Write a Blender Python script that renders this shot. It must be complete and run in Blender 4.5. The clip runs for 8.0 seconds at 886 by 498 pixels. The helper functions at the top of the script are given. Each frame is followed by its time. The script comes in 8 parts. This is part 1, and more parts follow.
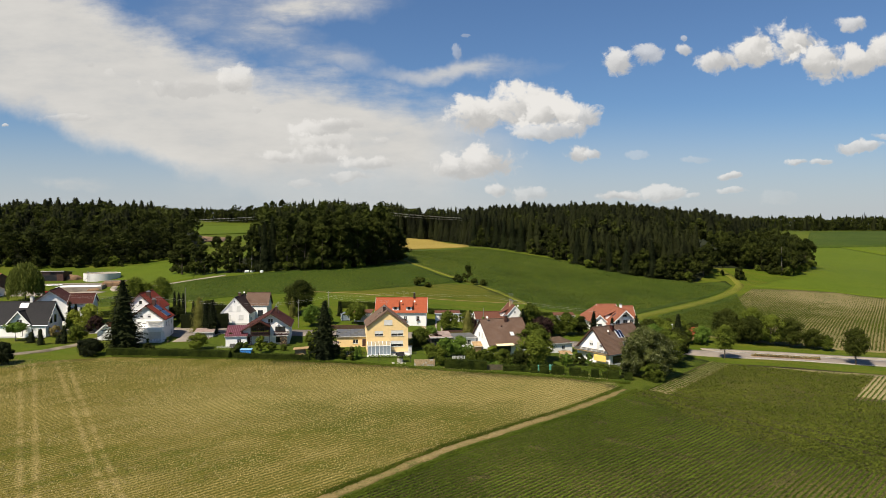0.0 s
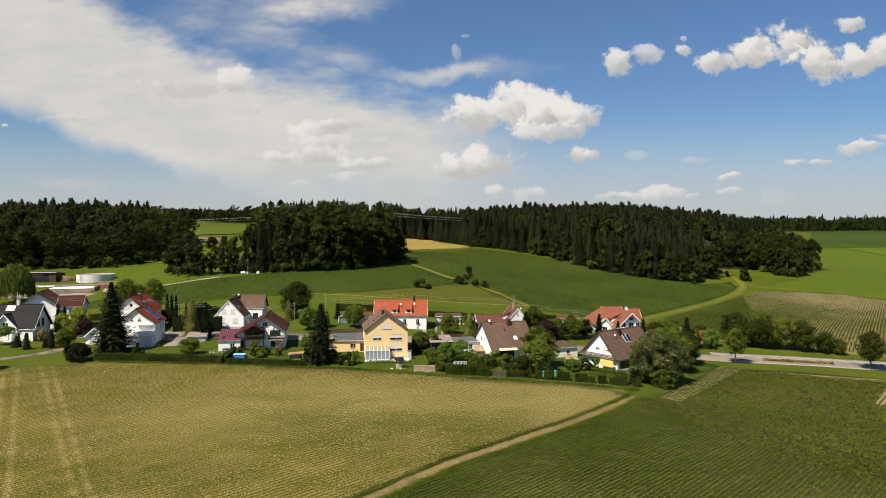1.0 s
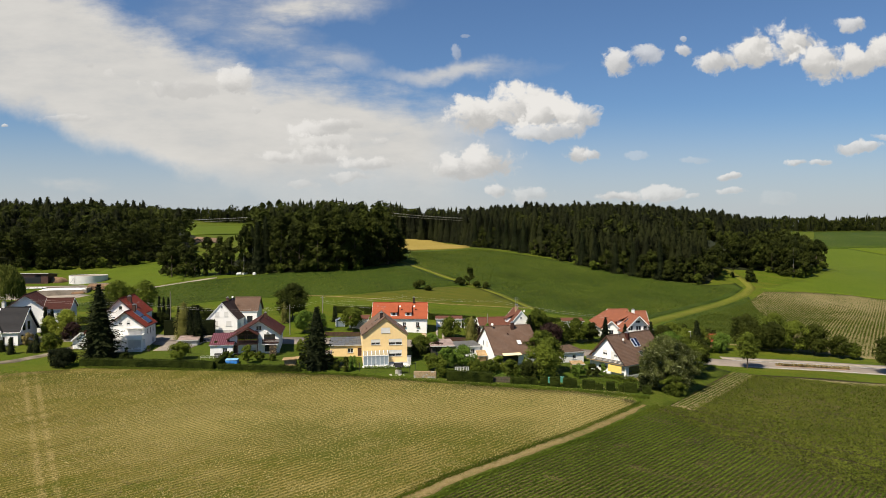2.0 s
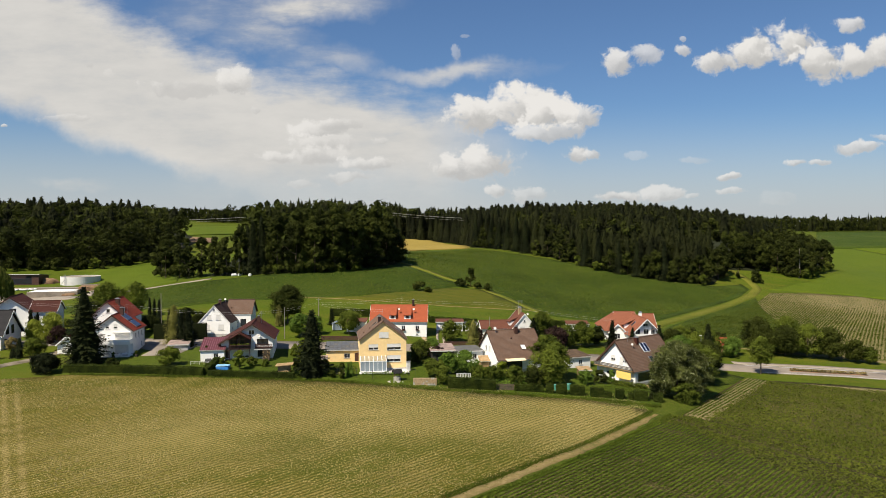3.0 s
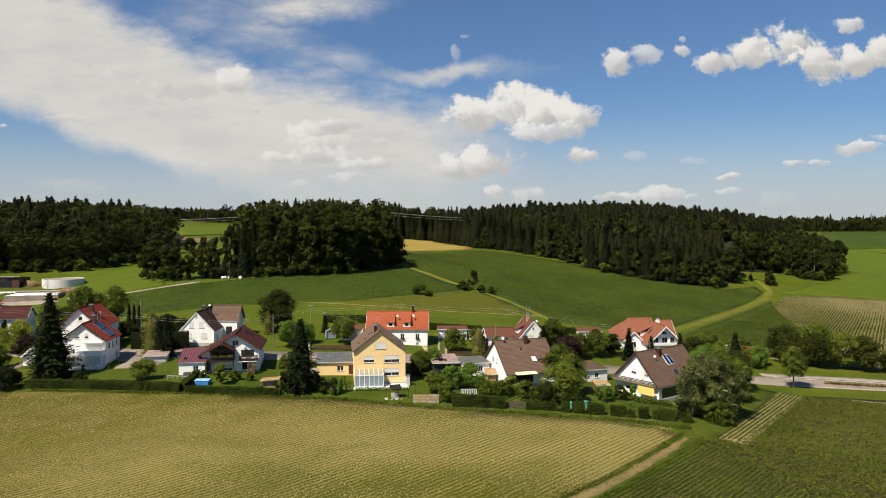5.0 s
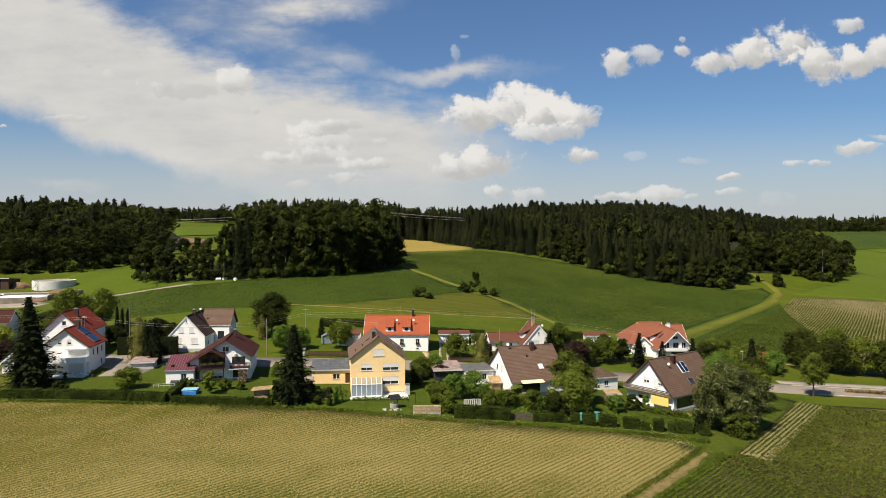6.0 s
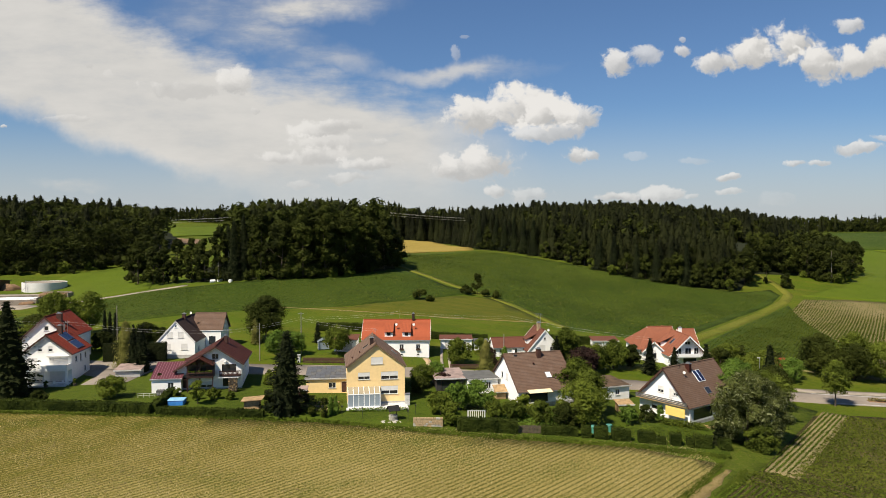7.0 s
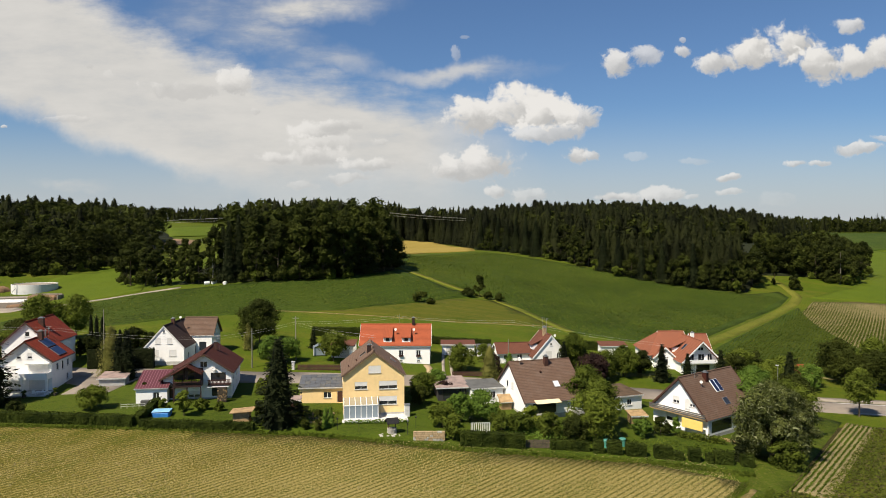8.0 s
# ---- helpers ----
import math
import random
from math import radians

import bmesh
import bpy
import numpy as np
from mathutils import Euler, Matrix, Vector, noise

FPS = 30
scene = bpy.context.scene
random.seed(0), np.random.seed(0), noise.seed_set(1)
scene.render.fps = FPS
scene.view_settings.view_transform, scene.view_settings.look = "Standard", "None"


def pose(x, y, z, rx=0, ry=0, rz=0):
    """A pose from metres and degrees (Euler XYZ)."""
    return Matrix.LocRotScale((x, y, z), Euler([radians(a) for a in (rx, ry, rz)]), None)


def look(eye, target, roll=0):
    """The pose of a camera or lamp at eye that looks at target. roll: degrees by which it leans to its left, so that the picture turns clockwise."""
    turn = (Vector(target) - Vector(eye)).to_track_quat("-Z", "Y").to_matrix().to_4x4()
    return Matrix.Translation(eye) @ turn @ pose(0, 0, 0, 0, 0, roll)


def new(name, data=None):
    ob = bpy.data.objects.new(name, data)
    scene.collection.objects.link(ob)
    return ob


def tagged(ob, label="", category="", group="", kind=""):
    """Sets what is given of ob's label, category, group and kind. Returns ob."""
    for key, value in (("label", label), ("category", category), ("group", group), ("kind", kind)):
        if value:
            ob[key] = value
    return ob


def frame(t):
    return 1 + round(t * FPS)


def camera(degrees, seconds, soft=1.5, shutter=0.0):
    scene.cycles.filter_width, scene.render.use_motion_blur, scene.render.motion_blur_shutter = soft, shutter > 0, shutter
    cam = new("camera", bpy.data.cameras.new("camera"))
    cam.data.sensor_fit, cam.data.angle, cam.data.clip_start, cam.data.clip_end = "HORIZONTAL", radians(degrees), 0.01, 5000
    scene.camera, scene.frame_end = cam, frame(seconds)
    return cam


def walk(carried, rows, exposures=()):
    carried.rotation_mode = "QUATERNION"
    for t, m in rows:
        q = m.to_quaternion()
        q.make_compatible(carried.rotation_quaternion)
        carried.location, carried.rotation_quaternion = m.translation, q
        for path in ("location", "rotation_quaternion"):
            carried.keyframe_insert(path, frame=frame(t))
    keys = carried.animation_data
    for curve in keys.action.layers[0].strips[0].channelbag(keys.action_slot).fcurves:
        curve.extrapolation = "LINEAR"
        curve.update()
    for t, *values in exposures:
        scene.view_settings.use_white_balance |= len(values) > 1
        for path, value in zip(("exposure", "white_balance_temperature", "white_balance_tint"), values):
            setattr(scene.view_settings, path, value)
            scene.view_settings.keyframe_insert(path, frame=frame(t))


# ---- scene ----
cam = camera(65.49, 8.0, soft=0.45)
PATH = [
    (0.0, pose(0.00, 0.00, 32.81, 88.304, 0, -0.000)),
    (0.5, pose(-0.13, 3.13, 32.80, 88.322, 0, -0.012)),
    (1.0, pose(-0.27, 6.44, 32.79, 88.333, 0, -0.025)),
    (1.5, pose(-0.41, 9.82, 32.77, 88.341, 0, -0.030)),
    (3.0, pose(-0.80, 20.55, 32.70, 88.350, 0, -0.067)),
    (3.5, pose(-0.96, 24.18, 32.68, 88.333, 0, -0.090)),
    (4.0, pose(-1.13, 27.90, 32.67, 88.331, 0, -0.097)),
    (4.5, pose(-1.32, 31.62, 32.67, 88.348, 0, -0.108)),
    (6.0, pose(-1.83, 43.20, 32.71, 88.381, 0, -0.110)),
    (6.5, pose(-2.00, 47.02, 32.73, 88.386, 0, -0.104)),
    (7.0, pose(-2.16, 50.88, 32.75, 88.401, 0, -0.096)),
    (7.5, pose(-2.30, 54.62, 32.77, 88.412, 0, -0.088)),
    (8.0, pose(-2.45, 58.39, 32.79, 88.426, 0, -0.082)),
]
walk(cam, PATH, [(0.0, 0.626, 7100, 10), (8.0, 0.626, 7100, 10)])

# ---- world, sun ----
SUN_EL, SUN_AZ = radians(54), math.atan2(-0.70, -0.71)
sun = new("sun", bpy.data.lights.new("sun", "SUN"))
sun.data.energy, sun.data.angle, sun.data.color = 4.7, radians(0.6), (1.0, 0.94, 0.84)
sun.matrix_world = look((math.sin(SUN_AZ) * 100, math.cos(SUN_AZ) * 100, math.tan(SUN_EL) * 100), (0, 0, 0))


class Nodes:
    """A short way to write shader node trees."""

    def __init__(self, tree):
        self.tree = tree
        tree.nodes.clear()

    def add(self, kind, *inputs, **props):
        n = self.tree.nodes.new(kind)
        for k, v in props.items():
            if k == "operation":
                n.operation = v
            elif k == "data_type":
                n.data_type = v
            elif k == "blend_type":
                n.blend_type = v
            elif k == "sky_type":
                n.sky_type = v
            elif k == "noise_dimensions":
                n.noise_dimensions = v
            elif k == "wave":
                n.wave_type, n.bands_direction = "BANDS", v
            elif k == "feature":
                n.feature = v
        for i, v in enumerate(inputs):
            self.put(n, i, v)
        return n

    def put(self, n, i, v):
        if v is None:
            return
        if isinstance(v, bpy.types.NodeSocket):
            self.tree.links.new(v, n.inputs[i])
        elif isinstance(v, bpy.types.Node):
            self.tree.links.new(v.outputs[0], n.inputs[i])
        else:
            n.inputs[i].default_value = v

    def math(self, op, *inputs):
        return self.add("ShaderNodeMath", *inputs, operation=op).outputs[0]

    def vec(self, op, *inputs):
        n = self.add("ShaderNodeVectorMath", operation=op)
        for i, v in enumerate(inputs):
            self.put(n, i, v)
        return n.outputs["Value"] if op in ("LENGTH", "DOT_PRODUCT") else n.outputs[0]

    def noise(self, vector, scale, detail=4.0, rough=0.55):
        n = self.add("ShaderNodeTexNoise")
        for k, v in (("Vector", vector), ("Scale", scale), ("Detail", detail), ("Roughness", rough)):
            self.put(n, k, v)
        return n

    def mix(self, fac, a, b, blend="MIX"):
        n = self.add("ShaderNodeMix", data_type="RGBA", blend_type=blend)
        self.put(n, 0, fac), self.put(n, 6, a), self.put(n, 7, b)
        return n.outputs[2]

    def ramp(self, fac, lo, hi, a=0.0, b=1.0):
        n = self.add("ShaderNodeMapRange")
        n.interpolation_type = "SMOOTHSTEP"
        for i, v in enumerate((fac, lo, hi, a, b)):
            self.put(n, i, v)
        return n.outputs[0]


world = bpy.data.worlds.new("sky")
scene.world = world
world.use_nodes = True
w = Nodes(world.node_tree)
sky = w.add("ShaderNodeTexSky", sky_type="NISHITA")
sky.sun_disc, sky.sun_elevation, sky.sun_rotation = False, SUN_EL, SUN_AZ
sky.air_density, sky.dust_density, sky.ozone_density = 1.0, 0.6, 2.0
way = w.add("ShaderNodeTexCoord").outputs["Generated"]
sep = w.add("ShaderNodeSeparateXYZ", way)
north = w.math("MAXIMUM", sep.outputs[1], 0.05)
u, v = w.math("DIVIDE", sep.outputs[0], north), w.math("DIVIDE", sep.outputs[2], north)
flat = w.add("ShaderNodeCombineXYZ", u, v, 0.0).outputs[0]
ahead = w.ramp(sep.outputs[1], 0.1, 0.3)
rag = w.vec("MULTIPLY_ADD", w.noise(flat, 22.0, 4.0, 0.6).outputs[1], (0.03, 0.022, 0.0), (-0.015, -0.011, 0.0))
torn = w.vec("ADD", flat, rag)
fine = w.noise(torn, 30.0, 9.0, 0.60).outputs[0]
coarse = w.noise(flat, 11.0, 3.0, 0.5).outputs[0]
puff = w.math("MULTIPLY_ADD", w.math("SUBTRACT", fine, 0.5), 2.7, w.math("MULTIPLY_ADD", coarse, 0.9, -0.38))
soft_curl = w.vec("MULTIPLY_ADD", w.noise(flat, 3.4, 6.0, 0.6).outputs[1], (0.26, 0.15, 0.0), (-0.13, -0.075, 0.0))
drawn = w.vec("ADD", flat, soft_curl)

# heaped clouds: where each one stands (tangents east and up of north), half its width and height, how dense it is
TOWERS = [
    (0.05, 0.168, 0.044, 0.0269, 1.0), (0.119, 0.179, 0.056, 0.0318, 1.0), (0.152, 0.166, 0.045, 0.024, 1.0), (0.190, 0.162, 0.036, 0.0195, 0.9), (0.144, 0.141, 0.056, 0.0141, 0.85),
    (0.019, 0.091, 0.034, 0.0201, 0.9), (0.059, 0.099, 0.045, 0.0257, 0.95), (0.192, 0.111, 0.021, 0.0113, 0.9), (0.217, 0.109, 0.016, 0.0064, 0.8),
    (0.255, 0.242, 0.024, 0.0175, 0.9), (0.288, 0.252, 0.022, 0.0145, 0.7), (0.346, 0.257, 0.014, 0.0072, 0.8), (0.348, 0.272, 0.005, 0.0044, 0.5),
    (0.395, 0.243, 0.033, 0.0145, 0.95), (0.449, 0.26, 0.029, 0.0265, 1.0), (0.506, 0.267, 0.035, 0.0289, 1.0), (0.542, 0.243, 0.04, 0.0225, 1.0),
    (0.598, 0.243, 0.039, 0.0173, 1.0), (0.636, 0.257, 0.028, 0.0249, 1.0), (0.588, 0.295, 0.022, 0.0113, 0.85)]
PUFFS = [
    (-0.303, 0.214, 0.026, 0.020, 0.85), (-0.169, 0.145, 0.042, 0.0141, 0.75), (-0.167, 0.126, 0.048, 0.0113, 0.6),
    (-0.238, 0.106, 0.03, 0.0105, 0.7), (-0.186, 0.107, 0.045, 0.0149, 0.7), (-0.105, 0.096, 0.044, 0.01, 0.7), (-0.091, 0.13, 0.014, 0.008, 0.55),
    (-0.14, 0.076, 0.042, 0.008, 0.5), (-0.208, 0.065, 0.024, 0.0064, 0.4), (0.022, 0.252, 0.009, 0.010, 0.33), (0.034, 0.276, 0.007, 0.003, 0.25),
    (0.512, 0.097, 0.016, 0.0052, 0.75), (0.545, 0.098, 0.017, 0.0052, 0.7), (0.599, 0.118, 0.041, 0.0088, 0.8)]
SCRAPS = [
    (0.638, 0.133, 0.02, 0.0048, 0.5), (0.418, 0.076, 0.02, 0.0052, 0.8), (0.419, 0.056, 0.019, 0.0044, 0.55), (0.251, 0.048, 0.032, 0.008, 0.75),
    (0.318, 0.054, 0.026, 0.0105, 0.7), (0.08, 0.057, 0.019, 0.0088, 0.7), (0.13, 0.049, 0.034, 0.0105, 0.5), (0.492, 0.045, 0.028, 0.010, 0.15),
    (0.283, 0.109, 0.016, 0.0044, 0.25), (0.369, 0.099, 0.024, 0.0054, 0.25), (0.362, 0.049, 0.011, 0.004, 0.45), (-0.479, 0.227, 0.008, 0.0052, 0.3),
    (-0.547, 0.16, 0.033, 0.006, 0.35), (-0.634, 0.149, 0.006, 0.0032, 0.7)]
dense, lit = 0.0, 0.0
# thin grey clouds that show darker than the sheet behind them
GREYS = [(-0.372, 0.202, 0.058, 0.0135, 0.55), (-0.508, 0.236, 0.008, 0.006, 0.4), (-0.552, 0.161, 0.020, 0.005, 0.3), (-0.520, 0.158, 0.014, 0.004, 0.35), (-0.268, 0.172, 0.008, 0.0045, 0.4), (-0.140, 0.150, 0.040, 0.010, 0.5)]
for cu, cv, a, b, d in TOWERS + PUFFS + SCRAPS + GREYS:
    q = w.vec("MULTIPLY_ADD", torn, (1 / a, 1 / b, 0.0), (-cu / a, -cv / b, 0.0))
    m = w.ramp(w.math("SUBTRACT", w.vec("LENGTH", q), puff), 1.12, 0.58, 0.0, d)
    up = w.vec("DOT_PRODUCT", q, (-0.35, 0.75, 0.0))
    if (cu, cv, a, b, d) in GREYS:
        up = w.math("SUBTRACT", up, 0.55)
    lit = w.math("MULTIPLY_ADD", m, w.math("SUBTRACT", up, lit), lit)
    dense = w.math("MAXIMUM", dense, m)
# the sheet of high cloud
streak = w.noise(w.vec("MULTIPLY", flat, (2.2, 7.0, 1.0)), 2.4, 6.0, 0.62).outputs[0]
su = w.add("ShaderNodeSeparateXYZ", drawn)
du, dv = su.outputs[0], su.outputs[1]
# one broad sheet of high cloud that slants down to the right
low = w.math("SUBTRACT", dv, w.math("MULTIPLY_ADD", du, -0.36, -0.058))
top = w.math("SUBTRACT", w.math("MAXIMUM", w.math("MULTIPLY_ADD", du, -0.46, 0.108), w.math("MULTIPLY_ADD", du, -0.12, 0.188)), dv)
top = w.math("ADD", top, w.math("MULTIPLY_ADD", streak, 0.12, -0.06))
broad_sheet = w.math("MULTIPLY", w.ramp(low, -0.008, 0.030), w.ramp(top, -0.022, 0.045))
broad_sheet = w.math("MULTIPLY", broad_sheet, w.math("MULTIPLY", w.ramp(du, 0.16, -0.08), w.ramp(dv, 0.045, 0.11, 0.35, 1.0)))
SHEETS = [
    (-0.20, 0.308, 0.115, 0.026, 0.95, -0.05), (-0.25, 0.268, 0.075, 0.026, 0.8, 0.1), (0.013, 0.226, 0.13, 0.014, 0.75, -0.03), (-0.17, 0.235, 0.06, 0.02, 0.55, 0),
    (-0.32, 0.30, 0.10, 0.03, 0.45, 0.1), (-0.531, 0.061, 0.043, 0.011, 0.5, 0), (-0.183, 0.069, 0.18, 0.033, 0.4, 0), (0.03, 0.165, 0.12, 0.02, 0.5, -0.1)]
veil = 0.0
for cu, cv, a, b, d, tilt in SHEETS:
    q = w.vec("SUBTRACT", drawn, (cu, cv, 0.0))
    q = w.add("ShaderNodeCombineXYZ", w.vec("DOT_PRODUCT", q, (1 / a, 0.0, 0.0)), w.vec("DOT_PRODUCT", q, (tilt / b, 1 / b, 0.0)), 0.0).outputs[0]
    veil = w.math("MAXIMUM", veil, w.ramp(w.vec("LENGTH", q), 1.35, 0.15, 0.0, d))
veil = w.math("MULTIPLY", veil, w.ramp(streak, 0.36, 0.58, 0.35, 1.0))
veil = w.math("MAXIMUM", veil, w.math("MULTIPLY", broad_sheet, w.ramp(streak, 0.25, 0.5, 0.86, 0.97)))
# scattered clouds in the rest of the sky
rest = w.ramp(w.noise(w.vec("MULTIPLY", way, (1.0, 1.0, 2.0)), 3.0, 6.0, 0.6).outputs[0], 0.64, 0.80, 0.0, 0.5)
rest = w.math("MULTIPLY", rest, w.math("SUBTRACT", 1.0, ahead))
dense, veil = w.math("MULTIPLY", dense, ahead), w.math("MULTIPLY", veil, ahead)
blue = w.mix(1.0, sky, (0.70, 0.97, 1.30, 1.0), "MULTIPLY")
haze = w.ramp(v, 0.19, 0.0, 0.0, 0.8)
blue = w.mix(haze, blue, (6.3, 6.8, 7.7, 1.0))
shade = w.math("ADD", w.ramp(lit, -0.7, 0.75), w.math("MULTIPLY_ADD", fine, 1.5, -0.75))
white = w.mix(w.ramp(shade, 0.0, 0.9), (6.2, 6.4, 6.7, 1.0), (9.9, 10.1, 10.4, 1.0))
sheet = w.mix(w.ramp(streak, 0.3, 0.7), (7.3, 7.5, 7.7, 1.0), (8.5, 8.6, 8.7, 1.0))
c = w.mix(veil, blue, sheet)
c = w.mix(dense, c, white)
c = w.mix(rest, c, (7.5, 7.5, 7.5, 1.0))
back = w.add("ShaderNodeBackground", c, 0.052)
w.add("ShaderNodeOutputWorld", back)


# ---- materials ----
def material(name):
    m = bpy.data.materials.new(name)
    m.use_nodes = True
    n = Nodes(m.node_tree)
    b = n.add("ShaderNodeBsdfPrincipled")
    n.add("ShaderNodeOutputMaterial", b)
    return m, n, b


def bump(n, b, height, strength, distance):
    k = n.add("ShaderNodeBump")
    n.put(k, "Strength", strength), n.put(k, "Distance", distance), n.put(k, "Height", height)
    n.put(b, "Normal", k.outputs[0])


def rgb(r, g, b):
    return (r, g, b, 1.0)


def plain(name, colour, rough=0.6, metal=0.0, wear=0.18, scale=1.2):
    """A surface with faint dirt and grain."""
    m, n, b = material(name)
    at = n.add("ShaderNodeTexCoord").outputs["Object"]
    big, small = n.noise(at, scale, 5.0).outputs[0], n.noise(at, scale * 14, 3.0).outputs[0]
    k = n.math("ADD", n.math("MULTIPLY", big, 0.7), n.math("MULTIPLY", small, 0.3))
    dark = tuple(x * (1 - wear * 1.8) for x in colour[:3]) + (1.0,)
    n.put(b, "Base Color", n.mix(n.ramp(k, 0.3, 0.62), dark, colour))
    n.put(b, "Roughness", rough), n.put(b, "Metallic", metal)
    bump(n, b, small, 0.15, 0.02)
    return m


def tiled(name, colour, other, course=0.34, across=0.24, moss=None, rough=0.75):
    """Roof tiles: courses run along local x, the slope along local y."""
    m, n, b = material(name)
    at = n.add("ShaderNodeTexCoord").outputs["Object"]
    s = n.add("ShaderNodeSeparateXYZ", at)
    row = n.math("DIVIDE", s.outputs[1], course)
    col = n.math("DIVIDE", s.outputs[0], across)
    saw = n.math("FRACT", row)
    wave = n.math("ABSOLUTE", n.math("SINE", n.math("MULTIPLY", col, math.pi)))
    cell = n.add("ShaderNodeCombineXYZ", n.math("FLOOR", col), n.math("FLOOR", row), 0.0).outputs[0]
    hue = n.add("ShaderNodeTexWhiteNoise", cell).outputs[0]
    big = n.noise(at, 0.5, 6.0, 0.65).outputs[0]
    c = n.mix(n.math("MULTIPLY", hue, 0.75), colour, other)
    c = n.mix(n.ramp(big, 0.42, 0.75, 0.0, 0.75), c, moss or other)
    c = n.mix(n.ramp(saw, 0.72, 0.96, 0.0, 0.75), c, tuple(x * 0.45 for x in colour[:3]) + (1.0,))
    n.put(b, "Base Color", c), n.put(b, "Roughness", rough), n.put(b, "Specular IOR Level", 0.18)
    bump(n, b, n.math("ADD", saw, n.math("MULTIPLY", wave, 0.5)), 0.8, 0.05)
    return m


def leafy(name, dark, light, dry=None, patch=0.12, through_light=0.25, blotch=0.62):
    """Leaves: colour differs leaf by leaf, clump by clump and plant by plant."""
    m, n, b = material(name)
    geo = n.add("ShaderNodeNewGeometry")
    island = geo.outputs["Random Per Island"]
    big = n.noise(geo.outputs["Position"], patch, 3.0, 0.6).outputs[0]
    one = n.add("ShaderNodeObjectInfo").outputs["Random"]
    k = n.math("ADD", n.math("MULTIPLY", n.ramp(big, 0.36, 0.64), blotch), n.math("MULTIPLY", island, 0.90 - blotch))
    k = n.math("ADD", k, n.math("MULTIPLY", one, 0.2))
    c = n.mix(k, dark, light)
    if dry:
        c = n.mix(n.ramp(island, 0.82, 0.95, 0.0, 0.8), c, dry)
    n.put(b, "Base Color", c), n.put(b, "Roughness", 0.8), n.put(b, "Specular IOR Level", 0.08)
    t = n.add("ShaderNodeBsdfTranslucent", n.mix(0.4, c, light))
    s = n.add("ShaderNodeMixShader", through_light, b, t)
    n.tree.links.new(s.outputs[0], n.tree.nodes["Material Output"].inputs[0])
    return m


def turf(name, colours, stripes=None, grain=1.0, relief=0.6, spot=0.09, dry=(), comb=None):
    """Grass or crop on the ground. colours: dark, mid, light. stripes: (turn in degrees, spacing in metres, strength, colour)."""
    m, n, b = material(name)
    at = n.add("ShaderNodeNewGeometry").outputs["Position"]
    huge, big = n.noise(at, 0.014, 4.0).outputs[0], n.noise(at, 0.09 * grain, 5.0, 0.6).outputs[0]
    fine_at = at
    if comb:  # the growth lies in rows this way
        x, y = math.cos(radians(comb)), math.sin(radians(comb))
        fine_at = n.add("ShaderNodeCombineXYZ", n.vec("DOT_PRODUCT", at, (0.42 * x, 0.42 * y, 0.0)), n.vec("DOT_PRODUCT", at, (y, -x, 0.0)), 0.0).outputs[0]
    small, tiny = n.noise(fine_at, 0.9 * grain, 4.0, 0.65).outputs[0], n.noise(fine_at, 4.5 * grain, 3.0, 0.7).outputs[0]
    k = n.math("ADD", n.math("MULTIPLY", big, 0.45), n.math("MULTIPLY", small, 0.55))
    c = n.mix(n.ramp(k, 0.46 - spot, 0.46 + spot), colours[0], colours[1])
    pale = n.math("ADD", n.math("MULTIPLY", tiny, 0.72), n.math("MULTIPLY", huge, 0.28))
    for x, y, reach in dry:  # drier stretches
        far = n.vec("LENGTH", n.vec("MULTIPLY", n.vec("SUBTRACT", at, (x, y, 0.0)), (1.0, 1.0, 0.0)))
        pale = n.math("ADD", pale, n.ramp(n.math("MULTIPLY_ADD", big, reach * 1.2, far), reach * 1.7, reach * 0.4, 0.0, 0.06))
    c = n.mix(n.ramp(pale, 0.545 - spot, 0.545 + spot), c, colours[2])
    h = n.math("ADD", n.math("MULTIPLY", small, 0.6), tiny)
    for turn, gap, strength, colour in stripes or ():
        a = radians(turn)
        across = n.vec("DOT_PRODUCT", at, (math.cos(a) / gap, math.sin(a) / gap, 0.0))
        across = n.math("ADD", across, n.math("MULTIPLY", big, 0.5 if gap < 4 else 0.9))
        wave = n.math("MULTIPLY_ADD", n.math("SINE", n.math("MULTIPLY", across, 2 * math.pi)), 0.5, 0.5)
        torn = n.ramp(n.noise(at, 0.55, 4.0, 0.7).outputs[0], 0.34, 0.6)
        c = n.mix(n.math("MULTIPLY", n.math("MULTIPLY", n.ramp(wave, 0.45, 0.9), torn), strength), c, colour)
        if gap < 4:
            h = n.math("SUBTRACT", h, n.math("MULTIPLY", wave, 0.5))
    n.put(b, "Base Color", c), n.put(b, "Roughness", 0.9), n.put(b, "Specular IOR Level", 0.1)
    bump(n, b, h, relief, 0.25)
    return m


M_WHITE = plain("white_render", rgb(0.87, 0.86, 0.83), 0.85, wear=0.03)
M_CREAM = plain("yellow_render", rgb(0.86, 0.62, 0.30), 0.85, wear=0.05)
M_GREY = plain("grey_render", rgb(0.45, 0.44, 0.42), 0.85)
M_PALE = plain("pale_grey_paint", rgb(0.62, 0.61, 0.58), 0.6)
M_CONCRETE = plain("concrete", rgb(0.29, 0.245, 0.195), 0.9, wear=0.25, scale=0.4)
M_GRAVEL = plain("worn_gravel", rgb(0.19, 0.155, 0.105), 0.95, wear=0.4, scale=0.35)
M_ASPHALT = plain("asphalt", rgb(0.22, 0.185, 0.15), 0.9, wear=0.14, scale=0.25)
M_LINE = plain("white_road_paint", rgb(0.42, 0.40, 0.37), 0.7)
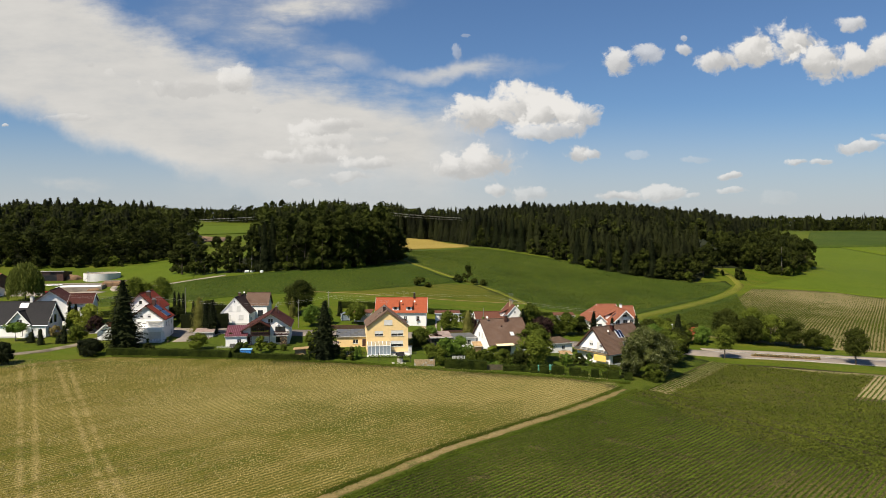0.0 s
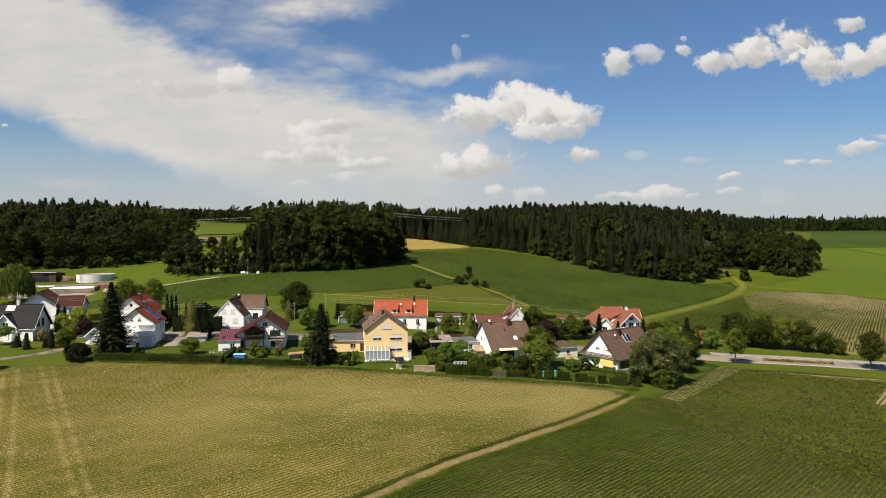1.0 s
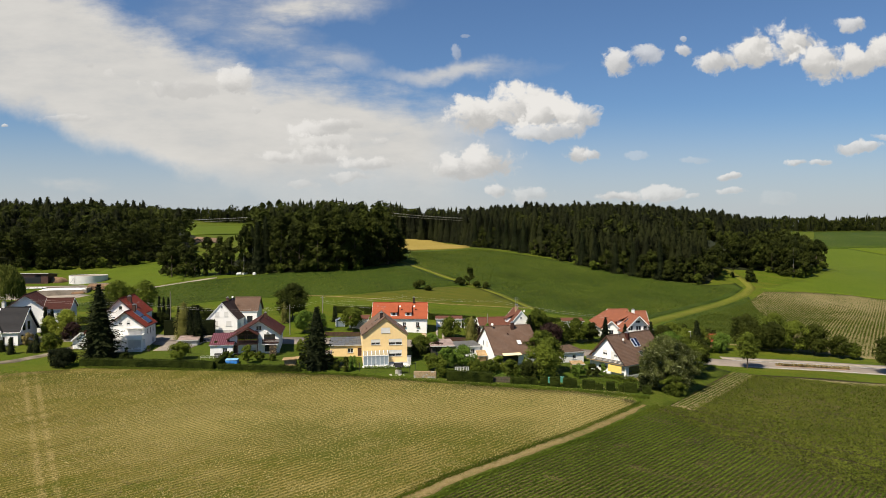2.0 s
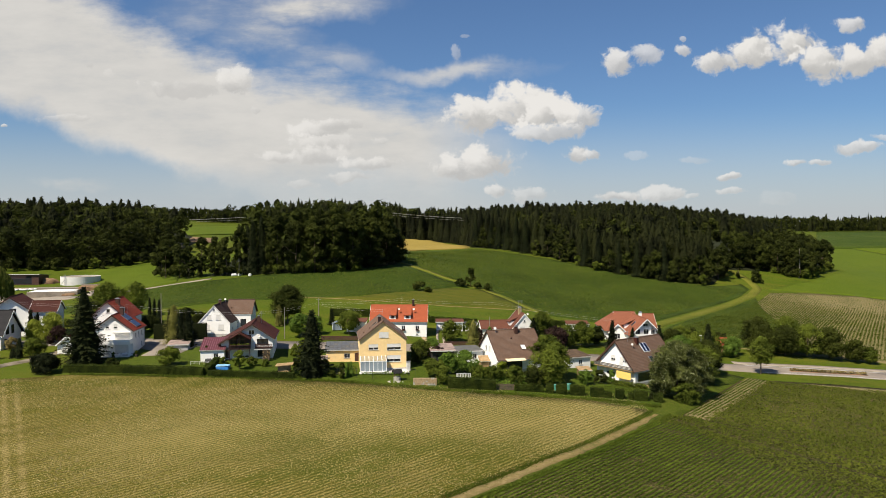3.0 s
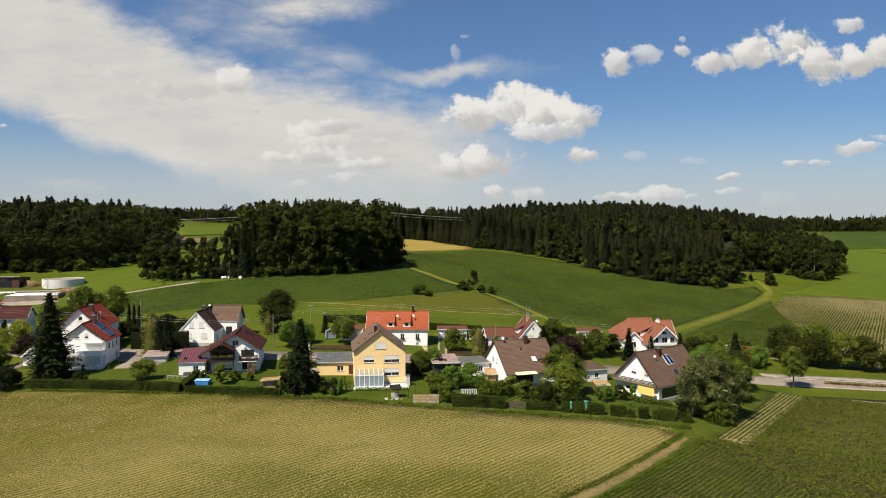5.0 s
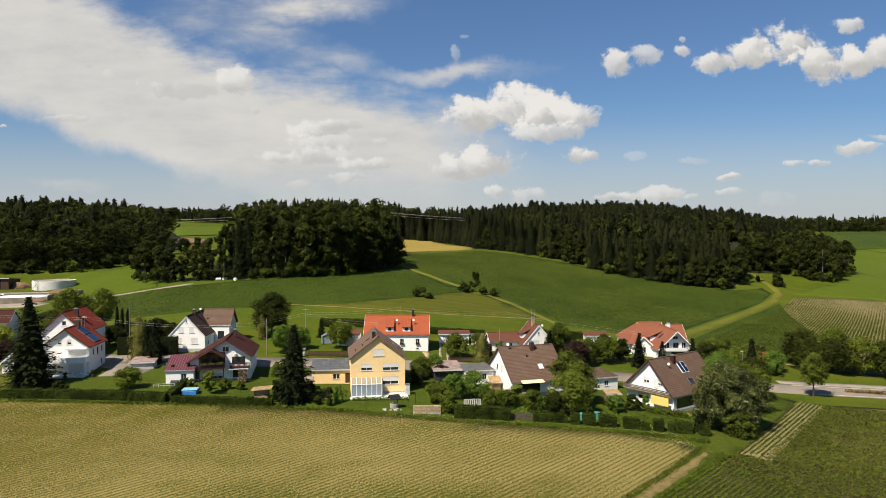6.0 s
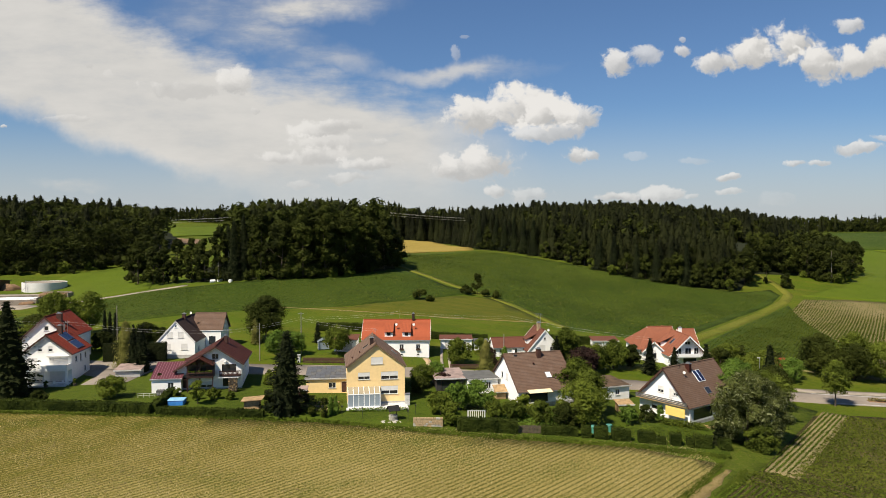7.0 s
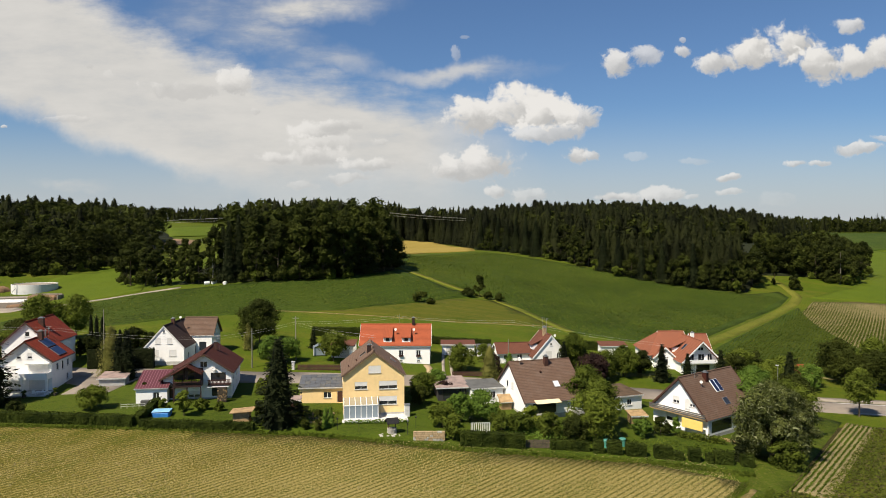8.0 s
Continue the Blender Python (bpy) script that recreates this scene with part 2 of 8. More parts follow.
M_FRAME = plain("white_frame", rgb(0.82, 0.82, 0.80), 0.4, wear=0.04)
M_BLIND = plain("roller_blind", rgb(0.68, 0.67, 0.64), 0.6, wear=0.06)
M_WOOD = plain("brown_wood", rgb(0.075, 0.030, 0.019), 0.6, wear=0.3)
M_REDWOOD = plain("dark_red_wood", rgb(0.042, 0.013, 0.009), 0.6, wear=0.3)
M_LWOOD = plain("pale_wood", rgb(0.38, 0.25, 0.12), 0.75, wear=0.3)
M_BARK = plain("bark", rgb(0.10, 0.075, 0.05), 0.95, wear=0.4, scale=2.0)
M_PALEBARK = plain("pale_bark", rgb(0.24, 0.22, 0.18), 0.9, wear=0.4, scale=2.0)
M_METAL = plain("grey_metal", rgb(0.35, 0.36, 0.37), 0.4, 0.7)
M_INNERSHADE = plain("inner_shade", rgb(0.03, 0.028, 0.026), 0.8)
M_AWNING = plain("yellow_awning", rgb(0.80, 0.56, 0.15), 0.8, wear=0.06)
M_CREAMCLOTH = plain("cream_awning", rgb(0.80, 0.66, 0.40), 0.8, wear=0.08)
M_BLUE = plain("blue_tarpaulin", rgb(0.03, 0.22, 0.62), 0.5, wear=0.2)
M_LBLUE = plain("light_blue_tarpaulin", rgb(0.25, 0.52, 0.75), 0.5, wear=0.2)
M_STONE = plain("sandstone", rgb(0.42, 0.30, 0.17), 0.9, wear=0.25, scale=3.0)
M_ROCK = plain("pale_rock", rgb(0.45, 0.42, 0.36), 0.9, wear=0.3, scale=3.0)
M_TEAL = plain("teal_plastic", rgb(0.07, 0.28, 0.22), 0.45)
M_TARP = plain("white_tarpaulin", rgb(0.72, 0.72, 0.70), 0.6, wear=0.15)
M_FELT = plain("roofing_felt", rgb(0.10, 0.10, 0.095), 0.9, wear=0.25, scale=0.6)
M_SLATE = plain("grey_roof_panel", rgb(0.10, 0.104, 0.11), 0.55, wear=0.22, scale=0.8)
M_BLACK = plain("black_plastic", rgb(0.02, 0.02, 0.02), 0.5)
M_TANK = plain("tank_concrete", rgb(0.66, 0.65, 0.62), 0.8, wear=0.10, scale=0.3)
M_SOIL = plain("brown_earth", rgb(0.22, 0.13, 0.07), 0.95, wear=0.35, scale=0.4)
M_REDPAINT = plain("red_paint", rgb(0.42, 0.035, 0.025), 0.45, wear=0.2)
M_MOSSY = plain("mossy_roof", rgb(0.095, 0.058, 0.030), 0.95, wear=0.4, scale=0.9)
M_POLE = plain("weathered_pole", rgb(0.23, 0.21, 0.18), 0.9, wear=0.25, scale=1.5)
M_PINKGREY = plain("pinkish_grey_sheet", rgb(0.30, 0.22, 0.19), 0.8, wear=0.3, scale=0.6)
M_BARNRED = plain("rusty_red_sheet", rgb(0.30, 0.08, 0.05), 0.7, wear=0.3, scale=0.5)
T_RED = tiled("red_tiles", rgb(0.215, 0.034, 0.016), rgb(0.125, 0.022, 0.012))
T_TERRACOTTA = tiled("terracotta_tiles", rgb(0.25, 0.088, 0.048), rgb(0.20, 0.072, 0.042), moss=rgb(0.19, 0.075, 0.045))
T_ORANGE = tiled("orange_tiles", rgb(0.34, 0.082, 0.036), rgb(0.29, 0.070, 0.030), moss=rgb(0.26, 0.068, 0.032))
T_BROWN = tiled("brown_tiles", rgb(0.125, 0.075, 0.050), rgb(0.10, 0.062, 0.046), moss=rgb(0.15, 0.105, 0.08), course=0.36)
T_TAUPE = tiled("taupe_tiles", rgb(0.155, 0.098, 0.068), rgb(0.12, 0.075, 0.055), moss=rgb(0.13, 0.09, 0.065))
T_DARK = tiled("dark_brown_tiles", rgb(0.050, 0.030, 0.024), rgb(0.035, 0.022, 0.02))
T_MAROON = tiled("maroon_tiles", rgb(0.060, 0.017, 0.011), rgb(0.042, 0.013, 0.010), moss=rgb(0.06, 0.018, 0.013))
T_ANTHRA = tiled("anthracite_tiles", rgb(0.022, 0.021, 0.022), rgb(0.016, 0.016, 0.018))
T_REDBROWN = tiled("red_brown_tiles", rgb(0.135, 0.052, 0.032), rgb(0.11, 0.044, 0.030))


def striped(name, one, two, gap):
    m, n, b = material(name)
    s = n.add("ShaderNodeSeparateXYZ", n.add("ShaderNodeTexCoord").outputs["Object"])
    k = n.math("GREATER_THAN", n.math("FRACT", n.math("DIVIDE", s.outputs[0], gap)), 0.78)
    n.put(b, "Base Color", n.mix(k, one, two)), n.put(b, "Roughness", 0.5)
    bump(n, b, k, 0.5, 0.04)
    return m


M_STRIPE = striped("striped_metal_sheet", rgb(0.085, 0.016, 0.022), rgb(0.19, 0.10, 0.11), 0.5)


def glassy(name, colour, rough=0.06):
    m, n, b = material(name)
    n.put(b, "Base Color", colour), n.put(b, "Roughness", rough), n.put(b, "Specular IOR Level", 0.8)
    return m


M_GLASS = glassy("window_glass", rgb(0.025, 0.028, 0.032))
M_SOLAR = glassy("solar_cells", rgb(0.015, 0.022, 0.06), 0.12)
M_CONSERV = glassy("conservatory_glass", rgb(0.24, 0.29, 0.33), 0.12)
M_ROOFGLASS = glassy("roof_glass", rgb(0.30, 0.26, 0.18), 0.15)

L_OAK = leafy("oak_leaves", rgb(0.0253, 0.0379, 0.0051), rgb(0.1202, 0.1493, 0.0190), through_light=0.2)
L_BEECH = leafy("beech_leaves", rgb(0.0088, 0.0132, 0.0026), rgb(0.0493, 0.0598, 0.0088), patch=0.06, through_light=0.15)
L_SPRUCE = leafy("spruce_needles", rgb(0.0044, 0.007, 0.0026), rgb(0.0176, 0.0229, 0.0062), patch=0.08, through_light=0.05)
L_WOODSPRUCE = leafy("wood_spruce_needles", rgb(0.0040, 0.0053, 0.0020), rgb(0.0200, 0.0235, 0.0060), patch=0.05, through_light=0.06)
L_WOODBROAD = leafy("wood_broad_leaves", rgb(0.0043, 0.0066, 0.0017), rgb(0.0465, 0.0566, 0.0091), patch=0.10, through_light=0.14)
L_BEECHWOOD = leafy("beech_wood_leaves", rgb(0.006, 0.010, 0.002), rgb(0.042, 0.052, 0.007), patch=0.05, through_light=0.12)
L_GOLD = leafy("golden_conifer", rgb(0.0616, 0.066, 0.0123), rgb(0.176, 0.1672, 0.044), patch=0.5)
L_WILLOW = leafy("willow_leaves", rgb(0.0616, 0.0792, 0.0132), rgb(0.1672, 0.1848, 0.0396), patch=0.4)
L_SILVER = leafy("silvery_leaves", rgb(0.0170, 0.0240, 0.005), rgb(0.135, 0.152, 0.042), rgb(0.24, 0.255, 0.13), patch=0.35)
L_FRESH = leafy("fresh_leaves", rgb(0.0436, 0.0823, 0.0117), rgb(0.1258, 0.1936, 0.0290), patch=0.4)
L_LIME = leafy("lime_leaves", rgb(0.1056, 0.1408, 0.0132), rgb(0.264, 0.2904, 0.044), patch=0.6)
L_PURPLE = leafy("purple_leaves", rgb(0.0158, 0.0106, 0.0088), rgb(0.0484, 0.0264, 0.0211), patch=0.5)
L_HEDGE = leafy("hedge_leaves", rgb(0.0122, 0.0202, 0.0030), rgb(0.0506, 0.0668, 0.0101), patch=0.5)
L_CORN = leafy("maize_leaves", rgb(0.024, 0.046, 0.004), rgb(0.115, 0.160, 0.018), patch=0.06, blotch=0.3)
L_FARCORN = leafy("headland_maize_leaves", rgb(0.0381, 0.0560, 0.0056), rgb(0.1288, 0.1478, 0.0202), patch=0.06, blotch=0.3)
L_ROWCROP = leafy("row_crop_leaves", rgb(0.026, 0.042, 0.005), rgb(0.098, 0.118, 0.018), patch=0.06, blotch=0.3)
L_HILLCORN = leafy("hill_maize_leaves", rgb(0.0127, 0.0276, 0.0032), rgb(0.1145, 0.1505, 0.0191), rgb(0.1590, 0.1484, 0.0318), patch=0.035, blotch=0.40)
L_STRAW = leafy("straw", rgb(0.22, 0.175, 0.07), rgb(0.44, 0.36, 0.17), patch=0.1)
L_HAY = leafy("dry_grass", rgb(0.17, 0.135, 0.045), rgb(0.34, 0.272, 0.115), patch=0.1)
L_REGROWTH = leafy("regrowth_blades", rgb(0.040, 0.052, 0.004), rgb(0.098, 0.108, 0.010), patch=0.12)
L_GRASS = leafy("grass_blades", rgb(0.0396, 0.0616, 0.007), rgb(0.1056, 0.132, 0.0176), patch=0.15)

G_GRASS = turf("meadow_grass", (rgb(0.0308, 0.0559, 0.0029), rgb(0.0559, 0.0867, 0.0039), rgb(0.1002, 0.1021, 0.0116)), [(75, 11.0, 0.38, rgb(0.1079, 0.0982, 0.0144)), (80, 27.0, 0.5, rgb(0.0443, 0.0751, 0.0039))])
G_LAWN = turf("lawn", (rgb(0.0234, 0.0418, 0.0033), rgb(0.0451, 0.0719, 0.0050), rgb(0.0752, 0.0869, 0.0108)))


def hay_ground(name, along, gap):
    """A mown field: straw lies in rows over brown and green regrowth, with wheel tracks."""
    m, n, b = material(name)
    at = n.add("ShaderNodeNewGeometry").outputs["Position"]
    x, y = math.cos(radians(along)), math.sin(radians(along))
    run, cross = n.vec("DOT_PRODUCT", at, (x, y, 0.0)), n.vec("DOT_PRODUCT", at, (y, -x, 0.0))
    drawn_out = n.add("ShaderNodeCombineXYZ", n.math("MULTIPLY", run, 0.35), cross, 0.0).outputs[0]
    patch = n.noise(n.vec("MULTIPLY", at, (0.6, 1.6, 1.0)), 0.028, 5.0, 0.65).outputs[0]
    mid = n.noise(drawn_out, 0.22, 4.0, 0.6).outputs[0]
    tuft = n.noise(drawn_out, 1.5, 3.0, 0.65).outputs[0]
    fleck = n.noise(n.add("ShaderNodeCombineXYZ", run, cross, 0.0).outputs[0], 3.2, 5.0, 0.75).outputs[0]
    west = n.ramp(n.math("MULTIPLY_ADD", patch, 60.0, n.add("ShaderNodeSeparateXYZ", at).outputs[0]), 20.0, -75.0)
    green = n.mix(n.ramp(fleck, 0.35, 0.65), rgb(0.034, 0.042, 0.003), rgb(0.078, 0.084, 0.007))
    brown = n.mix(n.ramp(fleck, 0.35, 0.65), rgb(0.062, 0.054, 0.005), rgb(0.112, 0.088, 0.012))
    turn = n.math("ADD", n.math("MULTIPLY", patch, 0.42), n.math("ADD", n.math("MULTIPLY", mid, 0.33), n.math("MULTIPLY", tuft, 0.45)))
    c = n.mix(n.ramp(n.math("MULTIPLY_ADD", west, 0.07, turn), 0.53, 0.66), green, brown)
    wave = n.math("MULTIPLY_ADD", n.math("SINE", n.math("MULTIPLY", n.math("MULTIPLY_ADD", mid, 0.25, n.math("DIVIDE", cross, gap)), 2 * math.pi)), 0.5, 0.5)
    straw = n.math("ADD", n.math("MULTIPLY", fleck, 0.66), n.math("ADD", n.math("MULTIPLY", wave, 0.045), n.math("ADD", n.math("MULTIPLY", patch, 0.16), n.math("MULTIPLY", mid, 0.20))))
    for px, py, reach in ((38, 152, 20), (16, 147, 24), (-14, 143, 24), (-42, 132, 22), (30, 132, 16)):  # drier stretches
        far = n.vec("LENGTH", n.vec("MULTIPLY", n.vec("SUBTRACT", at, (px, py, 0.0)), (1.0, 1.0, 0.0)))
        straw = n.math("ADD", straw, n.ramp(n.math("MULTIPLY_ADD", mid, reach * 0.8, far), reach * 1.5, reach * 0.4, 0.0, 0.055))
    c = n.mix(n.ramp(straw, 0.49, 0.64, 0.0, 0.75), c, rgb(0.285, 0.228, 0.085))
    c = n.mix(n.math("MULTIPLY", n.ramp(wave, 0.35, 0.0), n.ramp(mid, 0.40, 0.58, 0.2, 0.75)), c, rgb(0.036, 0.043, 0.004))
    s_ = n.add("ShaderNodeSeparateXYZ", at)
    for x0, lean in WHEELS:  # pale wheel tracks
        off = n.math("ABSOLUTE", n.math("SUBTRACT", n.math("MULTIPLY_ADD", s_.outputs[1], -lean, s_.outputs[0]), x0))
        worn = n.math("MULTIPLY", n.ramp(off, 0.9, 0.1), n.math("MULTIPLY", n.ramp(fleck, 0.40, 0.6, 0.05, 0.6), n.ramp(mid, 0.36, 0.56, 0.1, 0.9)))
        c = n.mix(worn, c, rgb(0.36, 0.27, 0.12))
    n.put(b, "Base Color", c), n.put(b, "Roughness", 0.9), n.put(b, "Specular IOR Level", 0.08)
    bump(n, b, n.math("ADD", tuft, fleck), 0.35, 0.12)
    return m


WHEELS = [(12.8, -0.643), (14.2, -0.636), (-0.8, -0.612), (0.0, -0.597)]
G_HAY = hay_ground("mown_hay_field", 48.0, 0.85)
G_DRYGRASS = turf("drying_meadow", (rgb(0.036, 0.058, 0.004), rgb(0.064, 0.074, 0.006), rgb(0.092, 0.084, 0.012)), [(82, 6.0, 0.3, rgb(0.12, 0.10, 0.02))], 0.8, 0.6, 0.08)
G_CROP = turf("young_maize", (rgb(0.0114, 0.0273, 0.0026), rgb(0.0282, 0.0528, 0.0044), rgb(0.0634, 0.0827, 0.0114)), [(52, 1.5, 0.35, rgb(0.0748, 0.0836, 0.0141))], 0.8, 0.9, 0.05)
G_SOIL = turf("tilled_soil", (rgb(0.0634, 0.0669, 0.0158), rgb(0.1452, 0.1206, 0.0484), rgb(0.2288, 0.1848, 0.0924)))
G_PALESOIL = turf("pale_bare_soil", (rgb(0.1056, 0.088, 0.0308), rgb(0.2112, 0.1716, 0.0836), rgb(0.3168, 0.2596, 0.1452)))
# near-black tones carry the shade between dense rows; the pale tone is bare soil
G_SHADEDSOIL = turf("shaded_planted_soil", (rgb(0.013, 0.016, 0.003), rgb(0.026, 0.026, 0.006), rgb(0.17, 0.135, 0.050)), None, 1.0, 0.6, 0.09, [(66, 94, 16), (82, 80, 26), (52, 96, 10)])
G_VERGE = turf("rough_verge", (rgb(0.0264, 0.0458, 0.0035), rgb(0.0546, 0.0774, 0.0062), rgb(0.11, 0.1056, 0.0246)), None, 0.8, 0.9, 0.06)
G_TRACK = turf("grass_track", (rgb(0.0616, 0.081, 0.0079), rgb(0.1012, 0.1144, 0.0114), rgb(0.1584, 0.1408, 0.0299)))
M_DIRT = turf("dry_dirt", (rgb(0.0704, 0.0792, 0.0132), rgb(0.1848, 0.1364, 0.0528), rgb(0.264, 0.198, 0.0968)))
G_GOLD = turf("ripe_barley", (rgb(0.2024, 0.1496, 0.0308), rgb(0.2552, 0.1892, 0.044), rgb(0.2992, 0.2288, 0.066)))
G_BRIGHT = turf("bright_meadow", (rgb(0.0482, 0.0765, 0.0050), rgb(0.0666, 0.0981, 0.0066), rgb(0.0931, 0.1114, 0.0100)), [(70, 14.0, 0.3, rgb(0.0707, 0.1040, 0.0083))])
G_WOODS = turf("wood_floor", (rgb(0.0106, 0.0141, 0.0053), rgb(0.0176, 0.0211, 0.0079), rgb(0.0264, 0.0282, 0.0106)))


# ---- the lie of the land ----
SLOPES = [  # east, north, reach, rise
    (-150, 160, 75, 1.9), (-150, 250, 75, -2.0), (-150, 340, 75, -9.8), (-60, 160, 75, -1.0), (-60, 250, 75, 0.4), (-60, 340, 75, 14.2),
    (30, 160, 75, 0.3), (30, 250, 75, -0.1), (30, 340, 75, -1.8), (120, 160, 75, -5.3), (120, 250, 75, 3.1), (120, 340, 75, -6.2),
    (210, 160, 75, -6.2), (210, 250, 75, 5.4), (210, 340, 75, -6.4)]
HILLS = [
    (-20, 420, 110, 2.4), (150, 500, 95, 23.1), (-230, 450, 120, 12.6), (60, 640, 150, -2.6), (300, 520, 170, -13.2),
    (-320, 850, 300, 25.4), (500, 900, 350, 11.2), (0, 1250, 420, 1.3), (1000, 1800, 700, 34.4), (-700, 1300, 500, 38.5)]


def land(x, y):
    z = -3.26 + 0.0014 * x
    for cx, cy, s, a in SLOPES + HILLS:
        z = z + a * np.exp(-((x - cx) ** 2 + (y - cy) ** 2) / (2 * s * s))
    return z


def mesh_of(name, verts, faces, mats=(), smooth=False):
    """A mesh from arrays; faces: an array of quads or triangles, or a list of polygons."""
    me = bpy.data.meshes.new(name)
    if isinstance(faces, np.ndarray):
        n, k = faces.shape
        me.vertices.add(len(verts)), me.loops.add(n * k), me.polygons.add(n)
        me.vertices.foreach_set("co", np.ascontiguousarray(verts, np.float32).ravel())
        me.loops.foreach_set("vertex_index", np.ascontiguousarray(faces, np.int32).ravel())
        me.polygons.foreach_set("loop_start", np.arange(0, n * k, k, dtype=np.int32))
        me.update(calc_edges=True)
    else:
        me.from_pydata(verts, [], faces)
    for m in mats:
        me.materials.append(m)
    if smooth:
        me.shade_smooth()
    return me


def part(name, bm, mat, parent, label="", smooth=False):
    """Links a bmesh, or a mesh that is ready, as one mesh object under a thing or part."""
    if isinstance(bm, bmesh.types.BMesh):
        me = bpy.data.meshes.new(name)
        bm.to_mesh(me)
        bm.free()
        me.materials.append(mat)
        if smooth:
            me.shade_smooth()
    else:
        me = bm
    ob = new(name, me)
    ob.parent = parent
    return tagged(ob, label)


def thing(name, m, label, category, group="", kind=""):
    """An empty at a thing's base."""
    ob = new(name)
    ob.matrix_world = m
    return tagged(ob, label, category, group, kind)


def box(bm, x0, x1, y0, y1, z0, z1, m=None, bevel=0.0):
    mat = Matrix.Translation(((x0 + x1) / 2, (y0 + y1) / 2, (z0 + z1) / 2)) @ Matrix.Diagonal((x1 - x0, y1 - y0, z1 - z0, 1))
    g = bmesh.ops.create_cube(bm, size=1, matrix=(m or Matrix()) @ mat)
    if bevel:
        edges = {e for v in g["verts"] for e in v.link_edges}
        bmesh.ops.bevel(bm, geom=list(edges), offset=bevel, segments=1, affect="EDGES")
    return g["verts"]


def boxed(*sizes, m=None, bevel=0.0):
    bm = bmesh.new()
    for s in sizes:
        box(bm, *s, m=m, bevel=bevel)
    return bm


def tube(points, radii, sides=7):
    """Arrays of a tapered tube along points."""
    V, F = [], []
    for i, (p, r) in enumerate(zip(points, radii)):
        d = Vector(points[min(i + 1, len(points) - 1)]) - Vector(points[max(i - 1, 0)])
        q = d.to_track_quat("Z", "Y")
        for k in range(sides):
            a = 2 * math.pi * k / sides
            V.append(tuple(Vector(p) + q @ Vector((math.cos(a) * r, math.sin(a) * r, 0))))
    for i in range(len(points) - 1):
        for k in range(sides):
            a, b = i * sides + k, i * sides + (k + 1) % sides
            F.append((a, b, b + sides, a + sides))
    F.append(tuple(range((len(points) - 1) * sides, len(points) * sides)))
    return V, F


def tube_bm(bm, points, radii, sides=7):
    V, F = tube(points, radii, sides)
    vs = [bm.verts.new(v) for v in V]
    for f in F:
        bm.faces.new([vs[i] for i in f])
    return bm


def clip(poly, a, b, c):
    """The part of a polygon of (x, y) where a x + b y + c >= 0."""
    out = []
    for i, p in enumerate(poly):
        q = poly[i - 1]
        dp, dq = a * p[0] + b * p[1] + c, a * q[0] + b * q[1] + c
        if (dp >= 0) != (dq >= 0):
            t = dq / (dq - dp)
            out.append((q[0] + t * (p[0] - q[0]), q[1] + t * (p[1] - q[1])))
        if dp >= 0:
            out.append(p)
    return out


def field(name, outline, mat, label, lift=0.06, cell=6.0, category="field"):
    """A sheet of land inside an outline, draped on the slopes."""
    xs, ys = [p[0] for p in outline], [p[1] for p in outline]
    V, F, seen = [], [], {}
    for i in range(math.floor(min(xs) / cell), math.ceil(max(xs) / cell)):
        column = clip(clip(outline, 1, 0, -i * cell), -1, 0, (i + 1) * cell)
        if len(column) < 3:
            continue
        for j in range(math.floor(min(ys) / cell), math.ceil(max(ys) / cell)):
            bit = clip(clip(column, 0, 1, -j * cell), 0, -1, (j + 1) * cell)
            f = []
            for p in bit:
                k = (round(p[0], 3), round(p[1], 3))
                if k not in seen:
                    seen[k] = len(V)
                    V.append((p[0], p[1], float(land(p[0], p[1])) + lift))
                if seen[k] not in f:
                    f.append(seen[k])
            if len(f) >= 3:
                F.append(f)
    me = mesh_of(name, V, F, [mat], True)
    bm = bmesh.new()
    bm.from_mesh(me)
    for f in bm.faces:
        f.normal_update()
        if f.normal.z < 0:
            f.normal_flip()
    rim = bmesh.ops.extrude_edge_only(bm, edges=[e for e in bm.edges if e.is_boundary])
    for v in rim["geom"]:
        if isinstance(v, bmesh.types.BMVert):
            v.co.z -= lift + 0.3
    bm.to_mesh(me)
    bm.free()
    return tagged(new(name, me), label, category, kind="structure")


def ribbon(line, width):
    """The outline of a strip along a line."""
    P = [Vector(p) for p in line]
    left, right = [], []
    for i, p in enumerate(P):
        d = (P[min(i + 1, len(P) - 1)] - P[max(i - 1, 0)]).normalized()
        n = Vector((-d.y, d.x)) * width / 2
        left.append(tuple(p + n)), right.append(tuple(p - n))
    return left + right[::-1]


def spread(lo, hi, near_lo, near_hi, step, grow=1.22):
    mid = list(np.arange(near_lo, near_hi + step / 2, step))
    a, s = [near_lo], step
    while a[-1] > lo:
        s *= grow
        a.append(a[-1] - s)
    b, s = [mid[-1]], step
    while b[-1] < hi:
        s *= grow
        b.append(b[-1] + s)
    return np.array(a[:0:-1] + mid + b[1:])


gx, gy = spread(-3800, 3800, -270, 426, 6.0), spread(-1500, 4500, 0, 762, 6.0)
X, Y = np.meshgrid(gx, gy)
n, m = len(gx), len(gy)
I = (np.arange(m - 1)[:, None] * n + np.arange(n - 1)).ravel()
ground = new("ground", mesh_of("ground", np.stack([X, Y, land(X, Y)], -1).reshape(-1, 3), np.stack([I, I + 1, I + n + 1, I + n], 1), [G_GRASS], True))
tagged(ground, "rolling green meadow land that rises to wooded hills", "ground", kind="structure")

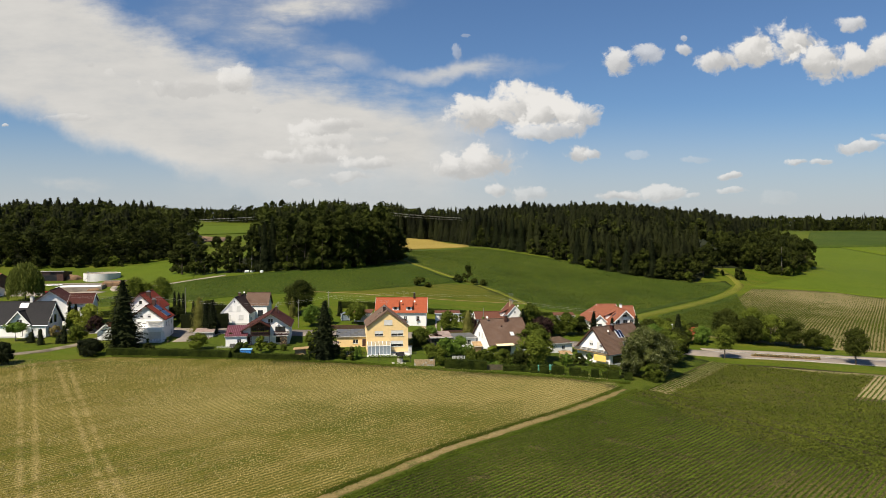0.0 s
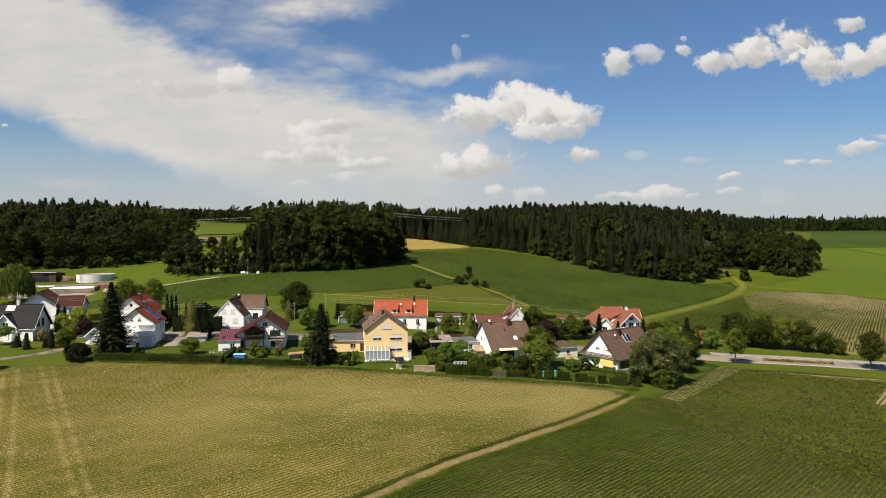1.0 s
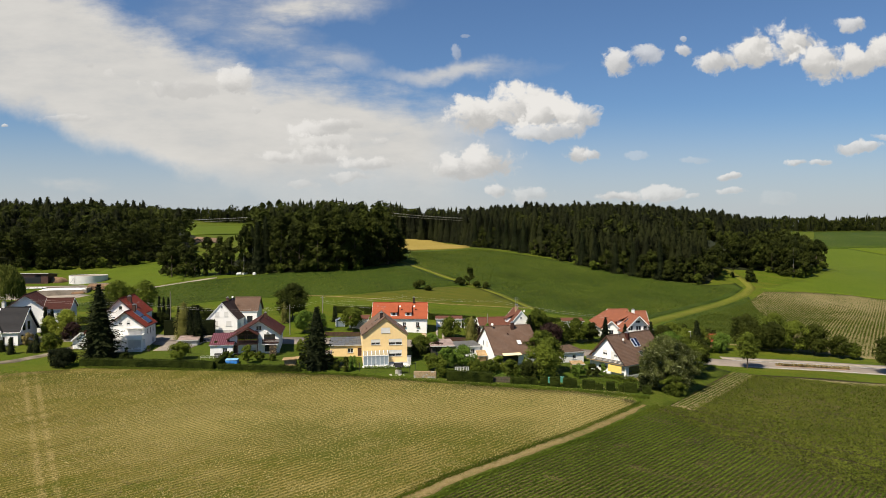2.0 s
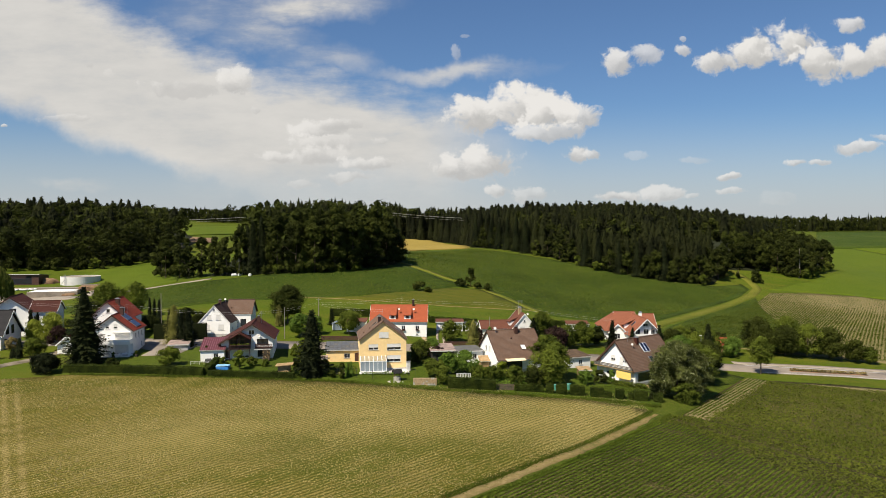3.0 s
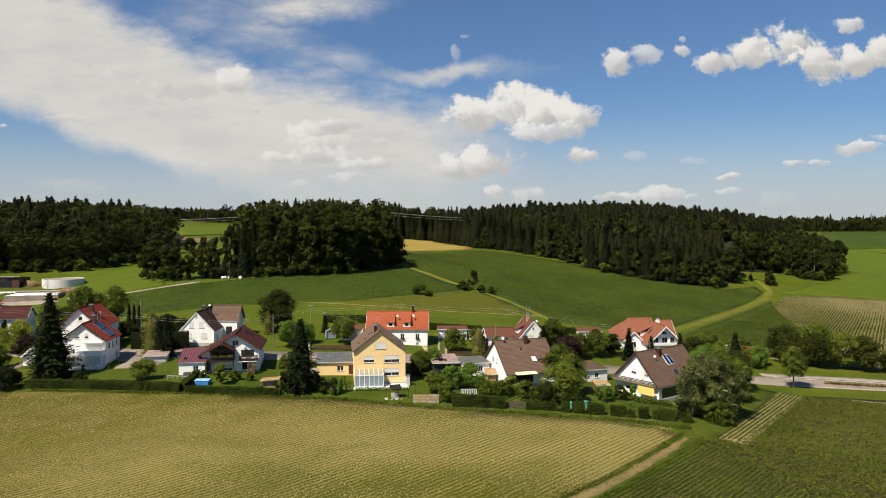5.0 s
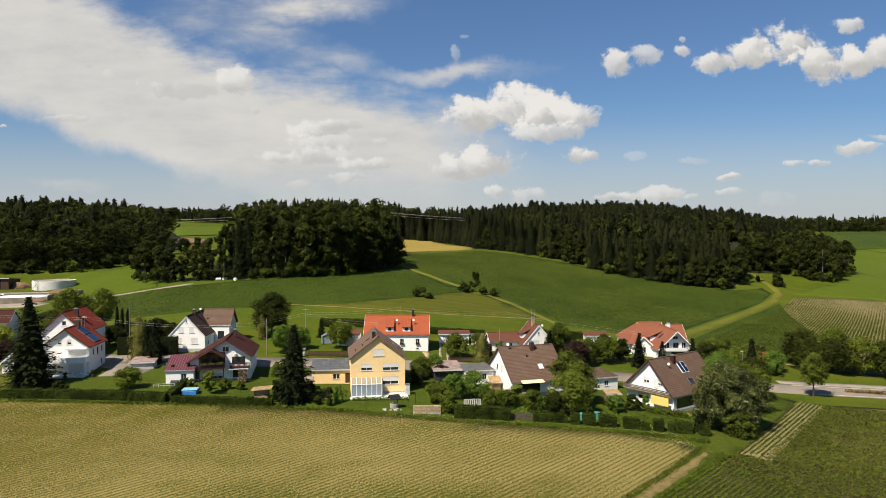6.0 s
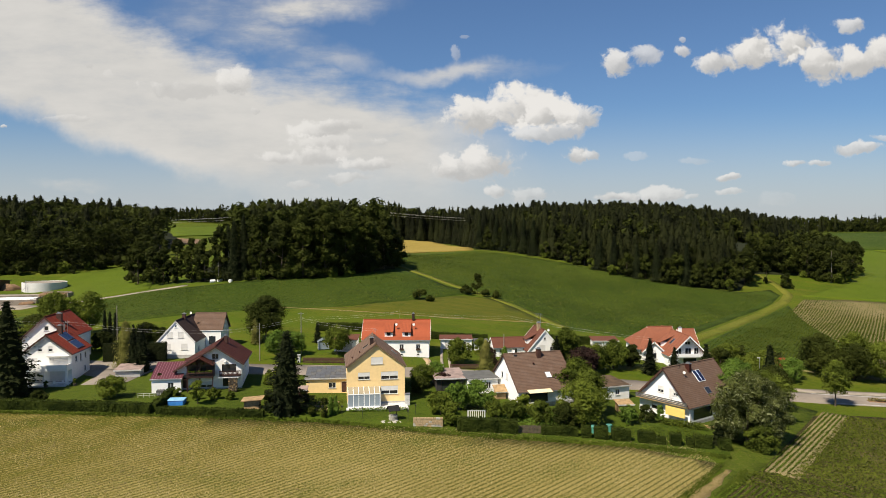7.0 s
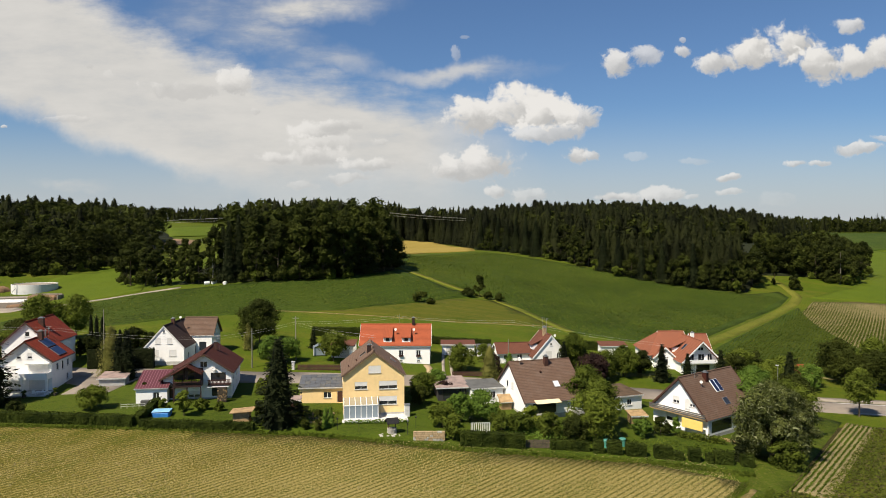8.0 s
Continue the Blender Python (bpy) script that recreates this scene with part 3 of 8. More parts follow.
TRACK = [(-70, 20), (-41, 56), (-14.2, 88.0), (-6.8, 97.7), (1.4, 108.4), (11.7, 119.0), (23.0, 130.8), (33.0, 142.4), (41.6, 153.4)]
field("hay_field", [(-260, 5), (-95, 5)] + [(x - 0.9, y + 0.9) for x, y in TRACK] + [(28.7, 160), (2.1, 162.3), (-22.6, 167), (-53.6, 168.6), (-82, 169), (-93.5, 164.5), (-101, 157), (-260, 150)],
      G_HAY, "mown hay field with pale dry stubble and green patches", 0.06)
rough = random.Random(8)
left, right = [], []
for (ax, ay), (bx, by) in zip(TRACK[1:-1], TRACK[2:]):
    steps = int(math.hypot(bx - ax, by - ay) / 1.6)
    for i in range(steps):
        f, k = i / steps, 1.0 if by < 150 else 1.0 - 0.75 * i / steps
        x, y = ax + (bx - ax) * f, ay + (by - ay) * f
        left.append((x - 0.75 * k - rough.uniform(-0.25, 0.5), y + 0.6 * k)), right.append((x + 0.65 * k + rough.uniform(-0.35, 0.3), y - 0.6 * k))
field("grass_verge", [(x - 0.8, y + 0.7) for x, y in TRACK[1:-1]] + [(38.5, 150.5), (40.5, 154.5), (43.6, 159), (46, 166), (64, 188), (69, 190), (72.5, 186.4), (45.7, 152.9), (43.0, 150.0)] + [(x + 2.0, y - 1.5) for x, y in TRACK[-2:0:-1]],
      G_VERGE, "rough green grass strip with pale worn spots", 0.075, 4.0, "verge")
field("dirt_track", left + right[::-1], M_DIRT, "dry dirt track between hay field and maize", 0.10, 2.0, "track")
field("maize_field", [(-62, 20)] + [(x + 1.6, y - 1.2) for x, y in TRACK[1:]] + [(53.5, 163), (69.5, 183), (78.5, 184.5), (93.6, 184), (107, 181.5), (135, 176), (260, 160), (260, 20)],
      G_SHADEDSOIL, "soil of the maize field, coloured dark for the shade between its rows", 0.05)
field("bare_strip", [(45.9, 152.4), (73.2, 186.2), (77.5, 184.2), (49.5, 149.5)], G_PALESOIL, "pale bare soil between the outer maize rows", 0.09, 3.0, "soil")
field("bare_strip", [(86, 183.0), (110, 180.0), (150, 172.5), (150, 148), (112, 149), (94.8, 156.6), (101, 165), (111, 176.5), (94, 180.6)], G_PALESOIL, "pale bare soil between thin maize rows", 0.09, 3.0, "soil")
field("rows_field", [(69, 236), (100, 280), (146, 344), (168, 374), (191, 378), (215, 376), (231, 362), (300, 340), (300, 190), (180, 196), (130, 206), (120, 208), (110, 212), (97, 215), (85.5, 221)],
      G_SOIL, "pale tilled soil planted in straight rows", 0.06)
field("maize_patch", [(67.5, 240), (94.8, 280), (119, 316), (140.5, 344.5), (154, 360), (128, 285), (108, 222), (97, 216.5), (86, 222)], G_CROP, "dense green maize beside the grass track", 0.07)
field("hill_crop_field", [(-18.3, 348), (4.1, 312), (16.2, 299), (24.7, 283), (35.2, 257), (50.8, 250), (75, 263), (116, 324), (148, 363), (160, 380), (160, 390), (143, 382), (125, 386), (104, 396), (76, 416), (45.5, 446), (20.5, 486), (-23.9, 440)],
      G_CROP, "dense green maize on the hillside", 0.05)
field("slope_crop_field", [(-140, 262), (-128, 287), (-113, 303), (-90.7, 303), (-71.4, 306), (-47.1, 311), (-28.3, 331), (-21.5, 346), (0, 311), (11.6, 304), (-10.1, 280), (-31.5, 265), (-47.9, 260), (-76.7, 256), (-95.6, 250), (-134, 250)],
      G_CROP, "dense green maize below the wood", 0.05)
GRASS_WAY = [(70, 250), (74.4, 257), (91.8, 281), (116, 317), (138, 346), (156, 368), (165, 382), (168, 398), (168, 408), (167, 420)]
field("grass_track", ribbon(GRASS_WAY, 4.4), G_TRACK, "bright mown grass track winding to the wood", 0.08, 6.0, "track")
field("grass_path", ribbon([(-20.5, 349), (-8, 330), (4, 312.5), (16, 299.5), (24.7, 284), (35, 257.5)], 3.4), G_TRACK, "mown grass path across the hill", 0.09, 6.0, "track")
field("barley_field", [(-70, 672), (-13.4, 700), (19.5, 590), (18.7, 497), (-9.3, 474), (-26, 440), (-60, 470)], G_GOLD, "ripe golden barley field", 0.3, 12.0)
MEADOW = [(170, 381), (207, 380), (235, 366), (330, 345), (700, 500), (1000, 1250), (809, 1270), (693, 1190), (629, 1180), (385, 730), (262, 470), (210, 412)]
field("bright_meadow", clip(clip(MEADOW, -1, 0, 420), 0, -1, 756), G_BRIGHT, "bright mown meadow", 0.05, 6.0)
field("bright_meadow", clip(MEADOW, 1, 0, -420), G_BRIGHT, "bright mown meadow on the far slope", 0.35, 20.0)
MOWN = [(-40, 262.5), (-30, 264.5), (-17, 278.5), (-8, 284), (6, 295), (16, 297), (24, 282), (33, 264), (20, 261), (0, 257.5), (-26, 258.5)]
field("dry_meadow", MOWN, G_DRYGRASS, "drying brownish meadow below the bushes", 0.04, 6.0)
field("foot_path", ribbon([(-53, 262), (-40, 260.5), (-26, 259), (-8, 258.2), (0.5, 257.8), (20, 261), (34, 264.5)], 0.7), M_DIRT, "thin pale trodden path across the meadow", 0.07, 6.0, "path")
field("far_crop_field", [(385, 730), (463, 722), (700, 700), (1000, 1250), (809, 1270), (693, 1190), (629, 1180)], G_CROP, "green crop on the far slope", 0.7, 30.0)
field("bank_meadow", [(-172, 366), (-140, 380), (-120, 334), (-112, 309), (-131, 294.5), (-152, 306), (-171, 339)], G_BRIGHT, "bright mown meadow below the wood", 0.10, 6.0)
field("hilltop_field", [(-250, 680), (-195, 757), (-160, 630), (-185, 520)], G_BRIGHT, "pale green field on the hill", 0.5, 15.0)
field("bare_soil", [(-176, 505), (-158, 505), (-150, 470), (-166, 462)], M_SOIL, "bare brown earth", 0.3, 8.0)
field("farm_lane", ribbon([(-222, 308), (-190, 319), (-176, 321), (-163, 320.5), (-154, 317), (-147, 309), (-143.5, 299), (-140, 293), (-131.9, 294.9), (-118.9, 299.2), (-108.2, 303.8), (-97, 307.5)], 2.6), M_CONCRETE, "pale gravel farm lane", 0.14, 5.0, "lane")
ROAD = [(-330, 205), (-200, 203), (-120, 202), (-84, 203), (-42, 200), (0, 201), (40, 199), (76, 196), (100, 195.5), (128, 192), (200, 183), (420, 150)]
field("road", ribbon(ROAD, 7.6), M_ASPHALT, "grey asphalt village road", 0.10, 6.0, "road")
field("footway", ribbon([(76, 201.6), (100, 201.1), (128, 197.6), (200, 188.6), (420, 155)], 2.6), M_CONCRETE, "pale paved footway beside the road", 0.13, 6.0, "pavement")
field("kerb_line", ribbon([(78, 199.2), (100, 198.7), (128, 195.2), (200, 186.2)], 0.25), M_LINE, "white edge line on the road", 0.14, 6.0, "road marking")
field("edge_line", ribbon([(78, 192.6), (100, 192.1), (128, 188.6), (200, 179.6)], 0.2), M_LINE, "white edge line on the road", 0.14, 6.0, "road marking")
DRIVE = ribbon([(-150, 163), (-122, 166.5), (-110, 169.5), (-102, 175.5), (-97.5, 184), (-95.5, 193), (-94.5, 200)], 3.4)
field("gravel_yard", DRIVE, M_GRAVEL, "pale gravel yard and drive", 0.10, 4.0, "drive")
field("gardens", [(-84, 170), (-53.6, 170), (-22.6, 168.5), (2, 163.5), (28.7, 161.3), (43, 158.5), (54, 167), (68, 187), (66, 191), (0, 196.5), (-42, 195.5), (-84, 198)], G_LAWN, "mown garden lawns", 0.07, 5.0, "lawn")
field("courtyard", [(-74, 187), (-66, 188), (-64, 199), (-78, 199.5), (-78, 195), (-74, 193)], M_ASPHALT, "grey paved yard beside the house", 0.12, 4.0, "drive")
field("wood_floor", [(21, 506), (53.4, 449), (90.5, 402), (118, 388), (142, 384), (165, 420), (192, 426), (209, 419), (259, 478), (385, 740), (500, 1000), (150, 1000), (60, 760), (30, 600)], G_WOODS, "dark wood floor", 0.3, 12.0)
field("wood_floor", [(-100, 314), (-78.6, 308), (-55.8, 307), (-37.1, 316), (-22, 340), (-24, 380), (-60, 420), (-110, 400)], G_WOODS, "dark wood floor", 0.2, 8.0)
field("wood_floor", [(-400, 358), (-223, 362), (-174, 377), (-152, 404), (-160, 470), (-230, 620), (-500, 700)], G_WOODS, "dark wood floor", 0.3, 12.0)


# ---- foliage ----
def cards(P, N, size, rng, long=1.0, wide=0.62, corners=4):
    """Leaf-shaped quads at P that face N. Arrays of corners and faces."""
    P, N = np.asarray(P, float), np.asarray(N, float)
    N = N / (np.linalg.norm(N, axis=1, keepdims=True) + 1e-9)
    R = rng.normal(size=P.shape)
    T = np.cross(N, R)
    T /= np.linalg.norm(T, axis=1, keepdims=True) + 1e-9
    B = np.cross(N, T)
    s = (np.broadcast_to(size, (len(P),)) * rng.uniform(0.65, 1.35, len(P)))[:, None]
    V = np.stack([P - T * s * long, P - B * s * wide + N * s * 0.12, P + T * s * long, P + B * s * wide + N * s * 0.12], 1).reshape(-1, 3)
    if corners == 3:
        V = V.reshape(-1, 4, 3)[:, :3].reshape(-1, 3)
    return V, np.arange(len(V)).reshape(-1, corners)


def join(bits):
    V, F, n = [], [], 0
    for v, f in bits:
        V.append(v), F.append(f + n)
        n += len(v)
    return np.concatenate(V), np.concatenate(F)


def crown(rng, h, r, base, clumps, per, size, flat=1.0, droop=0.0, corners=4):
    """A broadleaf crown: leaf clumps spread through an egg-shaped, uneven envelope."""
    mid, half = (h + base) / 2, (h - base) / 2
    a, f = rng.uniform(0, 2 * math.pi, clumps), rng.uniform(-1, 1, clumps)
    f = np.where(f > 0, np.abs(f) ** 0.85, f)
    low = 0.35 if base < 0.15 * h else 0.8
    wide = np.sqrt(np.clip(np.where(f > 0, 1 - f * f, 1 - low * f * f), 0.02, 1))
    k = rng.uniform(0.25, 1.0, clumps) ** 0.55
    wobble = 1 + 0.16 * np.sin(3 * a + rng.uniform(0, 6)) + rng.uniform(-0.12, 0.12, clumps)
    rc = r * rng.uniform(0.22, 0.40, clumps)
    R = np.maximum(r * wide * wobble * k - rc * 0.55, 0) * flat
    C = np.stack([np.cos(a) * R, np.sin(a) * R, mid + f * (half - rc * 0.6)], 1)
    Q = rng.normal(size=(clumps, per, 3))
    Q /= np.linalg.norm(Q, axis=2, keepdims=True)
    inner = rng.uniform(size=(clumps, per, 1)) < 0.14
    out = np.where(inner, rng.uniform(0.3, 0.7, (clumps, per, 1)), rng.uniform(0.75, 1.06, (clumps, per, 1)))
    P = C[:, None] + Q * rc[:, None, None] * out * np.array([1, 1, 0.8])
    P[..., 2] -= droop * rng.uniform(0, 1, (clumps, per)) * r
    P[..., 2] = np.maximum(P[..., 2], base * 0.5)
    N = Q + rng.normal(size=Q.shape) * 0.28 + np.array([0, 0, 0.35])
    return cards(P.reshape(-1, 3), N.reshape(-1, 3), np.where(inner, 2.6, 1.0).reshape(-1) * size, rng, 1.0, 0.62, corners)


def needles(rng, h, r, base, whorls, per, size, bulge=0.9, corners=4, steps=(0.62, 1.0)):
    """A conifer's boughs: drooping sprays in whorls round a dense dark heart, narrowing to a tip."""
    P, N, S = [], [], []
    lobes = rng.uniform(0, 6.28, 3)
    for i in range(whorls):
        f = 0.95 * (i + rng.uniform(0, 0.8)) / whorls
        z, rad = base + (h - base) * f, r * (1 - f) ** bulge * rng.uniform(0.82, 1.12) + 0.05 * r
        for a in rng.uniform(0, 2 * math.pi, per):
            long = rad * rng.uniform(0.78, 1.1) * (1 + 0.15 * math.sin(3 * a + lobes[0] + 5 * f) + 0.16 * math.sin(2 * a + lobes[1] - 13 * f))
            for q in steps:
                out = long * q
                P.append((math.cos(a) * out + rng.normal() * 0.04 * r, math.sin(a) * out + rng.normal() * 0.04 * r, z - out * 0.24 + rng.normal() * 0.06 * r))
                N.append((math.cos(a) * 0.75, math.sin(a) * 0.75, 0.75))
                S.append(size * (1.35 - 0.35 * q) * (1.12 - 0.62 * f))
    N = np.array(N) + rng.normal(size=(len(N), 3)) * 0.3
    leaves = cards(P, N, np.array(S), rng, 1.15, 0.62, corners)
    if corners != 3:
        return leaves
    sides, rings = 7, (0.0, 0.3, 0.6, 0.85)
    ang = np.arange(sides) * 2 * math.pi / sides
    V = [(math.cos(t) * r * 0.74 * (1 - f) ** bulge, math.sin(t) * r * 0.74 * (1 - f) ** bulge, base + (h - base) * f - 0.12 * r) for f in rings for t in ang] + [(0, 0, h * 0.995)]
    F = []
    for k in range(len(rings) - 1):
        for j in range(sides):
            a, b = k * sides + j, k * sides + (j + 1) % sides
            F += [(a, b, b + sides), (a, b + sides, a + sides)]
    F += [((len(rings) - 1) * sides + j, (len(rings) - 1) * sides + (j + 1) % sides, len(V) - 1) for j in range(sides)]
    return join([leaves, (np.array(V), np.array(F))])


def boughs(rng, h, r, base, tiers, size, bulge=0.85):
    """A spruce near by: tiers of drooping boughs of uneven length, each a spray of needle clumps that thins to its tip."""
    P, T, N, S = [], [], [], []
    for i in range(tiers):
        f = (i + rng.uniform(0, 0.9)) / tiers
        rad = r * (1 - f) ** bulge * rng.uniform(0.8, 1.1) * (0.72 + 0.28 * min(1.0, f / 0.12)) + 0.03 * r
        z = base + (h - base) * 0.985 * f
        for a in rng.uniform(0, 6.28) + np.arange(9) * 0.7 + rng.normal(size=9) * 0.2:
            long = rad * rng.uniform(0.62, 1.12)
            k = max(3, int(long / (size * 0.62)))
            for q in np.linspace(0.12, 1.0, k):
                for _ in range(3 if q < 0.75 else 2):
                    out, aside = long * q, rng.normal() * size * (0.75 - 0.4 * q) + rng.normal() * 0.10 * long * (1 - q)
                    c, t = math.cos(a), math.sin(a)
                    P.append((c * out - t * aside, t * out + c * aside, z - 0.34 * out + 0.16 * out * q + rng.normal() * 0.09))
                    turn = a + rng.normal() * 0.45
                    T.append((math.cos(turn), math.sin(turn), -0.28 + rng.normal() * 0.15))
                    N.append((rng.normal() * 0.35 + 0.3 * c, rng.normal() * 0.35 + 0.3 * t, 1.0))
                    S.append(size * rng.uniform(0.7, 1.2) * (1.05 - 0.25 * q) * (1 - 0.35 * f))
    P, T, N, S = np.array(P), np.array(T), np.array(N), np.array(S)[:, None]
    T /= np.linalg.norm(T, axis=1, keepdims=True)
    B = np.cross(N, T)
    B /= np.linalg.norm(B, axis=1, keepdims=True)
    V = np.stack([P - T * S * 0.7, P - B * S * 0.5, P + T * S, P + B * S * 0.5], 1).reshape(-1, 3)
    sides, rings = 9, (0.0, 0.12, 0.3, 0.5, 0.7, 0.86, 0.97)
    H = [(math.cos(t) * q, math.sin(t) * q, base + (h - base) * f - 0.2 * r * (1 - f)) for f in rings for t in np.arange(sides) * 2 * math.pi / sides + f * 3 for q in (r * 0.62 * (1 - f) ** bulge * rng.uniform(0.75, 1.1),)]
    G = [(k * sides + j, k * sides + (j + 1) % sides, (k + 1) * sides + (j + 1) % sides, (k + 1) * sides + j) for k in range(len(rings) - 1) for j in range(sides)]
    return join([(V, np.arange(len(V)).reshape(-1, 4)), (np.array(H), np.array(G))])


def strands(rng, h, r, base, count, size):
    """A weeping willow's crown: long hanging strands of narrow leaves from a domed top."""
    P, S = [], []
    for _ in range(count):
        a, d = rng.uniform(0, 6.28), r * rng.uniform(0.05, 1.0) ** 0.6
        top = h * (1 - 0.42 * (d / r) ** 2.2) * rng.uniform(0.82, 1.02)
        drop = min(top - base * rng.uniform(0.4, 2.0), h * rng.uniform(0.25, 0.75) * (0.4 + 0.6 * d / r))
        for q in np.arange(0, max(drop, 0.5), size * 1.1):
            P.append((math.cos(a) * (d + 0.06 * q) + rng.normal() * 0.12, math.sin(a) * (d + 0.06 * q) + rng.normal() * 0.12, top - q))
            S.append(size)
    P, S = np.array(P), np.array(S)[:, None] * rng.uniform(0.7, 1.3, (len(S), 1))
    B = rng.normal(size=P.shape) * np.array([1, 1, 0.1])
    B /= np.linalg.norm(B, axis=1, keepdims=True)
    T = np.array([0, 0, -1.0]) + rng.normal(size=P.shape) * 0.2
    V = np.stack([P - T * S, P - B * S * 0.35, P + T * S, P + B * S * 0.35], 1).reshape(-1, 3)
    return V, np.arange(len(V)).reshape(-1, 4)


def timber(rng, h, r, girth, base, limbs=5):
    """A tapered trunk with limbs."""
    bm = bmesh.new()
    lean = rng.normal(size=2) * 0.03 * h
    tube_bm(bm, [(0, 0, -0.4), (0, 0, 0.05 * h), (lean[0] * 0.5, lean[1] * 0.5, h * 0.45), (lean[0], lean[1], h * 0.85)], [girth * 1.35, girth, girth * 0.65, girth * 0.15])
    for i in range(limbs):
        a, z = rng.uniform(0, 6.28), base + (h - base) * rng.uniform(0.02, 0.5)
        out = r * rng.uniform(0.5, 0.8)
        tube_bm(bm, [(lean[0] * z / h, lean[1] * z / h, z), (math.cos(a) * out * 0.5, math.sin(a) * out * 0.5, z + out * 0.35), (math.cos(a) * out, math.sin(a) * out, z + out * 0.9)], [girth * 0.42, girth * 0.28, girth * 0.08], 5)
    return bm


def tree(name, x, y, h, r, mat, label, kind="broad", base=None, detail=1.0, group="", size=None, bark=None, seed=0, droop=0.0, category="tree", sink=0.0):
    """One tree or shrub with trunk and crown."""
    rng = np.random.default_rng(int(seed + abs(x) * 31 + abs(y) * 17))
    ob = thing(name, pose(x, y, float(land(x, y)) - sink + 0.05, 0, 0, rng.uniform(0, 360)), label, category, group)
    base = h * 0.22 if base is None else base
    part("trunk", timber(rng, h * 0.8, r, max(0.06, h * 0.018), base, 5 if kind == "broad" else 0), bark or M_BARK, ob)
    if kind == "broad":
        s = size or 0.15 + 0.018 * r
        n = int(detail * 24 * r * max(r * 0.7, (h - base) / 2) / (s * s))
        clumps = int(min(90, max(14, n / 70)))
        V, F = crown(rng, h, r, base, clumps, n // clumps, s, droop=droop, corners=3)
    elif kind == "weeping":
        V, F = strands(rng, h, r, base, int(26 * r * r * detail), size or 0.4)
    elif kind == "cone" and size is None:
        V, F = boughs(rng, h, r, base, int(6 + h * 2.1), 0.30 + 0.034 * r, 0.66)
    else:
        s = size or 0.20 + 0.03 * r
        V, F = needles(rng, h, r, base, int(18 + h * 2.4 * detail), int(12 + r * 6.5), s * 1.0, 0.45 if kind == "column" else 0.80, corners=3)
    part("crown", mesh_of("crown", V, F, [mat]), None, ob)
    return ob


def copse(name, outline, gap, make, mat, label, rng, heights, share=1.0):
    """A wood too big to count: many trees in one object. share: how many of the places this kind takes."""
    kinds = [make(rng) for _ in range(7)]
    xs, ys = [p[0] for p in outline], [p[1] for p in outline]
    bits = []
    for x in np.arange(min(xs), max(xs), gap):
        for y in np.arange(min(ys), max(ys), gap):
            px, py = x + rng.uniform(-0.5, 0.5) * gap, y + rng.uniform(-0.5, 0.5) * gap
            inside = False
            for i, (ax, ay) in enumerate(outline):
                bx, by = outline[i - 1]
                if (ay > py) != (by > py) and px < (bx - ax) * (py - ay) / (by - ay) + ax:
                    inside = not inside
            if not inside or rng.uniform() > share:
                continue
            V, F = kinds[rng.integers(len(kinds))]
            stand = 0.5 + 0.25 * (math.sin(px * 0.11 + 1.7 * math.sin(py * 0.07)) + math.sin(py * 0.13 + 1.3 * math.sin(px * 0.09)))
            f = min(1.0, max(0.0, 0.62 * rng.uniform() + 0.38 * stand))
            a, k, tall = rng.uniform(0, 6.28), rng.uniform(0.8, 1.25), heights[0] + (heights[1] - heights[0]) * f
            c, s = math.cos(a) * k * tall, math.sin(a) * k * tall
            W = np.stack([V[:, 0] * c - V[:, 1] * s + px, V[:, 0] * s + V[:, 1] * c + py, V[:, 2] * tall + land(px, py)], 1)
            bits.append((W, F))
    V, F = join(bits)
    return tagged(new(name, mesh_of(name, V, F, [mat])), label, "wood", kind="stuff")


# ---- houses ----
WINDOWS = {}


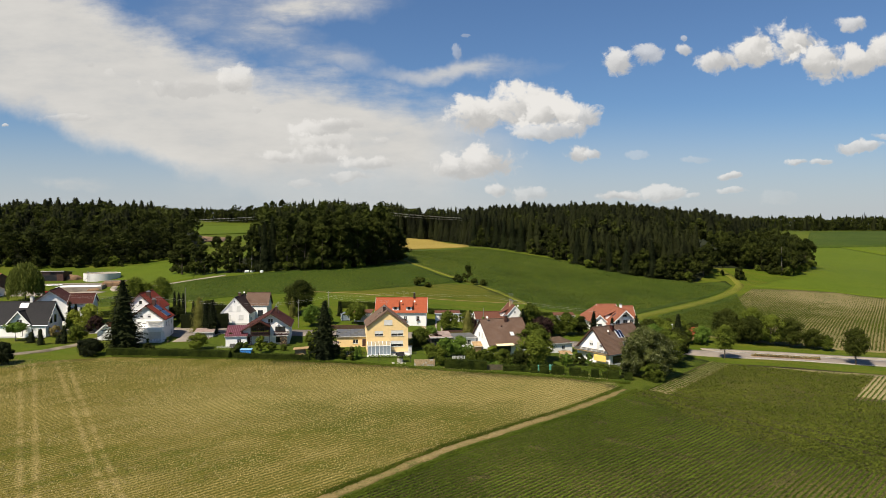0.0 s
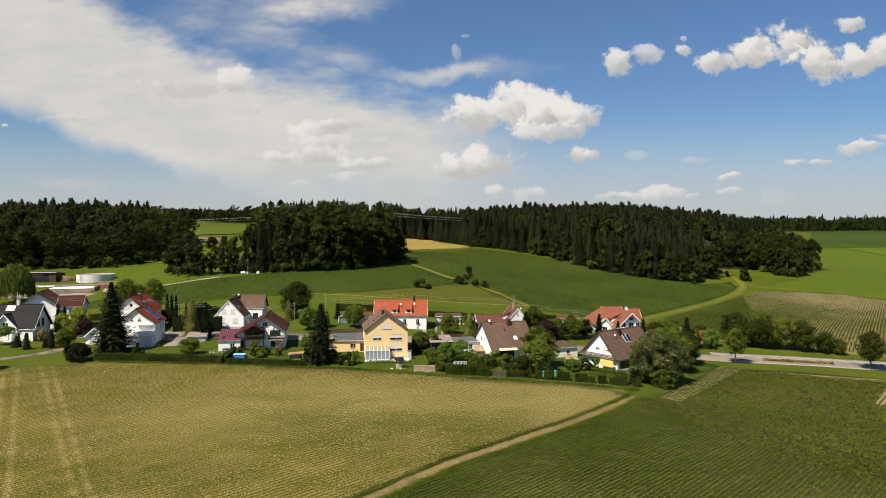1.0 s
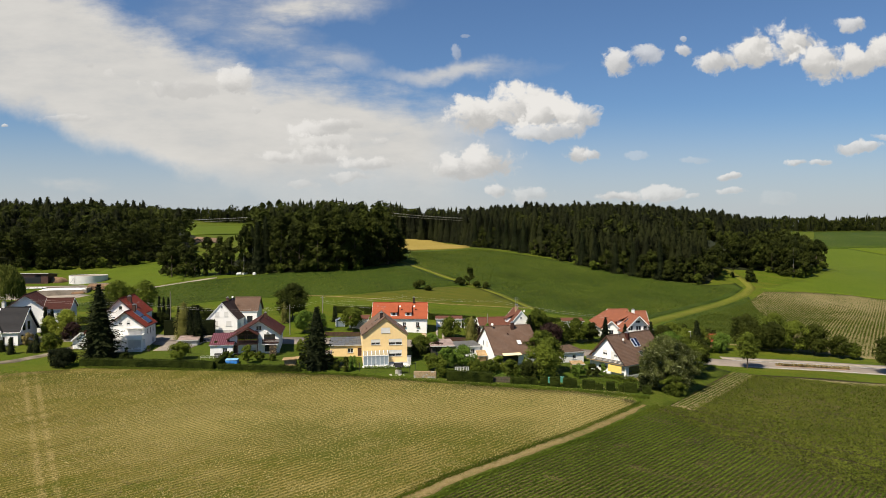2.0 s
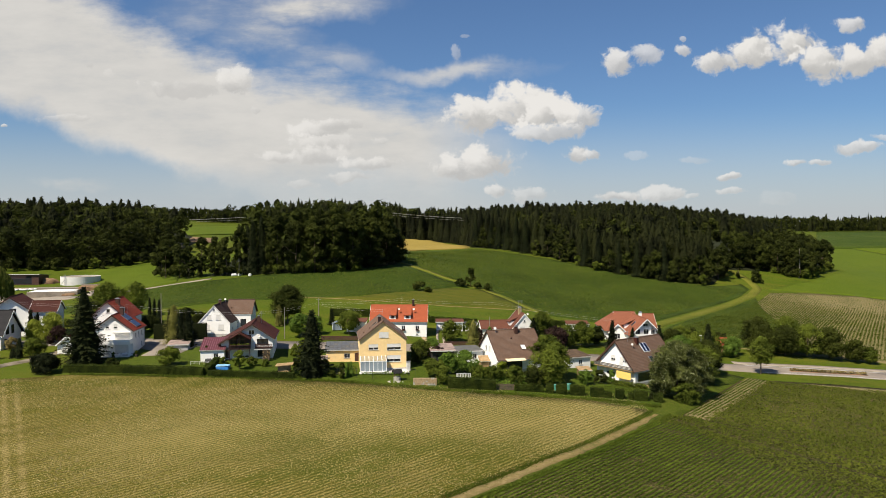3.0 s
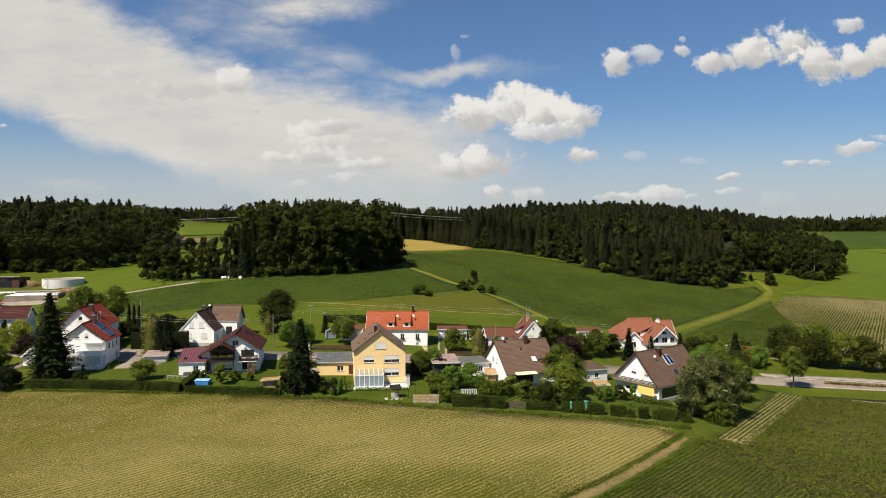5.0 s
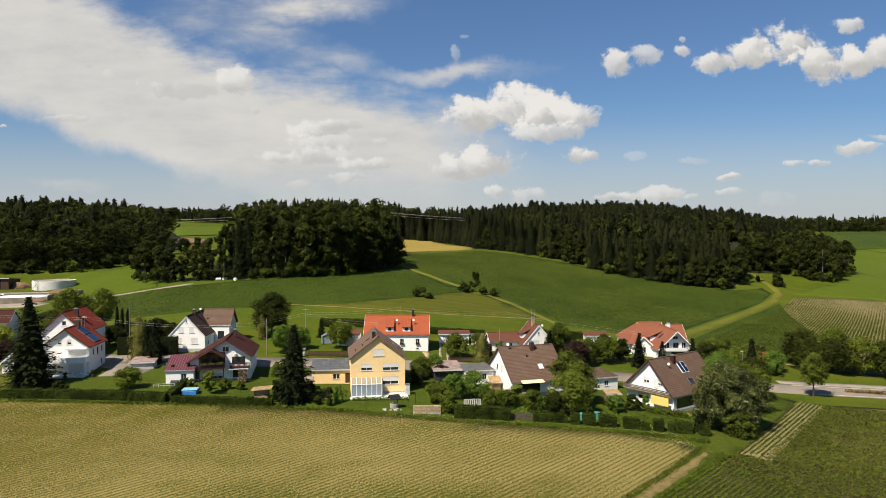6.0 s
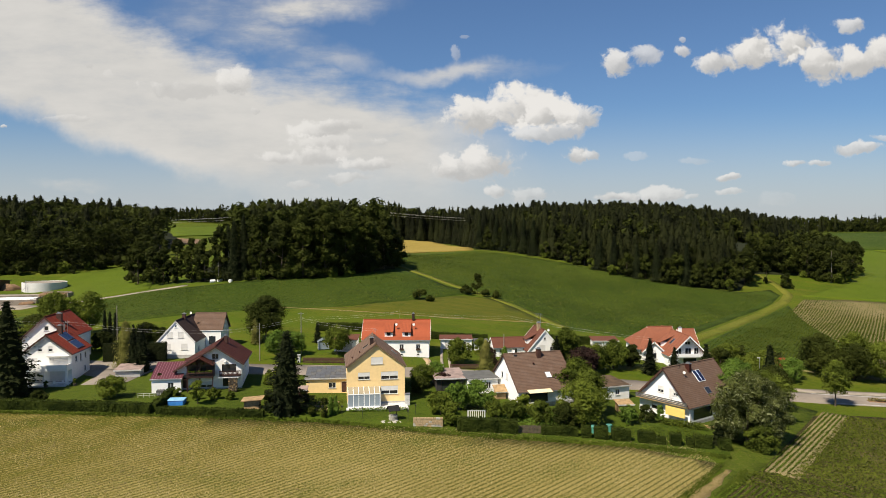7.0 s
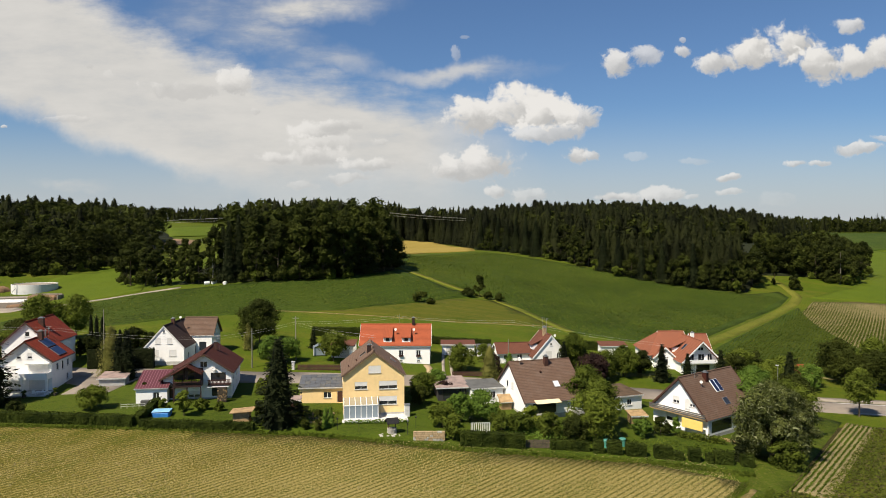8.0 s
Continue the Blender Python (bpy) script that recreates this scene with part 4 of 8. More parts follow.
def opening_part(kind, w, h, parent, m):
    """A window, door or blind that fills an opening; its origin is at the middle of the sill, it faces -y."""
    key = (kind, round(w, 2), round(h, 2))
    if key not in WINDOWS:
        f = 0.07
        ring = boxed((-w / 2, -w / 2 + f, 0.06, 0.13, 0, h), (w / 2 - f, w / 2, 0.06, 0.13, 0, h), (-w / 2, w / 2, 0.06, 0.13, 0, f), (-w / 2, w / 2, 0.06, 0.13, h - f, h))
        if kind in "wh" and w > 0.9:
            box(ring, -f / 2, f / 2, 0.065, 0.125, f, h - f)
        made = {"frame": ring, "pane": boxed((-w / 2 + f * 0.5, w / 2 - f * 0.5, 0.09, 0.11, f * 0.5, h - f * 0.5))}
        if kind in "wbh":
            made["sill"] = boxed((-w / 2 - 0.08, w / 2 + 0.08, -0.10, 0.06, -0.05, 0.0))
        if kind in "bh":
            low = 0.02 if kind == "b" else h * 0.42
            blind = boxed((-w / 2 + 0.03, w / 2 - 0.03, 0.02, 0.052, low, h - 0.01), bevel=0.008)
            made["blind"] = blind
        if kind == "d":
            made["leaf"] = boxed((-w / 2 + f, w / 2 - f, 0.05, 0.09, 0.02, h - f), (-w / 2 + 0.18, -w / 2 + 0.3, 0.0, 0.05, h * 0.45, h * 0.5))
        if kind == "g":
            leaf = bmesh.new()
            for i in range(5):
                box(leaf, -w / 2 + f, w / 2 - f, 0.04, 0.09, h * i / 5 + 0.01, h * (i + 0.94) / 5)
            made["leaf"] = leaf
        mats = {"frame": M_FRAME, "pane": M_GLASS, "sill": M_PALE, "blind": M_BLIND, "leaf": M_WOOD if kind == "d" else M_PALE}
        # in open barn and shed fronts this kind's dark pane stands for inner shade
        if kind == "o":
            mats["frame"] = M_WOOD
        WINDOWS[key] = {}
        for k, bm in made.items():
            me = bpy.data.meshes.new(k)
            bm.to_mesh(me), bm.free()
            me.materials.append(mats[k])
            WINDOWS[key][k] = me
    names = {"w": "window", "b": "window", "h": "window", "o": "window", "d": "door", "g": "garage_door"}
    labels = {"b": "window with its roller blind closed", "h": "window with its blind half down"}
    made = WINDOWS[key]
    ob = part(names[kind], made["frame"], None, parent, labels.get(kind, ""))
    ob.matrix_basis = m
    for k in made:
        if k != "frame":
            part(k, made[k], None, ob)
    return ob


def wall_face(bm, m, x0, x1, z0, z1, holes, tops=(), deep=0.14):
    """A wall from x0 to x1 with openings through it, cut off by lines a x + b z + c >= 0."""
    xs = sorted({x0, x1, *[h[0] - h[2] / 2 for h in holes], *[h[0] + h[2] / 2 for h in holes]})
    zs = sorted({z0, z1, *[h[1] for h in holes], *[h[1] + h[3] for h in holes]})
    for i in range(len(xs) - 1):
        for j in range(len(zs) - 1):
            cx, cz = (xs[i] + xs[i + 1]) / 2, (zs[j] + zs[j + 1]) / 2
            if any(abs(cx - h[0]) < h[2] / 2 and h[1] < cz < h[1] + h[3] for h in holes):
                continue
            poly = [(xs[i], zs[j]), (xs[i + 1], zs[j]), (xs[i + 1], zs[j + 1]), (xs[i], zs[j + 1])]
            for t in tops:
                poly = clip(poly, *t)
            if len(poly) >= 3:
                bm.faces.new([bm.verts.new(m @ Vector((x, 0, z))) for x, z in poly])
    for x, z, w, h, *_ in holes:
        c = [(x - w / 2, z), (x + w / 2, z), (x + w / 2, z + h), (x - w / 2, z + h)]
        for i in range(4):
            (ax, az), (bx, bz) = c[i], c[i - 1]
            bm.faces.new([bm.verts.new(m @ Vector(p)) for p in ((ax, 0, az), (bx, 0, bz), (bx, deep, bz), (ax, deep, az))])


def slab(name, mat, parent, m, x0, x1, y0, y1, thick=0.2, label=""):
    """A roof slope: x along the ridge, y down the slope."""
    ob = part(name, boxed((x0, x1, y0, y1, -thick, 0), bevel=0.03), mat, parent, label)
    ob.matrix_basis = m
    return ob


def house(m, wl, wr, length, eave_l, eave_r, ridge, wall, roof, openings, label, name="house", over=0.45, verge=0.45, trim=None, plinth=0.5, category="house", group=""):
    """A gabled house: origin under the ridge at the front gable, which faces -y; the ridge runs along +y.
    wl, wr: half widths; openings: front, back, left and right lists of (along, sill, width, height, kind)."""
    ob = thing(name, m, label, category, group)
    pl, pr = math.atan2(ridge - eave_l, wl), math.atan2(ridge - eave_r, wr)
    t = 0.2
    tops = [(math.sin(pl), -math.cos(pl), math.cos(pl) * ridge - t), (-math.sin(pr), -math.cos(pr), math.cos(pr) * ridge - t)]
    sides = {
        "front": (Matrix(), -wl, wr, ridge, tops),
        "back": (Matrix.Translation((0, length, 0)) @ Matrix.Rotation(math.pi, 4, "Z"), -wr, wl, ridge, [(-a, b, c) for a, b, c in tops]),
        "right": (Matrix.Translation((wr, 0, 0)) @ Matrix.Rotation(math.pi / 2, 4, "Z"), 0, length, eave_r - t / math.cos(pr), ()),
        "left": (Matrix.Translation((-wl, length, 0)) @ Matrix.Rotation(-math.pi / 2, 4, "Z"), 0, length, eave_l - t / math.cos(pl), ()),
    }
    bm = bmesh.new()
    for k, (f, x0, x1, z1, cut) in sides.items():
        holes = openings.get(k, ())
        wall_face(bm, f, x0, x1, -1.0, z1, holes, cut)
        for x, z, w, h, kind in holes:
            opening_part(kind, w, h, ob, f @ Matrix.Translation((x, 0, z)))
    bmesh.ops.remove_doubles(bm, verts=bm.verts, dist=0.001)
    bmesh.ops.recalc_face_normals(bm, faces=bm.faces)
    part("wall", bm, wall, ob)
    if plinth:
        part("plinth", boxed((-wl - 0.02, wr + 0.02, -0.02, length + 0.02, -1.0, plinth)), M_GREY, ob)
    cr, sr, cl, sl = math.cos(pr), math.sin(pr), math.cos(pl), math.sin(pl)
    mr = Matrix(((0, cr, sr, 0), (-1, 0, 0, 0), (0, -sr, cr, ridge), (0, 0, 0, 1)))
    ml = Matrix(((0, -cl, -sl, 0), (1, 0, 0, 0), (0, -sl, cl, ridge), (0, 0, 0, 1)))
    lr, ll = wr / cr + over, wl / cl + over
    slab("roof_slope", roof, ob, mr, -length - verge, verge, 0.0, lr)
    slab("roof_slope", roof, ob, ml, -verge, length + verge, 0.0, ll)
    part("ridge_cap", tube_bm(bmesh.new(), [(0, -verge, ridge), (0, length + verge, ridge)], [0.14, 0.14], 6), roof, ob)
    for f, a0, a1, s in ((mr, verge, verge + 0.04, lr), (mr, -length - verge - 0.04, -length - verge, lr), (ml, -verge - 0.04, -verge, ll), (ml, length + verge, length + verge + 0.04, ll)):
        b = part("bargeboard", boxed((a0, a1, -0.02, s, -0.26, 0.03)), trim or M_FRAME, ob)
        b.matrix_basis = f
    for f, a0, a1, s in ((mr, -length - verge, verge, lr), (ml, -verge, length + verge, ll)):
        g = part("gutter", tube_bm(bmesh.new(), [(a0, s + 0.05, -0.14), (a1, s + 0.05, -0.14)], [0.07, 0.07], 6), M_METAL, ob)
        g.matrix_basis = f
    return ob, mr, ml


def chimney(ob, x, y, z0, z1, mat=None, w=0.6, d=0.6):
    c = part("chimney", boxed((x - w / 2, x + w / 2, y - d / 2, y + d / 2, z0, z1), bevel=0.02), mat or M_WOOD, ob)
    part("cap", boxed((x - w / 2 - 0.07, x + w / 2 + 0.07, y - d / 2 - 0.07, y + d / 2 + 0.07, z1, z1 + 0.08), (x - w * 0.3, x + w * 0.3, y - d * 0.3, y + d * 0.3, z1 + 0.08, z1 + 0.3)), M_METAL, c)


def dish(ob, x, y, z, r=0.42, turn=0):
    bm = bmesh.new()
    bmesh.ops.create_uvsphere(bm, u_segments=14, v_segments=8, radius=r)
    bmesh.ops.delete(bm, geom=[v for v in bm.verts if v.co.z > -r * 0.55], context="VERTS")
    bmesh.ops.solidify(bm, geom=bm.faces, thickness=0.02)
    bmesh.ops.translate(bm, verts=bm.verts, vec=(0, 0, r))
    d = part("satellite_dish", bm, M_PALE, ob, "pale round satellite dish", True)
    d.matrix_basis = pose(x, y, z, 65, 0, turn)
    part("mast", tube_bm(bmesh.new(), [(x, y + 0.1, z - 0.9), (x, y + 0.1, z)], [0.03, 0.03], 5), M_METAL, ob)


def aerial(ob, x, y, z0, z1, bars=4):
    bm = tube_bm(bmesh.new(), [(x, y, z0), (x, y, z1)], [0.035, 0.03], 5)
    for i in range(bars):
        z = z1 - 0.15 - 0.28 * i
        tube_bm(bm, [(x - 0.5, y, z), (x + 0.5, y, z)], [0.018, 0.018], 4)
    part("aerial", bm, M_METAL, ob, "thin roof aerial")


def on_slope(name, ob, f, x, y, w, h, mat, rise=0.08, frame=None, label=""):
    """A skylight or panel on a roof slope; x along the ridge, y down the slope, from its middle."""
    p = part(name, boxed((x - w / 2 - 0.06, x + w / 2 + 0.06, y - h / 2 - 0.06, y + h / 2 + 0.06, 0.0, rise)), frame or M_METAL, ob, label)
    p.matrix_basis = f
    part("pane", boxed((x - w / 2, x + w / 2, y - h / 2, y + h / 2, rise, rise + 0.012)), mat, p)
    return p


def flat_building(m, w, d, h, wall, roof, openings, label, name="garage", rise=0.0, over=0.3, category="garage", thick=0.16):
    """A low building with a flat or gently sloping roof; the front faces -y and stands at y = 0."""
    ob = thing(name, m, label, category)
    bm = bmesh.new()
    for k, f, x0, x1 in (("front", Matrix(), -w / 2, w / 2), ("right", Matrix.Translation((w / 2, 0, 0)) @ Matrix.Rotation(math.pi / 2, 4, "Z"), 0, d),
                         ("left", Matrix.Translation((-w / 2, d, 0)) @ Matrix.Rotation(-math.pi / 2, 4, "Z"), 0, d), ("back", Matrix.Translation((0, d, 0)) @ Matrix.Rotation(math.pi, 4, "Z"), -w / 2, w / 2)):
        top = {"front": h, "back": h + rise}.get(k, h + max(rise, 0))
        cut = [(rise / d, -1, h)] if k == "right" and rise else [(-rise / d, -1, h + rise)] if k == "left" and rise else ()
        holes = openings.get(k, ())
        wall_face(bm, f, x0, x1, -1.0, top, holes, cut)
        for x, z, ww, hh, kind in holes:
            opening_part(kind, ww, hh, ob, f @ Matrix.Translation((x, 0, z)))
    bmesh.ops.recalc_face_normals(bm, faces=bm.faces)
    part("wall", bm, wall, ob)
    r = part("roof", boxed((-w / 2 - over, w / 2 + over, -over, math.hypot(d, rise) + over, 0, thick), bevel=0.02), roof, ob)
    r.matrix_basis = Matrix.Translation((0, 0, h)) @ Matrix.Rotation(math.atan2(rise, d), 4, "X")
    part("fascia", boxed((-w / 2 - over - 0.02, w / 2 + over + 0.02, -over - 0.04, -over, -0.06, thick + 0.02)), M_PALE, ob).matrix_basis = r.matrix_basis.copy()
    return ob


def at(x, y, turn, sink=0.0):
    return pose(x, y, float(land(x, y)) - sink, 0, 0, turn)


def bench_table(x, y, turn=0, name="garden_table"):
    ob = thing(name, at(x, y, turn), "white garden table on the terrace", "table")
    part("tabletop", boxed((-0.9, 0.9, -0.45, 0.45, 0.70, 0.75), bevel=0.01), M_FRAME, ob)
    for sx in (-0.8, 0.8):
        for sy in (-0.38, 0.38):
            part("leg", boxed((sx - 0.03, sx + 0.03, sy - 0.03, sy + 0.03, 0, 0.7)), M_FRAME, ob)
    return ob


# white house with red roof and solar panels
A, mr, ml = house(at(-81.6, 188.8, 7), 4.75, 4.75, 9.3, 6.1, 6.1, 9.75, M_WHITE, T_RED,
                  {"front": [(-1.2, 6.35, 0.85, 1.05, "h"), (0.75, 6.35, 0.85, 1.05, "h"), (-2.6, 3.75, 1.7, 1.3, "b"), (2.3, 3.0, 3.6, 2.1, "b"), (-2.2, 0.4, 2.6, 2.2, "b"), (2.2, 0.4, 3.4, 2.2, "b")],
                   "right": [(2.4, 3.7, 1.0, 1.3, "w"), (7.2, 3.7, 1.0, 1.3, "w"), (4.8, 3.4, 0.8, 1.7, "w"), (7.0, 0.9, 1.0, 1.3, "w")]},
                  "white rendered house with a dark red tiled roof and solar panels", over=0.55, trim=M_WOOD, plinth=0.3)
for i in (0, 1):
    p = on_slope("solar_panel", A, mr, -5.4 + 0.1 * i, 2.0 + 2.6 * i, 3.4, 2.15, M_SOLAR, 0.14, M_METAL, "dark blue solar panel")
chimney(A, 0.6, 5.0, 8.6, 10.9, M_WOOD, 0.9, 0.7)
chimney(A, 0.4, 7.6, 8.8, 10.6, M_METAL, 0.25, 0.25)
aerial(A, 1.2, 7.2, 8.8, 11.6, 2)
balcony = part("balcony", boxed((-4.9, 4.75, -2.4, 0.0, 2.75, 2.98), (-4.9, 4.75, -2.4, -2.28, 2.98, 3.95), (-4.9, -4.78, -2.4, 0, 2.98, 3.95), (4.63, 4.75, -2.4, 0, 2.98, 3.95)), M_WHITE, A, "white solid balcony on square posts")
for x in (-4.75, 0.2, 4.6):
    part("post", boxed((x - 0.15, x + 0.15, -2.38, -2.08, -0.6, 2.75)), M_WHITE, balcony)
part("canopy", boxed((0.2, 4.5, -0.9, 0.0, 5.35, 5.5)), M_PALE, A)
part("terrace", boxed((-5.0, 4.9, -3.6, 0.0, -0.8, 0.12)), M_PALE, A)
house(at(-88.5, 200.5, 7), 4.8, 4.8, 12.5, 6.9, 6.9, 11.3, M_WHITE, T_RED,
      {"front": [(-1.6, 4.6, 1.1, 1.2, "w"), (0.2, 8.2, 0.9, 1.0, "w"), (0.8, 5.0, 1.4, 1.7, "o"), (-1.8, 1.6, 1.2, 1.2, "w")]}, "white house with a dark red roof behind a neighbour", trim=M_WOOD, plinth=0.3)[0]
A2 = bpy.data.objects["house.001"]
chimney(A2, 1.3, 4.0, 9.6, 11.5, M_WOOD, 1.1, 0.7)
house(at(-93.0, 189.5, 7), 2.4, 2.4, 7, 2.5, 2.5, 4.6, M_WHITE, T_RED, {"front": [(0, 0.1, 2.6, 2.1, "g")]}, "small white garage with a red tiled roof", "garage", plinth=0.0, category="garage")
flat_building(at(-67.2, 192.8, 10), 4.8, 4.6, 1.5, M_GREY, M_PINKGREY, {}, "low shed with a sloping pinkish roof", "garden_shed", rise=0.4, category="shed")
bench_table(-77.5, 186.6, 8)
for i, (x, y) in enumerate([(-78.9, 186.5), (-76.1, 186.9), (-77.9, 187.5)]):
    c = thing("garden_chair", at(x, y, i * 120 + 20), "white plastic garden chair", "chair", "chairs round the garden table")
    part("seat", boxed((-0.24, 0.24, -0.24, 0.24, 0.42, 0.46), bevel=0.01), M_FRAME, c)
    part("backrest", boxed((-0.24, 0.24, 0.2, 0.25, 0.46, 0.92), bevel=0.01), M_FRAME, c)
    for sx in (-0.2, 0.2):
        for sy in (-0.2, 0.2):
            part("leg", boxed((sx - 0.02, sx + 0.02, sy - 0.02, sy + 0.02, 0, 0.42)), M_FRAME, c)

# white house with dark roof and wing, behind the road
B, mr, ml = house(at(-63.2, 208.4, 2), 4.3, 4.3, 13, 4.0, 4.0, 8.7, M_WHITE, T_DARK,
                  {"front": [(-1.3, 4.7, 1.2, 1.35, "b"), (1.2, 4.7, 1.2, 1.35, "b"), (-1.9, 2.0, 1.5, 1.4, "b"), (1.9, 2.0, 1.5, 1.4, "b"), (-2.0, 0.2, 0.8, 0.4, "w"), (1.9, 0.2, 0.8, 0.4, "w"), (0.0, 7.1, 0.45, 0.6, "w")],
                   "right": [(3.0, 1.2, 1.0, 1.3, "w"), (8.0, 1.0, 1.0, 2.0, "d")]}, "white rendered house with a steep dark brown roof", over=0.3, verge=0.12, trim=M_PALE, plinth=0.85)
chimney(B, 0.1, 5.5, 7.8, 9.6, M_WOOD, 0.7, 0.7)
dish(B, 0.9, 8.0, 9.5)
wing, mr, ml = house(at(-55.6, 220.0, 92), 3.4, 3.4, 6.6, 4.6, 4.6, 8.2, M_WHITE, T_BROWN, {"left": [(2.0, 1.0, 1.2, 1.3, "w"), (4.5, 0.9, 1.6, 2.0, "o")]}, "white side wing with a brown tiled roof", "annex", over=0.3, trim=M_WOOD, plinth=0.0, category="annex")

# chalet with balconies and maroon roof
C, mr, ml = house(at(-46.4, 185.4, 9), 7.3, 4.75, 12.0, 4.3, 5.4, 8.6, M_WHITE, T_MAROON,
                  {"front": [(-0.2, 5.9, 1.3, 1.1, "w"), (2.4, 3.25, 2.7, 1.6, "o"), (-5.9, 0.35, 0.9, 2.0, "d"), (2.6, 0.5, 2.8, 1.8, "o"), (-1.9, 0.4, 2.2, 1.2, "h"), (-4.6, 3.3, 1.6, 2.1, "o"), (-2.6, 3.3, 1.6, 2.1, "o")],
                   "right": [(2.5, 3.2, 1.0, 1.4, "w"), (6.5, 3.2, 1.0, 1.4, "w"), (3.0, 0.7, 0.9, 1.3, "w"), (7.5, 0.7, 0.9, 1.3, "w")]},
                  "white chalet-style house with maroon roof and wooden balconies", over=0.8, verge=0.9, trim=M_WOOD, plinth=0.3)
chimney(C, 0.8, 7.0, 7.6, 9.5, M_WOOD)
aerial(C, 1.4, 7.5, 7.6, 10.8, 3)
dish(C, 1.6, -0.25, 5.6, 0.5)
porch = part("balcony", boxed((-5.2, -0.3, -2.0, 0.0, 2.75, 2.95)), M_REDWOOD, C, "dark brown wooden balcony")
for k in range(4):
    part("rail", boxed((-5.2, -0.3, -2.06, -2.0, 2.72 + k * 0.27, 2.94 + k * 0.27)), M_REDWOOD, porch)
for k in range(3):
    box_ = part("flower_box", boxed((-4.9 + k * 1.55, -3.6 + k * 1.55, -2.30, -2.08, 3.62, 3.84)), M_WOOD, porch, "window box with green plants")
    V, F = cards(np.random.default_rng(k).uniform((-4.9 + k * 1.55, -2.34, 3.8), (-3.6 + k * 1.55, -2.06, 4.15), (70, 3)), np.random.default_rng(k + 9).normal(size=(70, 3)), 0.11, np.random.default_rng(k))
    part("plants", mesh_of("plants", V, F, [L_OAK]), None, box_)
for x in (-5.1, -2.8, -0.4):
    part("post", boxed((x - 0.1, x + 0.1, -1.98, -1.78, -0.5, 6.0)), M_REDWOOD, porch)
# dark boards added on the white wall for the shade of a deep loggia
part("cladding", boxed((-3.8, -3.4, -0.05, -0.004, 3.3, 5.4), (-1.8, -0.3, -0.05, -0.004, 3.3, 5.4), (-5.0, -0.3, -0.05, -0.004, 5.4, 5.9), (-5.2, -0.3, -0.05, -0.004, 2.95, 3.3)), M_REDWOOD, C, "dark wooden boards that stand for the shade behind the balcony")
part("tie_beam", boxed((-5.2, -0.3, -1.96, -1.80, 5.0, 5.2)), M_REDWOOD, porch)
part("end_rail", boxed((-5.22, -5.14, -2.0, 0.0, 2.75, 3.8), (-0.36, -0.28, -2.0, 0.0, 2.75, 3.8)), M_REDWOOD, porch)
side = part("balcony", boxed((0.7, 4.75, -1.3, 0.0, 2.75, 2.92), (0.7, 4.75, -1.34, -1.26, 3.68, 3.8)), M_REDWOOD, C, "dark brown wooden balcony with slats")
for i in range(17):
    part("slat", boxed((0.75 + i * 0.24, 0.9 + i * 0.24, -1.32, -1.26, 2.8, 3.72)), M_REDWOOD, side)
p = slab("porch_roof", T_MAROON, C, Matrix.Translation((-2.75, -1.2, 6.75)) @ Matrix.Rotation(radians(30), 4, "Y"), 0.0, 3.1, -1.5, 1.6)
p = slab("porch_roof", T_MAROON, C, Matrix.Translation((-2.75, -1.2, 6.75)) @ Matrix.Rotation(radians(-30), 4, "Y"), -3.1, 0.0, -1.5, 1.6)
part("awning", boxed((0.6, 4.5, -1.6, 0.0, 2.45, 2.55)), M_TARP, C, "white awning below the balcony")
pile = part("log_pile", boxed((2.55, 4.25, -2.5, -2.4, -0.3, 0.0), (2.55, 4.25, -2.1, -2.0, -0.3, 0.0)), M_WOOD, C, "tall stack of split logs under the balcony")
rng = np.random.default_rng(5)
for k in range(11):
    for q in range(6):
        r_ = rng.uniform(0.11, 0.15)
        x_, z_ = 2.72 + q * 0.27 + 0.13 * (k % 2) + rng.normal() * 0.02, 0.13 + k * 0.235 + rng.normal() * 0.012
        part("log", tube_bm(bmesh.new(), [(x_, -2.0, z_), (x_, -2.62 + rng.normal() * 0.04, z_)], [r_, r_], 7), (M_LWOOD, M_BARK, M_BARK)[int(rng.integers(3))], pile)
hood = part("entrance_hood", boxed((-6.7, -5.1, -1.1, 0.0, 2.3, 2.42)), M_WOOD, C, "small dark gabled hood over the door")
for s_ in (1, -1):
    part("hood_slope", boxed((0.0, 1.15, -1.25, 0.0, -0.08, 0.0), m=Matrix.Translation((-5.9, 0, 3.15)) @ Matrix.Diagonal((s_, 1, 1, 1)) @ Matrix.Rotation(radians(38), 4, "Y")), T_ANTHRA, hood)
for x in (-6.6, -5.2):
    part("hood_post", boxed((x - 0.05, x + 0.05, -1.08, -0.98, -0.4, 2.3)), M_WOOD, hood)
annex_c = flat_building(at(-55.0, 182.3, 9), 5.4, 6.0, 2.7, M_WHITE, M_STRIPE, {"front": [(0.8, 0.9, 1.1, 1.1, "w")]}, "low white annex with a striped maroon metal roof", "annex", rise=2.0, over=0.25, category="annex")

